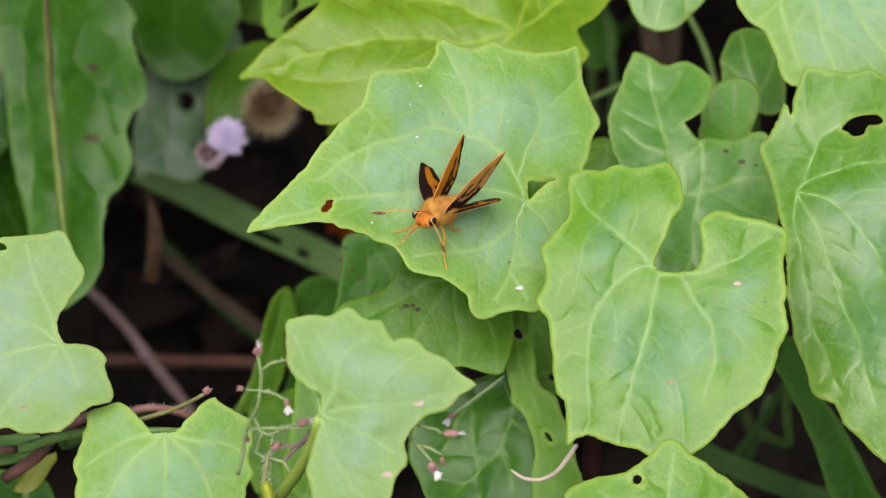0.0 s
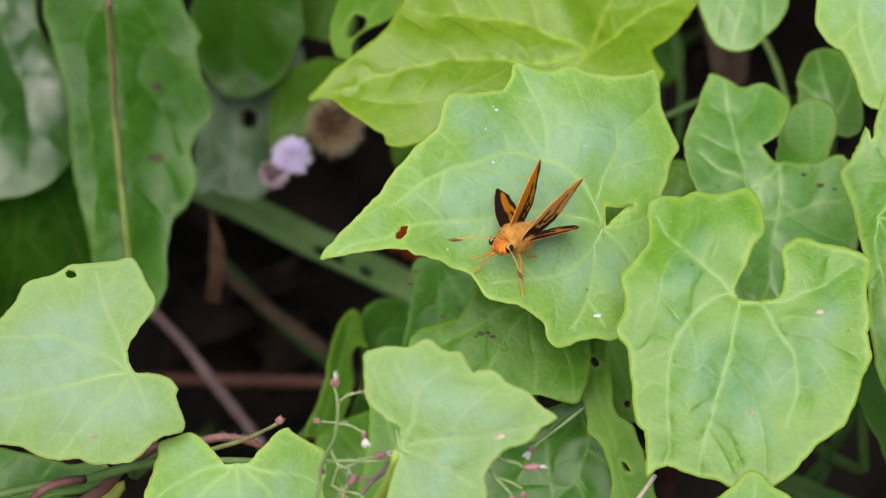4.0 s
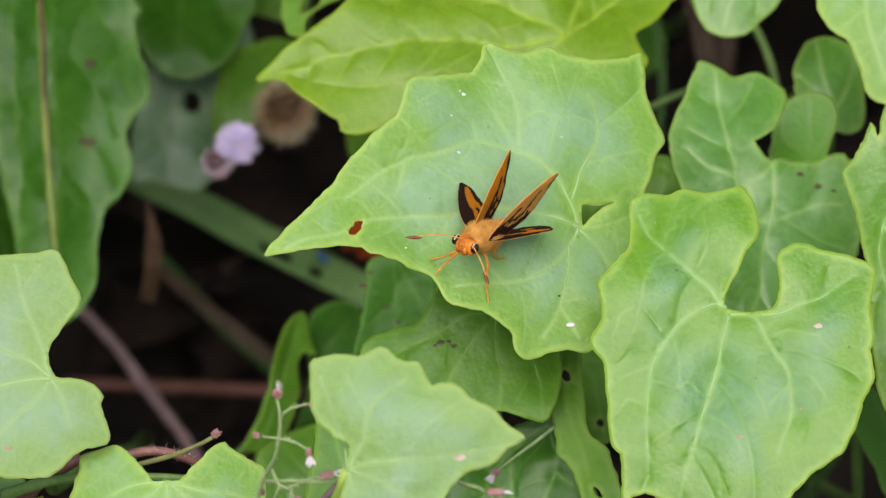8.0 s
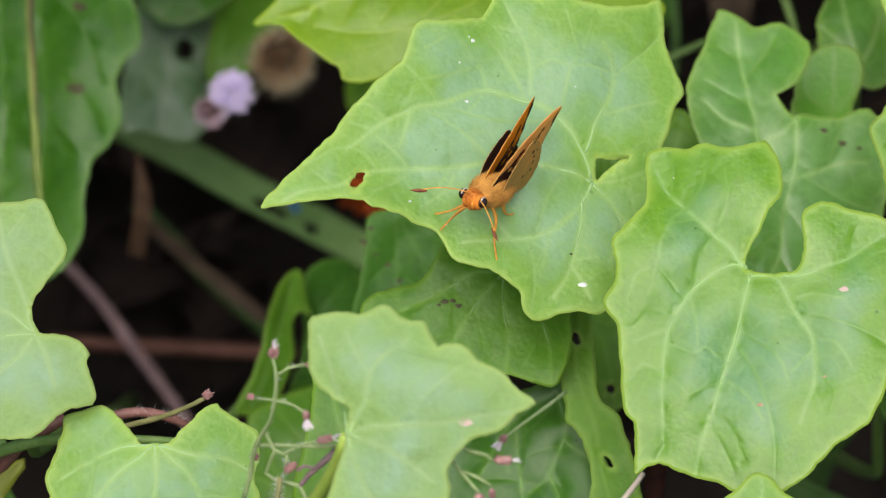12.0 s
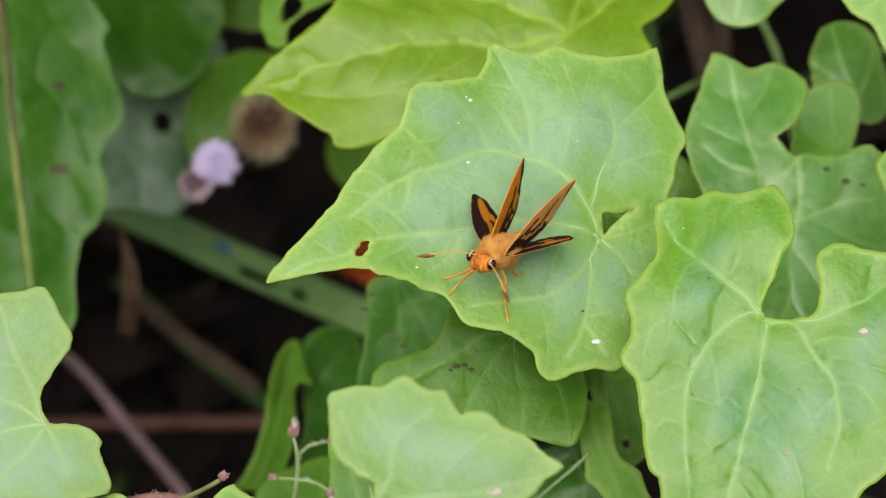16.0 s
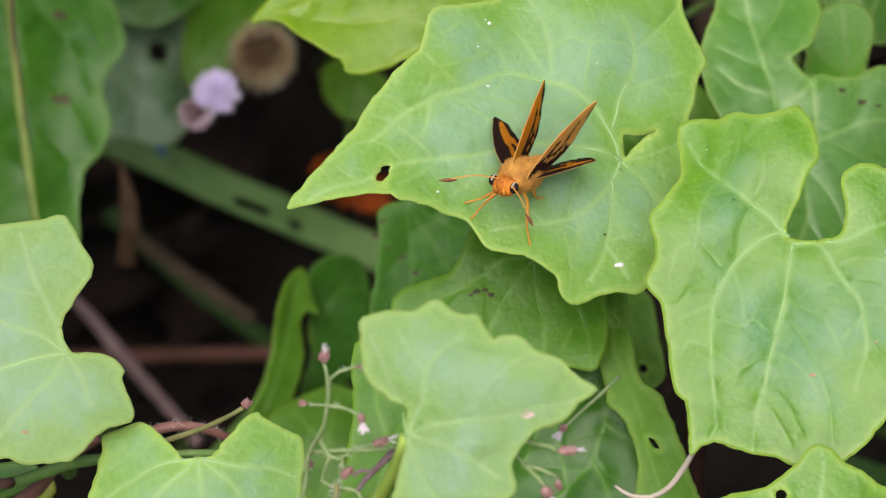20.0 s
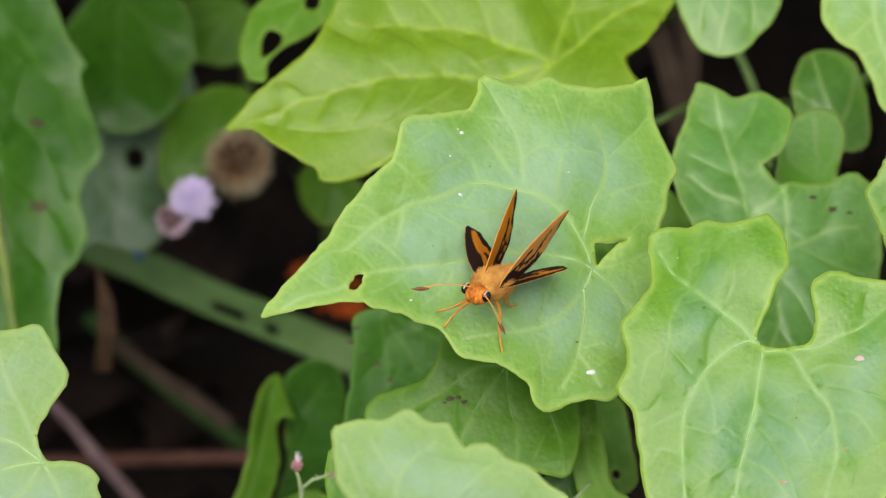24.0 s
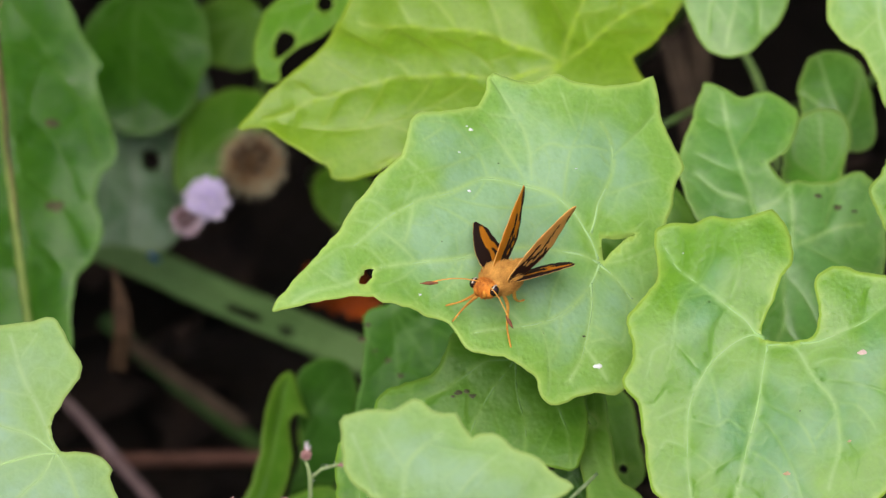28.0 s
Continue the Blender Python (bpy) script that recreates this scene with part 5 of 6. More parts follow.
leaf("small yellowing leaf beside a stem", pose(-0.0622, 0.7506, 0.1764, 36.0, -0.0, 0.0), yellow_skin,
     [(-2, 0), (0.5, 3.7), (2.5, 5.4), (4.4, 6.2), (4.6, 4.9), (3.2, 2.5), (1.2, 0)],
     grid=1.4)
leaf("green leaf low in the growth, darkened for shade", pose(-0.0725, 0.7697, 0.1525, 36.0, -0.0, 0.0), shaded_green_skin,
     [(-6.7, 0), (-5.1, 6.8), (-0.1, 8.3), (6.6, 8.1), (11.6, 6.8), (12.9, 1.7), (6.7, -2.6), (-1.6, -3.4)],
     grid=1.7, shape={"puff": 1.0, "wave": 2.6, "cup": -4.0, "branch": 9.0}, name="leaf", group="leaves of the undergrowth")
leaf("drooping dark green leaf in the shade", pose(0.0544, 0.8030, 0.1610, 36.0, -0.0, 0.0), shaded_green_skin,
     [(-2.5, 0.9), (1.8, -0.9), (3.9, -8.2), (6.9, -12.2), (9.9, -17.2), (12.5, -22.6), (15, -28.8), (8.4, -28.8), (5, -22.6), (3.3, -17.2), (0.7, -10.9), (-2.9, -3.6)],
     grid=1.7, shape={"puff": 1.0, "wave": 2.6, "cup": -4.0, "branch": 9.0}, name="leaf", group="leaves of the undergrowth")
leaf("green leaf seen between two paler leaves", pose(0.0257, 0.8229, 0.1847, 36.0, -0.0, 0.0), mid_skin,
     [(-4, 0), (0.4, 0.9), (3.9, -4.6), (4.8, -8.2), (-1.4, -8.2), (-4.9, -4.6)],
     grid=1.7, shape={"puff": 1.0, "wave": 2.6, "cup": -4.0, "branch": 9.0}, name="leaf", group="leaves of the undergrowth")
leaf("dull dark green leaf low in the gap", pose(-0.0198, 0.8611, 0.1214, 36.0, -0.0, 0.0), mid_skin,
     [(-3.3, -3.2), (-0.8, 0), (3.1, -0.9), (5.2, -5.1), (4.4, -10.8), (1, -14.7), (-2.5, -13.8), (-4.7, -8.8)],
     grid=1.7, shape={"puff": 1.0, "wave": 2.6, "cup": -4.0, "branch": 9.0}, name="leaf", group="leaves of the undergrowth")
leaf("green leaf deep in the gap, darkened for shade", pose(0.0275, 0.9769, 0.0882, 34.0, -0.0, 0.0), shaded_green_skin,
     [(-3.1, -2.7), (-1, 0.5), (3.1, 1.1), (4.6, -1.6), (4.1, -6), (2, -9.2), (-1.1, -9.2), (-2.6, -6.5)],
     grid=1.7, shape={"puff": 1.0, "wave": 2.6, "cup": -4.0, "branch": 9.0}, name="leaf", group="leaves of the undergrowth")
# separate leaf tilted steeply away from the sky to look deeply shaded
leaf("dark green hanging leaf in deep shade", pose(-0.0805, 0.8911, 0.1339, 88.0, -0.3, -7.9), shade_skin,
     [(-12, -9.7), (-6, -5.4), (-0.2, -4.2), (5.7, -1.8), (9.5, -4.9), (11.6, -14.3), (12.7, -25.1), (11.5, -33.8), (4.3, -42), (-5.6, -44.4), (-15.3, -39.3), (-17.5, -23.6)],
     grid=1.7, shape={"puff": 1.0, "wave": 2.6, "cup": -4.0, "branch": 9.0}, name="leaf", group="leaves of the undergrowth")
leaf("dark green leaf beneath a paler one", pose(0.0143, 0.8007, 0.1972, 60.0, -0.0, 0.0), mid_skin,
     [(-3.9, 0), (-0.4, 0.9), (3.4, 0.4), (5.6, -1.7), (5.2, -5.2), (2.2, -7.4), (-1.7, -7.4), (-3.9, -4.4)],
     grid=1.7, shape={"puff": 1.0, "wave": 2.6, "cup": -4.0, "branch": 9.0}, name="leaf", group="leaves of the undergrowth")


# ---- flowers ----
def flower_head(label, centre, size, petal, cup_mat, count, seed, fluff, spread=1.0, bristle=False, core=None, category="flower", name="flower"):
    """A round head of many thin florets on a green cup and a stalk. size in mm."""
    rng = random.Random(seed)
    thing = tagged(new(name), label, category)
    thing.matrix_world = Matrix.Translation(centre)
    axis = (Vector((0.0, -0.5, 0.85))).normalized()
    turn = axis.to_track_quat("Z", "Y").to_matrix()
    pieces = []
    for k in range(count):
        u = rng.uniform(1 - 1.15 * spread, 1.0)
        a = k * 2.39996
        way = Vector((math.sqrt(max(0, 1 - u * u)) * math.cos(a), math.sqrt(max(0, 1 - u * u)) * math.sin(a), u))
        far = size * rng.uniform(0.82, 1.12)
        side = way.orthogonal().normalized()
        path = []
        for s in (0.25, 0.6, 0.85, 1.0):
            p = way * far * s + side * (rng.uniform(-1, 1) * 0.12 * size * s * s)
            path.append((*(turn @ p * MM), fluff * size * MM * (0.5 + 0.6 * s if s < 1 else 0.35)))
        pieces.append(tube_data(path, 5))
    mesh_part("floret_tuft", *joined(pieces), petal, thing, smooth=False)
    mesh_part("cup", *ball_data(turn @ Vector((0, 0, -0.25 * size * MM)), [0.5 * size * MM] * 3, 8, 12, 0.05, seed), cup_mat, thing)
    base = turn @ Vector((0, 0, -0.5 * size * MM))
    back = Vector((0.0, 0.766, -0.643))
    path = curve_through([(*base, 0.25 * MM), (*(base + back * 0.02), 0.22 * MM), (*(back * 0.052 + Vector((-0.004, 0, 0.004))), 0.2 * MM)], 0.003)
    mesh_part("stalk", *tube_data(path, 8), maroon_skin, thing)
    if core:
        pieces = []
        for k in range(60):
            u, a = rng.uniform(0.72, 1.0), k * 2.39996
            way = turn @ Vector((math.sqrt(1 - u * u) * math.cos(a), math.sqrt(1 - u * u) * math.sin(a), u))
            pieces.append(tube_data([(*(way * size * s * MM), 0.05 * size * MM) for s in (0.7, 0.95, rng.uniform(1.02, 1.14))], 5))
        mesh_part("withered_centre", *joined(pieces), core, thing, "shrivelled brown florets", smooth=False)
    if bristle:
        pieces = []
        for k in range(1100):
            way = Vector((rng.gauss(0, 1), rng.gauss(0, 1), rng.gauss(0, 1))).normalized()
            far = size * rng.uniform(1.0, 1.38)
            pieces.append(tube_data([(*(way * size * 0.8 * MM), 0.05 * MM), (*(way * far * MM), 0.02 * MM)], 3))
        mesh_part("bristle_tuft", *joined(pieces), bristle_skin, thing, "pale fine bristles", smooth=False)
    return thing


flower_head("small lilac flower head with fluffy florets", (-0.0362, 0.8838, 0.1360), 3.4, lilac_skin, green_stem, 190, 3, 0.055)
flower_head("withered pinkish-white flower head beside a lilac one", (-0.0393, 0.8834, 0.1324), 2.5, faded_skin, green_stem, 150, 4, 0.06, 0.9, core=russet_skin)
flower_head("dry brown round seed head with fluffy bristles", (-0.0295, 0.9003, 0.1292), 4.3, fluff_skin, straw_skin, 800, 5, 0.020, 1.5, True, core=streak_skin, name="seed_head")
for where, grow, seed in (((-0.0184, 0.9238, 0.0872), 4.2, 8), ((-0.0136, 0.9209, 0.0837), 3.4, 9), ((-0.0160, 0.9320, 0.0772), 5.5, 10)):
    bloom = tagged(new("orange_flower"), "bright orange flower half hidden behind a leaf", "flower")
    bloom.matrix_world = Matrix.Translation(where)
    for k in range(9):
        a = k * 0.698 + seed
        rows = []
        for s, w in ((0.1, 0.12), (0.35, 0.24), (0.65, 0.30), (0.9, 0.2), (1.0, 0.05)):
            rows.append((s, w))
        verts, faces = [], []
        for s, w in rows:
            for u in (-1, 0, 1):
                verts.append(Matrix.Rotation(a, 3, "Z") @ Vector((s * grow, u * w * grow, (0.35 * s - 0.3 * s * s + 0.05 * u * u) * grow)) * MM)
        for s, w in rows:
            verts.append(Matrix.Rotation(a, 3, "Z") @ Vector((s * grow, 0, (0.35 * s - 0.3 * s * s - 0.03) * grow)) * MM)
        for k2 in range(4):
            i = 3 * k2
            faces += [(i, i + 1, i + 4, i + 3), (i + 1, i + 2, i + 5, i + 4), (15 + k2, i, i + 3, 16 + k2), (i + 2, 15 + k2, 16 + k2, i + 5)]
        mesh_part("petal", verts, faces, orange_petal, bloom)
    mesh_part("disc", *ball_data((0, 0, 0.12 * grow * MM), (0.25 * grow * MM,) * 3, 6, 10, 0.08, seed), orange_petal, bloom)


# ---- spray of small pink buds on thin stalks ----
def bud_data(way, length, wide):
    way = Vector(way).normalized()
    rows = [(0.0, 0.35), (0.15, 0.8), (0.4, 1.0), (0.7, 0.85), (0.92, 0.6), (1.0, 0.3)]
    return tube_data([(*(way * length * s * MM), wide * w * MM) for s, w in rows], 9)


def bud(parent, at, way, length=1.7, wide=0.55, tuft=0, seed=0):
    rng = random.Random(seed)
    ob = mesh_part("bud", *bud_data(way, length, wide), pink_skin, parent, "pink scaly flower bud")
    ob.location = at
    way = Vector(way).normalized()
    if tuft:
        pieces = []
        for k in range(tuft):
            out = (way + 0.45 * Vector((rng.uniform(-1, 1), rng.uniform(-1, 1), rng.uniform(-1, 1)))).normalized()
            base = way * length * 0.85 * MM
            pieces.append(tube_data([(*base, 0.10 * MM), (*(base + out * 0.7 * MM), 0.09 * MM), (*(base + out * rng.uniform(1.1, 1.6) * MM), 0.05 * MM)], 4))
        mesh_part("tuft", *joined(pieces), tuft_skin, ob, "white silky tuft", smooth=False)
    # pointed scales round the bud
    scales = []
    for k in range(14):
        a, s = k * 2.4, 0.15 + 0.05 * k
        side = way.orthogonal().normalized()
        side.rotate(Matrix.Rotation(a, 3, way))
        p = way * length * s * MM + side * wide * 0.85 * MM
        scales.append(tube_data([(*p, 0.16 * MM), (*(p + (way * 0.35 + side * 0.12) * MM), 0.03 * MM)], 4))
    mesh_part("calyx", *joined(scales), pink_skin, ob, smooth=False)
    return ob


spray = tagged(new("flower_spray"), "thin branching green spray with small pink buds", "flower spray")
stem("", [(-0.0284, 0.7000, 0.2250, 0.30), (-0.0276, 0.7005, 0.2287, 0.30), (-0.0274, 0.7003, 0.2315, 0.28), (-0.0268, 0.7000, 0.2343, 0.27), (-0.0255, 0.6992, 0.2380, 0.26), (-0.0250, 0.6993, 0.2412, 0.25), (-0.0249, 0.6993, 0.2444, 0.24), (-0.0251, 0.6995, 0.2461, 0.19), (-0.0254, 0.7001, 0.2468, 0.18)], spray_stem, "stalk", parent=spray, sides=7, lumps=0.08)
stem("", [(-0.0249, 0.6994, 0.2445, 0.20), (-0.0236, 0.7001, 0.2453, 0.20), (-0.0221, 0.7003, 0.2456, 0.18), (-0.0205, 0.7012, 0.2451, 0.17)], spray_stem, "stalk", parent=spray, sides=7, lumps=0.08)
stem("", [(-0.0270, 0.7000, 0.2406, 0.15), (-0.0250, 0.6992, 0.2411, 0.18), (-0.0231, 0.6982, 0.2415, 0.18), (-0.0216, 0.6969, 0.2415, 0.17)], spray_stem, "stalk", parent=spray, sides=7, lumps=0.08)
stem("", [(-0.0272, 0.7010, 0.2325, 0.24), (-0.0238, 0.6996, 0.2339, 0.24), (-0.0207, 0.6981, 0.2352, 0.24), (-0.0175, 0.6982, 0.2353, 0.22)], spray_stem, "stalk", parent=spray, sides=7, lumps=0.08)
stem("", [(-0.0262, 0.7001, 0.2359, 0.22), (-0.0256, 0.7000, 0.2343, 0.24), (-0.0250, 0.6993, 0.2335, 0.22), (-0.0239, 0.6990, 0.2331, 0.20), (-0.0223, 0.6988, 0.2345, 0.18), (-0.0201, 0.6978, 0.2363, 0.16)], spray_stem, "stalk", parent=spray, sides=7, lumps=0.08)
stem("", [(-0.0235, 0.6991, 0.2332, 0.17), (-0.0235, 0.6985, 0.2326, 0.17), (-0.0235, 0.6989, 0.2314, 0.16)], spray_stem, "stalk", parent=spray, sides=7, lumps=0.08)
stem("", [(-0.0249, 0.6992, 0.2334, 0.22), (-0.0255, 0.6997, 0.2309, 0.22), (-0.0259, 0.6997, 0.2294, 0.24), (-0.0246, 0.6992, 0.2287, 0.26), (-0.0219, 0.6981, 0.2290, 0.26), (-0.0209, 0.6969, 0.2275, 0.26)], spray_stem, "stalk", parent=spray, sides=7, lumps=0.08)
stem("", [(-0.0053, 0.6914, 0.2428, 0.22), (-0.0026, 0.6900, 0.2426, 0.24), (-0.0008, 0.6890, 0.2430, 0.24), (-0.0002, 0.6887, 0.2426, 0.22)], spray_stem, "stalk", parent=spray, sides=7, lumps=0.08)
stem("", [(-0.0053, 0.6906, 0.2418, 0.25), (-0.0036, 0.6884, 0.2408, 0.25), (-0.0024, 0.6869, 0.2404, 0.25), (-0.0015, 0.6862, 0.2397, 0.22)], spray_stem, "stalk", parent=spray, sides=7, lumps=0.08)
stem("", [(-0.0036, 0.6885, 0.2409, 0.20), (-0.0017, 0.6881, 0.2404, 0.20), (-0.0002, 0.6876, 0.2397, 0.20)], spray_stem, "stalk", parent=spray, sides=7, lumps=0.08)
stem("", [(0.0012, 0.6977, 0.2378, 0.17), (0.0036, 0.7019, 0.2366, 0.19), (0.0059, 0.7060, 0.2352, 0.20), (0.0085, 0.7125, 0.2321, 0.22)], spray_stem, "stalk", parent=spray, sides=7, lumps=0.08)
stem("", [(-0.0219, 0.6981, 0.2290, 0.26), (-0.0209, 0.6990, 0.2300, 0.30), (-0.0196, 0.6990, 0.2316, 0.34), (-0.0182, 0.6991, 0.2333, 0.40), (-0.0171, 0.6990, 0.2347, 0.45)], mauve_skin, "dry_twig", parent=spray, sides=7, lumps=0.1)
stem("", [(-0.0193, 0.6991, 0.2317, 0.22), (-0.0204, 0.6988, 0.2313, 0.22), (-0.0215, 0.6989, 0.2314, 0.24), (-0.0223, 0.6985, 0.2310, 0.30)], mauve_skin, "dry_twig", parent=spray, sides=7, lumps=0.1)
for at, way, length, wide, tuft, seed in (
    ((-0.0254, 0.7001, 0.2468), (0.15, 0.1, 0.9), 1.6, 0.85, 4, 1),
    ((-0.0214, 0.6970, 0.2417), (0.1, -0.3, -1.0), 1.3, 0.5, 26, 2),
    ((-0.0201, 0.6978, 0.2363), (1.0, 0.0, 0.35), 2.3, 0.62, 5, 3),
    ((-0.0237, 0.6984, 0.2308), (0.5, 0.1, 0.5), 2.2, 0.62, 0, 4),
    ((-0.0273, 0.7001, 0.2407), (-1.0, 0.0, 0.1), 1.0, 0.4, 0, 5),
    ((-0.0218, 0.7003, 0.2456), (1.0, 0.0, 0.1), 2.4, 0.28, 0, 6),
    ((-0.0170, 0.7004, 0.2332), (0.6, 0.1, 0.6), 0.8, 0.4, 0, 7),
    ((0.0000, 0.6887, 0.2426), (1.0, 0.1, -0.1), 2.6, 0.7, 3, 8),
    ((-0.0018, 0.6854, 0.2403), (0.5, -0.3, -0.8), 1.8, 0.85, 40, 9),
    ((-0.0001, 0.6866, 0.2402), (0.1, -0.2, -1.0), 1.5, 0.4, 0, 10),
    ((0.0015, 0.6980, 0.2381), (-0.5, -0.2, -0.8), 1.2, 0.5, 30, 11),
    ((-0.0269, 0.7007, 0.2305), (-0.5, 0.0, 0.9), 1.4, 0.55, 0, 12),
):
    bud(spray, at, way, length * 0.85, wide * 0.7, tuft, seed)


# ---- stems and grass ----
climbing_stem = stem("upright green stem with a brown streak", [(-0.0646, 0.8688, 0.1804, 0.38), (-0.0643, 0.8652, 0.1761, 0.44), (-0.0639, 0.8611, 0.1681, 0.52), (-0.0629, 0.8534, 0.1588, 0.58), (-0.0618, 0.8462, 0.1503, 0.62), (-0.0609, 0.8417, 0.1449, 0.62)], olive_stem, "stalk_plant")
stem("", [(-0.0643, 0.8679, 0.1811, 0.30), (-0.0640, 0.8643, 0.1768, 0.30), (-0.0635, 0.8613, 0.1722, 0.28), (-0.0634, 0.8584, 0.1676, 0.25), (-0.0627, 0.8545, 0.1626, 0.17), (-0.0622, 0.8504, 0.1577, 0.07)], streak_skin, "dry_streak", parent=climbing_stem)
stem("", [(-0.0644, 0.8667, 0.1809, 0.30), (-0.0645, 0.8675, 0.1819, 0.62), (-0.0648, 0.8674, 0.1833, 0.55), (-0.0640, 0.8674, 0.1849, 0.25), (-0.0635, 0.8679, 0.1855, 0.06)], faded_husk, "husk", parent=climbing_stem)
stem("pale mauve dry stalk lying in the shade", [(-0.0634, 0.9151, 0.0769, 0.90), (-0.0569, 0.9110, 0.0719, 1.00), (-0.0519, 0.9068, 0.0669, 1.05), (-0.0460, 0.8948, 0.0682, 1.00), (-0.0407, 0.8831, 0.0699, 0.90)], mauve_skin, "dry_stalk")
stem("reddish brown dry stalk lying level", [(-0.0655, 0.9218, 0.0538, 1.10), (-0.0543, 0.9217, 0.0536, 1.20), (-0.0431, 0.9216, 0.0534, 1.15), (-0.0268, 0.9214, 0.0533, 1.10)], russet_skin, "dry_stalk")
stem("green creeping vine stem", [(-0.0790, 0.7375, 0.1919, 0.76), (-0.0695, 0.7389, 0.1935, 0.76), (-0.0623, 0.7380, 0.1956, 0.76), (-0.0559, 0.7370, 0.1990, 0.76), (-0.0502, 0.7352, 0.2017, 0.64), (-0.0408, 0.7353, 0.2018, 0.56), (-0.0330, 0.7372, 0.1994, 0.48)], green_stem, "creeper")
stem("thin reddish curved tendril", [(-0.0712, 0.7325, 0.1938, 0.60), (-0.0682, 0.7310, 0.1997, 0.65), (-0.0654, 0.7319, 0.2007, 0.65), (-0.0621, 0.7351, 0.1984, 0.60)], red_stem, "tendril")
stem("brown creeping runner beside leaves", [(-0.0645, 0.7443, 0.1845, 0.90), (-0.0595, 0.7427, 0.1903, 0.90), (-0.0565, 0.7410, 0.1960, 0.90), (-0.0517, 0.7428, 0.1982, 0.80)], red_stem, "creeper")
hairy_path = [(-0.0503, 0.7378, 0.2001, 0.60), (-0.0468, 0.7383, 0.2022, 0.65), (-0.0424, 0.7390, 0.2030, 0.65), (-0.0385, 0.7393, 0.2019, 0.60), (-0.0347, 0.7403, 0.1983, 0.55)]
hairy_stem = stem("reddish stem with fine white hairs", hairy_path, red_stem, "creeper")
bud_shoot = stem("thin green shoot with a small bud tip", [(-0.0486, 0.7341, 0.2034, 0.35), (-0.0439, 0.7349, 0.2043, 0.35), (-0.0391, 0.7343, 0.2067, 0.35), (-0.0355, 0.7331, 0.2099, 0.29), (-0.0343, 0.7328, 0.2111, 0.28)], shoot_skin, "shoot")
stem("dark maroon upright stem", [(0.0228, 0.7725, 0.1714, 1.50), (0.0228, 0.7730, 0.1641, 1.50), (0.0227, 0.7733, 0.1568, 1.50), (0.0228, 0.7768, 0.1454, 1.50)], maroon_skin, "stalk_plant")
stem("pale dry curled tendril", [(0.0195, 0.7385, 0.1962, 0.34), (0.0180, 0.7364, 0.1952, 0.38), (0.0163, 0.7344, 0.1944, 0.36), (0.0140, 0.7330, 0.1943, 0.30), (0.0116, 0.7332, 0.1945, 0.26), (0.0099, 0.7347, 0.1947, 0.20)], pale_dry, "tendril")
stem("slim green shoot in the shade", [(0.0409, 0.8990, 0.1510, 0.50), (0.0438, 0.8953, 0.1466, 0.55), (0.0457, 0.8911, 0.1415, 0.55), (0.0466, 0.8862, 0.1357, 0.55)], green_stem, "shoot")
stem("slim green shoot crossing the gap", [(0.0220, 0.8733, 0.1515, 0.49), (0.0258, 0.8743, 0.1527, 0.49), (0.0304, 0.8757, 0.1544, 0.49), (0.0368, 0.8852, 0.1501, 0.45)], green_stem, "shoot")
ribbon("broad green grass blade with torn slots", [(-0.0555, 0.9479, 0.0771), (-0.0462, 0.9413, 0.0770), (-0.0358, 0.9341, 0.0761), (-0.0256, 0.9273, 0.0758), (-0.0165, 0.9207, 0.0757), (-0.0064, 0.9142, 0.0757)], 5.6, blade_skin, "grass_blade", notch=((0.44, 0.53), (0.60, 0.64)))
ribbon("dull green grass blade in deep shade", [(-0.0544, 0.9743, 0.0385), (-0.0457, 0.9650, 0.0353), (-0.0372, 0.9565, 0.0329), (-0.0275, 0.9442, 0.0338)], 2.6, shaded_blade_skin, "grass_blade")
ribbon("short dry brown upright leaf sheath", [(-0.0507, 0.8987, 0.1118), (-0.0497, 0.8956, 0.1081), (-0.0495, 0.8925, 0.1044), (-0.0505, 0.8926, 0.0967)], 2.5, streak_skin, "dry_sheath", tip=-0.35, category="dry leaf")
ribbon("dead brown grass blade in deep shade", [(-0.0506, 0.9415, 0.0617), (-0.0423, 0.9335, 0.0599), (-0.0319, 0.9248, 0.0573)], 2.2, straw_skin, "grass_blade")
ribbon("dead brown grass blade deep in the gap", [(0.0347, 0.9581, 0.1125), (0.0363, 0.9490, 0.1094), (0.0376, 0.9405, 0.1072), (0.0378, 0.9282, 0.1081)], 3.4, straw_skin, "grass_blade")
ribbon("dull green grass blade deep in the gap", [(0.0276, 0.9495, 0.1179), (0.0293, 0.9398, 0.1141), (0.0299, 0.9308, 0.1111), (0.0291, 0.9179, 0.1113)], 1.2, shaded_blade_skin, "grass_blade")
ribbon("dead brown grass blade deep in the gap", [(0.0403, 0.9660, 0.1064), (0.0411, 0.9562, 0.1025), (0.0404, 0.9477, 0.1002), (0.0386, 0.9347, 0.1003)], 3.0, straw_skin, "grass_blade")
ribbon("dark green grass blade near the soil", [(0.0415, 0.8445, 0.1016), (0.0491, 0.8346, 0.1054), (0.0570, 0.8251, 0.1096), (0.0656, 0.8156, 0.1138)], 3.6, shaded_blade_skin, "grass_blade")
ribbon("thin green grass blade", [(0.0456, 0.8551, 0.0832), (0.0528, 0.8538, 0.0972), (0.0571, 0.8512, 0.1096), (0.0594, 0.8484, 0.1219)], 1.6, shaded_blade_skin, "grass_blade")
ribbon("thin green grass blade", [(0.0489, 0.8613, 0.0750), (0.0523, 0.8588, 0.0876), (0.0557, 0.8650, 0.0949)], 1.4, shaded_blade_skin, "grass_blade")


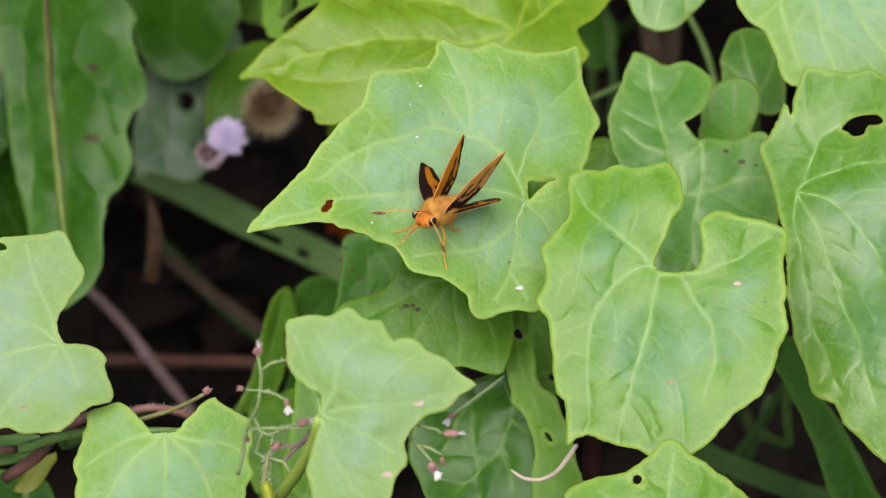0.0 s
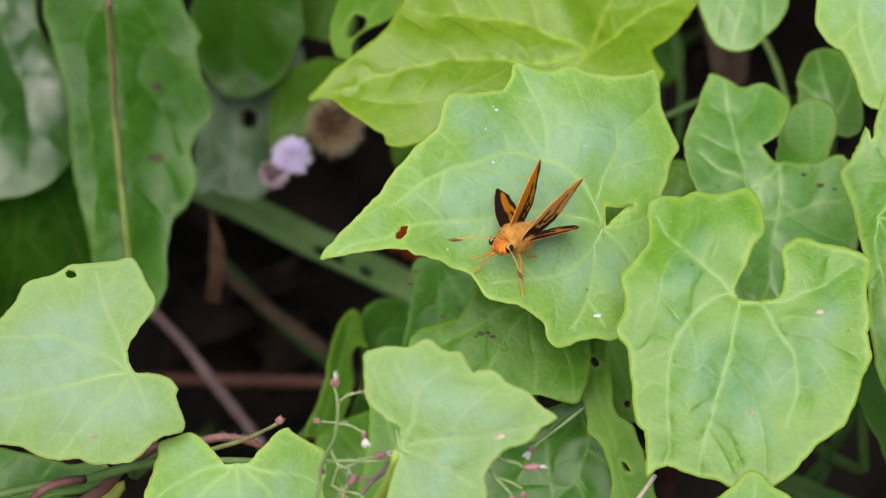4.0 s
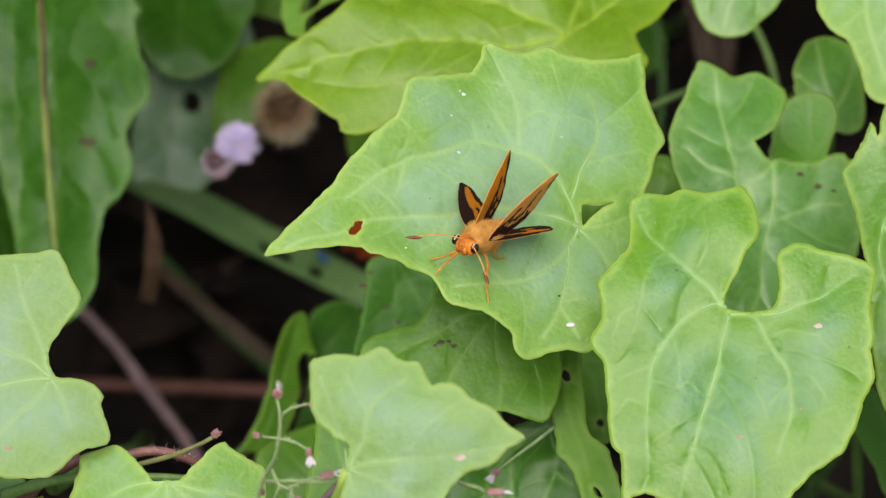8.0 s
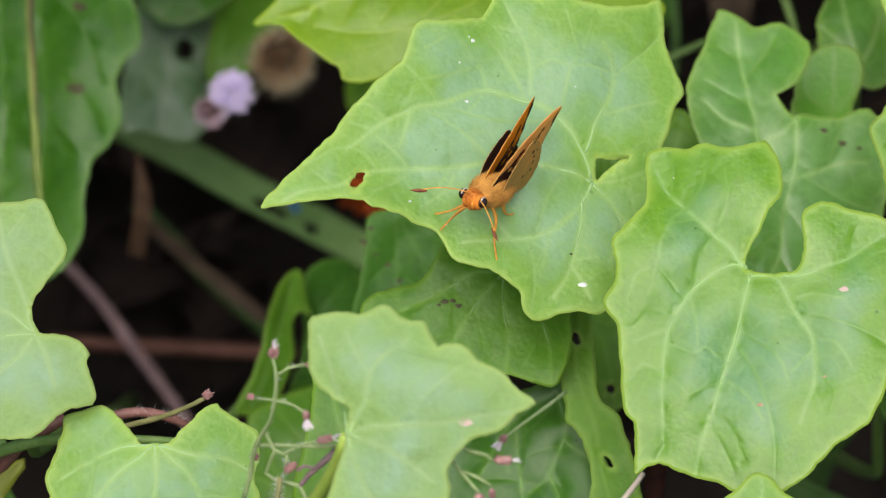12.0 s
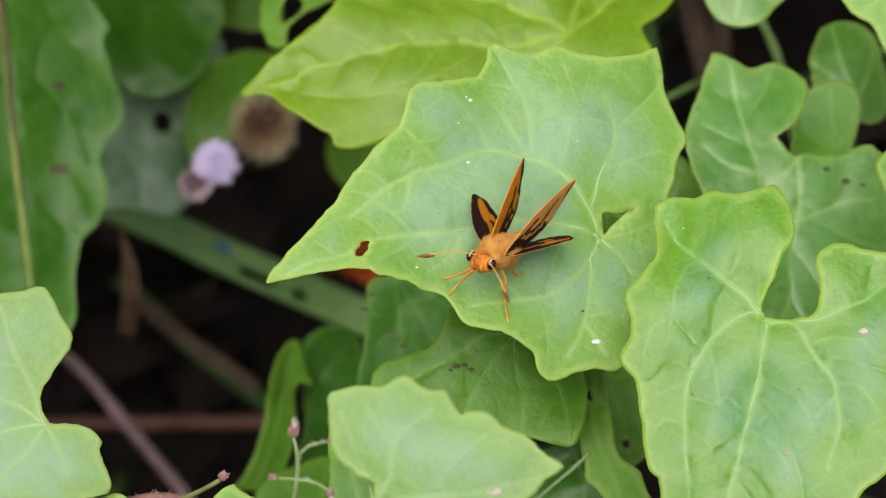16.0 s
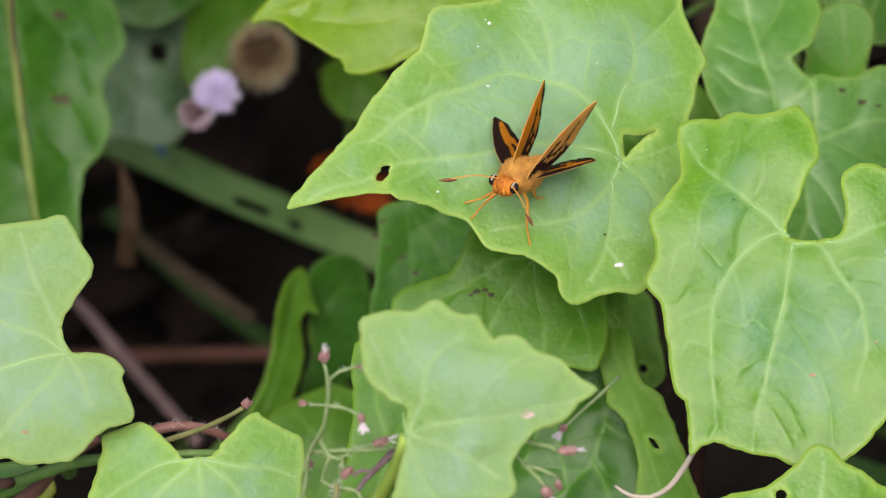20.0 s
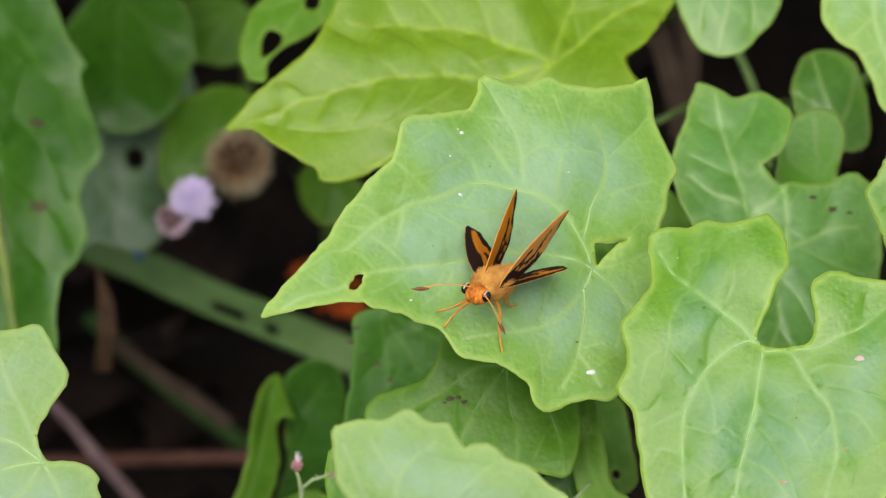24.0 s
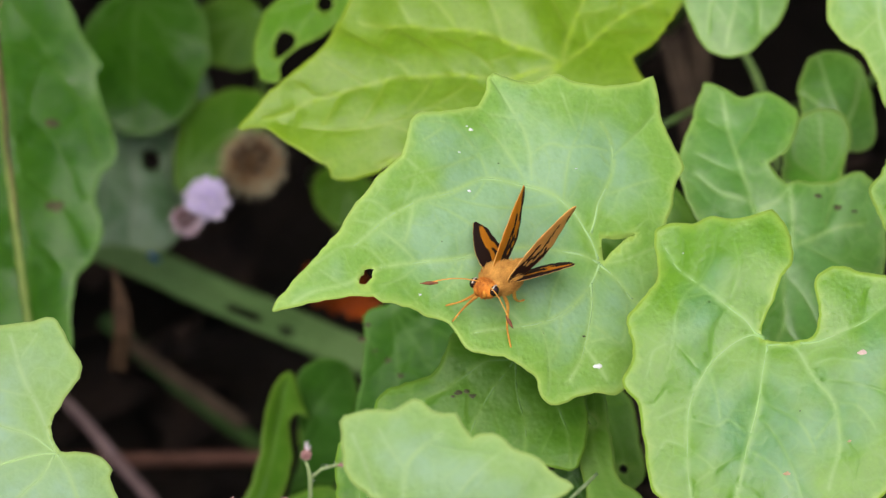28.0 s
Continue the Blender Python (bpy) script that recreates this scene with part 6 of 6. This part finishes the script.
def hairs(thing, pts, length, count, seed):
    """Fine pale hairs that stand off a stem."""
    line = curve_through([(x, y, z, r * MM) for x, y, z, r in pts], 0.0008)
    rng = random.Random(seed)
    pieces = []
    for k in range(count):
        x, y, z, r = line[rng.randrange(len(line))]
        out = Vector((rng.uniform(-1, 1), rng.uniform(-1, 1), rng.uniform(-0.6, 1))).normalized()
        p = Vector((x, y, z))
        pieces.append(tube_data([(*(p + out * r * 0.8), 0.035 * MM), (*(p + out * (r + length * MM * rng.uniform(0.5, 1))), 0.015 * MM)], 3))
    mesh_part("hairs", *joined(pieces), hair_white, thing, smooth=False)


stub_path = [(-0.0242, 0.6980, 0.2304, 0.34), (-0.0243, 0.6970, 0.2292, 0.36), (-0.0246, 0.6960, 0.2280, 0.40), (-0.0245, 0.6955, 0.2274, 0.42)]
stub = stem("short fuzzy brown stub with a yellow-green base", stub_path, shoot_skin, "shoot")
mesh_part("base", *tube_data(curve_through([(-0.0245, 0.6957, 0.2276, 0.00055), (-0.0244, 0.6951, 0.2269, 0.00085), (-0.0241, 0.6946, 0.2263, 0.00080), (-0.0238, 0.6930, 0.2240, 0.00060)], 0.0008), 9), yellow_skin, stub, "yellow-green swollen base")
hairs(stub, stub_path, 0.9, 70, 41)
bud(bud_shoot, (-0.0343, 0.7328, 0.2112), (0.6, 0.1, 0.7), 1.2, 0.5, 0, 20)
hairs(hairy_stem, hairy_path, 0.75, 80, 2)
hairs(spray, [(-0.0284, 0.7000, 0.2250, 0.30), (-0.0276, 0.7005, 0.2287, 0.30), (-0.0274, 0.7003, 0.2315, 0.28), (-0.0268, 0.7000, 0.2343, 0.27), (-0.0255, 0.6992, 0.2380, 0.26), (-0.0250, 0.6993, 0.2412, 0.25), (-0.0249, 0.6993, 0.2444, 0.24), (-0.0251, 0.6995, 0.2461, 0.19), (-0.0254, 0.7001, 0.2468, 0.18)], 0.55, 22, 30)
hairs(spray, [(-0.0249, 0.6994, 0.2445, 0.20), (-0.0236, 0.7001, 0.2453, 0.20), (-0.0221, 0.7003, 0.2456, 0.18), (-0.0205, 0.7012, 0.2451, 0.17)], 0.55, 22, 31)
hairs(spray, [(-0.0270, 0.7000, 0.2406, 0.15), (-0.0250, 0.6992, 0.2411, 0.18), (-0.0231, 0.6982, 0.2415, 0.18), (-0.0216, 0.6969, 0.2415, 0.17)], 0.55, 22, 32)
hairs(spray, [(-0.0272, 0.7010, 0.2325, 0.24), (-0.0238, 0.6996, 0.2339, 0.24), (-0.0207, 0.6981, 0.2352, 0.24), (-0.0175, 0.6982, 0.2353, 0.22)], 0.55, 22, 33)
hairs(spray, [(-0.0262, 0.7001, 0.2359, 0.22), (-0.0256, 0.7000, 0.2343, 0.24), (-0.0250, 0.6993, 0.2335, 0.22), (-0.0239, 0.6990, 0.2331, 0.20), (-0.0223, 0.6988, 0.2345, 0.18), (-0.0201, 0.6978, 0.2363, 0.16)], 0.55, 22, 34)
hairs(spray, [(-0.0235, 0.6991, 0.2332, 0.17), (-0.0235, 0.6985, 0.2326, 0.17), (-0.0235, 0.6989, 0.2314, 0.16)], 0.55, 22, 35)


# ---- a small fly on the grass blade ----
def build_fly():
    """A fly of about 2 mm, head towards +y, standing on its own z = 0."""
    thing = tagged(new("fly"), "tiny metallic blue fly walking on a grass blade", "fly")
    mesh_part("thorax", *ball_data((0, 0.15 * MM, 0.75 * MM), (0.42 * MM, 0.5 * MM, 0.42 * MM), 8, 12), fly_skin, thing)
    mesh_part("abdomen", *ball_data((0, -0.65 * MM, 0.7 * MM), (0.46 * MM, 0.62 * MM, 0.4 * MM), 8, 12), fly_skin, thing)
    head = mesh_part("head", *ball_data((0, 0.8 * MM, 0.72 * MM), (0.38 * MM, 0.26 * MM, 0.33 * MM), 8, 12), fly_skin, thing)
    for side in (-1, 1):
        mesh_part("eye", *ball_data((side * 0.27 * MM, 0.87 * MM, 0.78 * MM), (0.17 * MM, 0.18 * MM, 0.22 * MM), 7, 10), club_skin, head, "dark red eye")
        rim = [(0.05, 0.2), (0.32, -0.2), (0.52, -0.9), (0.45, -1.45), (0.22, -1.5), (0.08, -0.8)]
        verts = [(side * x * MM, y * MM, (1.18 + 0.05 * y) * MM) for x, y in rim] + [(side * x * MM, y * MM, (1.16 + 0.05 * y) * MM) for x, y in rim]
        faces = [tuple(range(6)), tuple(range(11, 5, -1))] + [(k, (k + 1) % 6, 6 + (k + 1) % 6, 6 + k) for k in range(6)]
        mesh_part("wing", verts, faces, fly_skin, thing, "shiny bluish wing", smooth=False)
        for y, reach in ((0.45, 0.5), (0.1, 0.1), (-0.2, -0.6)):
            path = [(side * 0.25 * MM, y * MM, 0.6 * MM, 0.05 * MM), (side * 0.75 * MM, (y + 0.5 * reach) * MM, 0.7 * MM, 0.04 * MM), (side * 1.0 * MM, (y + reach) * MM, 0.0, 0.025 * MM)]
            mesh_part("leg", *tube_data(path, 5), eye_skin, thing)
    return thing


fly = build_fly()
FLY_WAY = [(0, -0.0095, 0.9159, 0.0762), (4.5, -0.0105, 0.9165, 0.0762), (5.5, -0.018, 0.9215, 0.077), (6, -0.0204, 0.922, 0.0776), (6.5, -0.021, 0.9221, 0.0777), (7, -0.0224, 0.9232, 0.079), (7.5, -0.0238, 0.9234, 0.0793), (8, -0.0245, 0.924, 0.0799), (9, -0.0246, 0.9242, 0.0803), (14.5, -0.0323, 0.9254, 0.0817), (15, -0.0336, 0.9261, 0.0825), (15.5, -0.0367, 0.9276, 0.0843), (16, -0.037, 0.9274, 0.084), (16.5, -0.0388, 0.9284, 0.0853), (17, -0.0428, 0.9312, 0.0859), (17.6, -0.0458, 0.9359, 0.0827), (28, -0.0458, 0.9359, 0.0827)]


# ---- the butterfly ----
def wing_data(outline, seed, marks_upper, marks_under, inner_side, bow):
    """A wing plate in its own x-z plane: outline in mm, dark marks as ellipses (x, z, rx, rz, degrees), upper face towards inner_side."""
    rim = curve_through(outline, 0.3, closed=True)
    lo, hi = rim.min(0), rim.max(0)
    gx, gz = np.meshgrid(np.arange(lo[0], hi[0], 0.24), np.arange(lo[1], hi[1], 0.24))
    field = np.stack([gx.ravel(), gz.ravel()], 1)
    field = field[inside(rim, field)]
    field = field[nearest(field, rim) > 0.15]
    pts = np.concatenate([rim, field])
    got, _, tris, _, _, _ = delaunay_2d_cdt([Vector(p) for p in pts], [(k, (k + 1) % len(rim)) for k in range(len(rim))], [], 1, 1e-5)
    flat = np.array([(p.x, p.y) for p in got])
    tris = np.array([t for t in tris if len(t) == 3])
    tris = tris[inside(rim, flat[tris].mean(1))]
    a, b, c = flat[tris[:, 0]], flat[tris[:, 1]], flat[tris[:, 2]]
    wrong = (b[:, 0] - a[:, 0]) * (c[:, 1] - a[:, 1]) - (b[:, 1] - a[:, 1]) * (c[:, 0] - a[:, 0]) < 0
    tris[wrong] = tris[wrong][:, ::-1]
    far = np.hypot(flat[:, 0], flat[:, 1])
    ang = np.arctan2(flat[:, 1], flat[:, 0])
    y = bow * (far / 10.0) ** 2 + 0.03 * np.sin(ang * 42) * np.minimum(1, far / 4)
    y *= -inner_side

    def masks(marks):
        m = np.zeros(len(flat))
        for x, z, rx, rz, deg in marks:
            t = radians(deg)
            u = (flat[:, 0] - x) * math.cos(t) + (flat[:, 1] - z) * math.sin(t)
            v = -(flat[:, 0] - x) * math.sin(t) + (flat[:, 1] - z) * math.cos(t)
            d = np.sqrt((u / rx) ** 2 + (v / rz) ** 2)
            m = np.maximum(m, np.clip(1.6 - d, 0, 1)) if rx > 0 else np.minimum(m, np.clip(d - 0.6, 0, 1))
        return m

    count = len(flat)
    half = 0.05 * inner_side
    upper = np.column_stack([flat[:, 0], y + half, flat[:, 1]]) * MM
    under = np.column_stack([flat[:, 0], y - half, flat[:, 1]]) * MM
    # in the x-z plane a loop that turns left shows its face to -y
    first = tris if inner_side < 0 else tris[:, ::-1]
    faces = [tuple(t) for t in first] + [tuple(t[::-1] + count) for t in first]
    index = [0] * len(tris) + [1] * len(tris)
    seen = {(e[0], e[1]) for t in first for e in ((t[0], t[1]), (t[1], t[2]), (t[2], t[0]))}
    for i, j in sorted(seen):
        if (j, i) not in seen:
            faces.append((j, i, i + count, j + count))
            index.append(1)
    return np.concatenate([upper, under]), faces, index, np.r_[masks(marks_upper), masks(marks_under)]


FORE = [(0.6, 0.2), (-0.6, 2.2), (-3.5, 5.0), (-6.7, 7.3), (-9.1, 8.7), (-10.1, 8.9), (-10.1, 7.8), (-9.5, 6.4), (-9.0, 4.8), (-8.4, 3.3), (-7.4, 2.2), (-5.3, 0.9), (-2.3, -0.5)]
HIND = [(0.4, -0.26), (1.3, 1.07), (0.9, 2.86), (-0.5, 4.64), (-2.2, 6.16), (-3.4, 6.87), (-4.6, 6.25), (-6.8, 4.64), (-8.0, 2.68), (-8.2, 0.71), (-7.4, -0.71), (-5.6, -1.25), (-2.6, -0.98)]
# dark marks first, then light ones (rx below 0) that break them open
FORE_UPPER = [(-9.0, 5.8, 2.9, 0.5, -71), (-5.3, 1.9, 3.3, 0.8, -26), (-6.6, 4.6, 1.5, 0.3, -60), (-5.0, 3.3, 1.7, 0.28, -42), (-3.2, 1.7, 1.3, 0.3, -35), (-8.1, 4.4, -0.5, 0.25, -65), (-7.4, 3.3, -0.55, 0.25, -50), (-6.2, 2.3, -0.6, 0.22, -26), (-4.6, 1.6, -0.6, 0.2, -26)]
FORE_UNDER = [(-2.6, 1.1, 2.9, 1.25, 165), (-4.9, 1.5, 1.8, 0.6, 155), (-5.3, 2.9, 0.9, 0.24, 150), (-6.2, 3.6, 0.7, 0.24, 110), (-6.8, 4.6, 0.55, 0.2, 100), (-7.3, 5.5, 0.45, 0.18, 95), (-7.7, 6.3, 0.38, 0.16, 95), (-4.4, 3.9, 0.6, 0.2, 145), (-3.3, 2.8, 1.2, 0.24, 140), (-6.2, 2.1, 0.9, 0.28, 150), (-9.5, 5.0, 0.15, 4.0, 2), (-7.4, 2.7, 0.8, 0.3, 130), (-6.9, 3.1, 0.5, 0.2, 100), (-3.9, 1.9, -0.7, 0.28, 155), (-5.2, 2.1, -0.6, 0.22, 155), (-2.7, 2.0, -0.45, 0.2, 150)]
HIND_UPPER = [(-4.0, 2.6, 6.5, 6.0, 0), (-3.4, 4.4, -1.7, 0.8, 116), (-4.3, 3.4, -0.9, 0.5, 60), (-2.6, 1.8, -1.2, 0.5, 120), (-5.8, 2.2, -0.9, 0.45, 100), (-5.2, 7.0, -1.6, 0.12, 125)]
HIND_UNDER = [(-5.6, 3.4, 0.32, 0.2, 60), (-6.0, 2.4, 0.32, 0.2, 60), (-6.2, 1.3, 0.3, 0.2, 60), (-4.8, 4.4, 0.32, 0.2, 60), (-4.4, 6.7, 0.9, 0.25, 130), (-4.2, 1.0, 0.3, 0.2, 0)]


def legs_and_feelers(body):
    """Legs and antennae in the butterfly's own space, in mm."""
    for knees in ([(2.0, -0.8, -2.1), (1.7, -1.8, -3.5), (1.0, -3.8, -5.4), (0.8, -5.7, -6.7)], [(2.1, -0.4, -2.5), (2.0, -1.7, -3.9), (1.2, -3.3, -6.2), (1.0, -4.3, -8.2)], [(0.8, 1.2, -2.5), (-0.4, 1.7, -4.2), (-1.6, 1.8, -7.4), (-2.6, 2.6, -10.3)], [(-1.8, 1.3, -2.1), (-3.2, 1.1, -3.9), (-4.7, 1.1, -4.8), (-6.1, 1.4, -4.8)]):
        path = curve_through([(*p, 0.22 if k < 2 else 0.12) for k, p in enumerate(knees)], 0.4) * MM
        mesh_part("leg", *tube_data(path, 7), leg_skin, body)
    for side, end in ((-1, (7.3, -5.9, -2.4)), (1, (7.3, 5.9, -3.3))):
        root = Vector((4.2, side * 0.6, -0.9))
        tip = Vector(end)
        rod = []
        steps = 30
        for k in range(steps + 1):
            s = k / steps
            p = root.lerp(tip, s) + Vector((0.0, 0.0, 0.5 * math.sin(math.pi * s)))
            rod.append((*p, 0.055 + (0.025 if k % 2 else 0.0)))
        ob = mesh_part("antenna", *tube_data(np.array(rod) * MM, 6), leg_skin, body, "thin banded orange antenna")
        way = (tip - root).normalized()
        club = [(*(tip + way * d), r) for d, r in ((-1.3, 0.09), (-0.8, 0.19), (-0.3, 0.24), (0.15, 0.20), (0.5, 0.10), (0.9, 0.03))]
        mesh_part("club", *tube_data(np.array(club) * MM, 8), club_skin, ob, "dark-tipped antenna club")


def fur(parent, centre, radii, count, length, seed, back, mat=None):
    """Short hairs combed backwards over a rounded body part."""
    rng = random.Random(seed)
    verts, faces = [], []
    for k in range(count):
        way = Vector((rng.gauss(0, 1), rng.gauss(0, 1), rng.gauss(0, 1))).normalized()
        p = Vector(centre) + Vector([w * r for w, r in zip(way, radii)])
        out = (way + Vector(back) + 0.35 * Vector((rng.uniform(-1, 1), rng.uniform(-1, 1), rng.uniform(-1, 1)))).normalized()
        side = out.cross(way).normalized() * 0.045
        deep = out.cross(side).normalized() * 0.03
        l = length * rng.uniform(0.6, 1.3)
        n = len(verts)
        verts += [(p + side) * MM, (p - side) * MM, (p + deep) * MM, (p + out * l) * MM]
        faces += [(n, n + 1, n + 3), (n + 1, n + 2, n + 3), (n + 2, n, n + 3)]
    mesh_part("fur", verts, faces, mat or fur_skin, parent, smooth=False)


def build_butterfly():
    body = tagged(new("butterfly"), "orange and dark brown skipper butterfly perched on a green leaf", "butterfly")
    body.matrix_world = pose(-0.00041, 0.75293, 0.22987, -1.31, -23.66, -122.87)
    thorax = mesh_part("thorax", *ball_data((-0.1 * MM, 0, -1.3 * MM), (3.5 * MM, 2.05 * MM, 1.75 * MM), 14, 20, 0.01, 1), fur_skin, body, "furry orange thorax")
    fur(thorax, (-0.1, 0, -1.3), (3.45, 2.0, 1.7), 6500, 0.9, 2, (-1.5, 0, 0.3))
    rows = [(-1.5, -1.5, 1.5), (-2.8, -1.4, 1.5), (-4.2, -1.0, 1.25), (-5.4, -0.5, 0.9), (-6.2, -0.1, 0.4)]
    abdomen = mesh_part("abdomen", *tube_data(curve_through([(x, 0.0, z, r) for x, z, r in rows], 0.5) * MM, 14), fur_skin, body)
    fur(abdomen, (-3.4, 0, -1.1), (2.4, 1.35, 1.25), 600, 0.7, 3, (-1.2, 0, 0.1))
    head = mesh_part("head", *ball_data((3.5 * MM, 0, -1.7 * MM), (1.2 * MM, 1.6 * MM, 1.2 * MM), 10, 16, 0.02, 4), head_skin, body, "orange head with two dark eyes")
    fur(head, (3.5, 0, -1.7), (1.15, 1.35, 1.15), 1100, 0.3, 5, (0.4, 0, 0.1), head_skin)
    for side in (-1, 1):
        mesh_part("eye", *ball_data((3.9 * MM, side * 1.42 * MM, -1.45 * MM), (0.66 * MM, 0.54 * MM, 0.68 * MM), 10, 14), eye_skin, head, "large glossy dark eye")
        ring = [(3.9 * MM + 0.68 * MM * math.cos(a), side * 1.38 * MM, -1.45 * MM + 0.70 * MM * math.sin(a), 0.075 * MM) for a in np.linspace(0.2, 3.3, 16)]
        mesh_part("eye_ring", *tube_data(ring, 6), pale_dry, head, "pale ring above the eye")
        mesh_part("palp", *tube_data([(4.2 * MM, side * 0.5 * MM, -2.5 * MM, 0.30 * MM), (4.6 * MM, side * 0.55 * MM, -2.2 * MM, 0.32 * MM), (4.85 * MM, side * 0.6 * MM, -1.8 * MM, 0.22 * MM), (4.95 * MM, side * 0.6 * MM, -1.5 * MM, 0.08 * MM)], 9), head_skin, head)
    legs_and_feelers(body)
    wings = []
    for side in (1, -1):
        for name, shape, upper, under, bow in (("forewing", FORE, FORE_UPPER, FORE_UNDER, 0.35), ("hindwing", HIND, HIND_UPPER, HIND_UNDER, 0.15)):
            v, f, index, mark = wing_data(shape, 1, upper, under, -side, bow)
            ob = mesh_part(name, v, f, [wing_upper, wing_under], body, "orange wing with dark brown markings", indices=index, floats={"mark": mark})
            wings.append((ob, side, name))
    return body, wings


butterfly, wings = build_butterfly()

# how far the wings are folded together: 0 spread, 1 closed
FOLDING = [(0.0, 0.02), (0.1, 0.2), (0.2, 0.66), (0.3, 0.92), (0.4, 1.0), (0.5, 1.0), (0.6, 0.93), (0.7, 0.8), (0.8, 0.66), (0.9, 0.55), (1.0, 0.46), (1.2, 0.3), (1.4, 0.2), (1.6, 0.12), (1.8, 0.07), (2.0, 0.04), (2.5, 0.02), (3.5, 0.0), (5.5, -0.02), (8.0, -0.06), (10.5, -0.1), (11.4, -0.12), (11.5, -0.1), (11.6, 0.02), (11.7, 0.25), (11.8, 0.68), (11.9, 0.94), (12.0, 1.02), (12.1, 0.98), (12.2, 0.85), (12.3, 0.7), (12.4, 0.56), (12.5, 0.44), (12.9, 0.2), (13.6, 0.05), (14.5, 0.0), (15.0, -0.02), (16.6, -0.02), (16.9, 0.0)]
FOLDING2 = [(17.0, 0.1), (17.1, 0.3), (17.2, 0.5), (17.3, 0.6), (17.4, 0.66), (17.5, 0.62), (17.6, 0.52), (17.7, 0.43), (17.8, 0.35), (17.9, 0.27), (18.0, 0.21), (18.2, 0.13), (18.5, 0.06), (19.0, 0.02), (20.0, 0.0), (24.0, 0.0), (28.0, -0.02)]


# each wing's hinge in mm and its turn in degrees, spread and then folded, by side and kind
HINGES = {
    (1, "forewing"): ((1.3, 1.85, -0.6, -8.0, -2.0, 0.5), (1.3, 1.0, -0.4, -4.5, 9.0, -1.5)),
    (-1, "forewing"): ((1.0, -0.5, -0.2, 9.5, -4.0, 6.0), (1.0, -0.5, -0.2, -2.0, 2.0, 6.5)),
    (1, "hindwing"): ((-0.7, 1.5, -1.1, -59.0, 0.0, 4.5), (-0.7, 1.8, -1.1, -6.5, 8.0, 6.5)),
    (-1, "hindwing"): ((-0.6, -1.5, -1.1, 51.0, -4.8, -1.3), (-0.6, -1.35, -1.1, 9.0, -9.0, -2.0)),
}


def motions():
    for ob, side, name in wings:
        spread, folded = HINGES[side, name]
        rows = []
        for t, c in FOLDING + FOLDING2:
            x, y, z, *turn = [a + (b - a) * c for a, b in zip(spread, folded)]
            rows.append((t, pose(x * MM, y * MM, z * MM, *turn)))
        walk(ob, rows)
    # the fly walks up along the grass blade
    walk(fly, [(t, pose(x, y, z, 50, 0, 62)) for t, x, y, z in FLY_WAY])


cam.data.dof.focus_object = notched_leaf
motions()
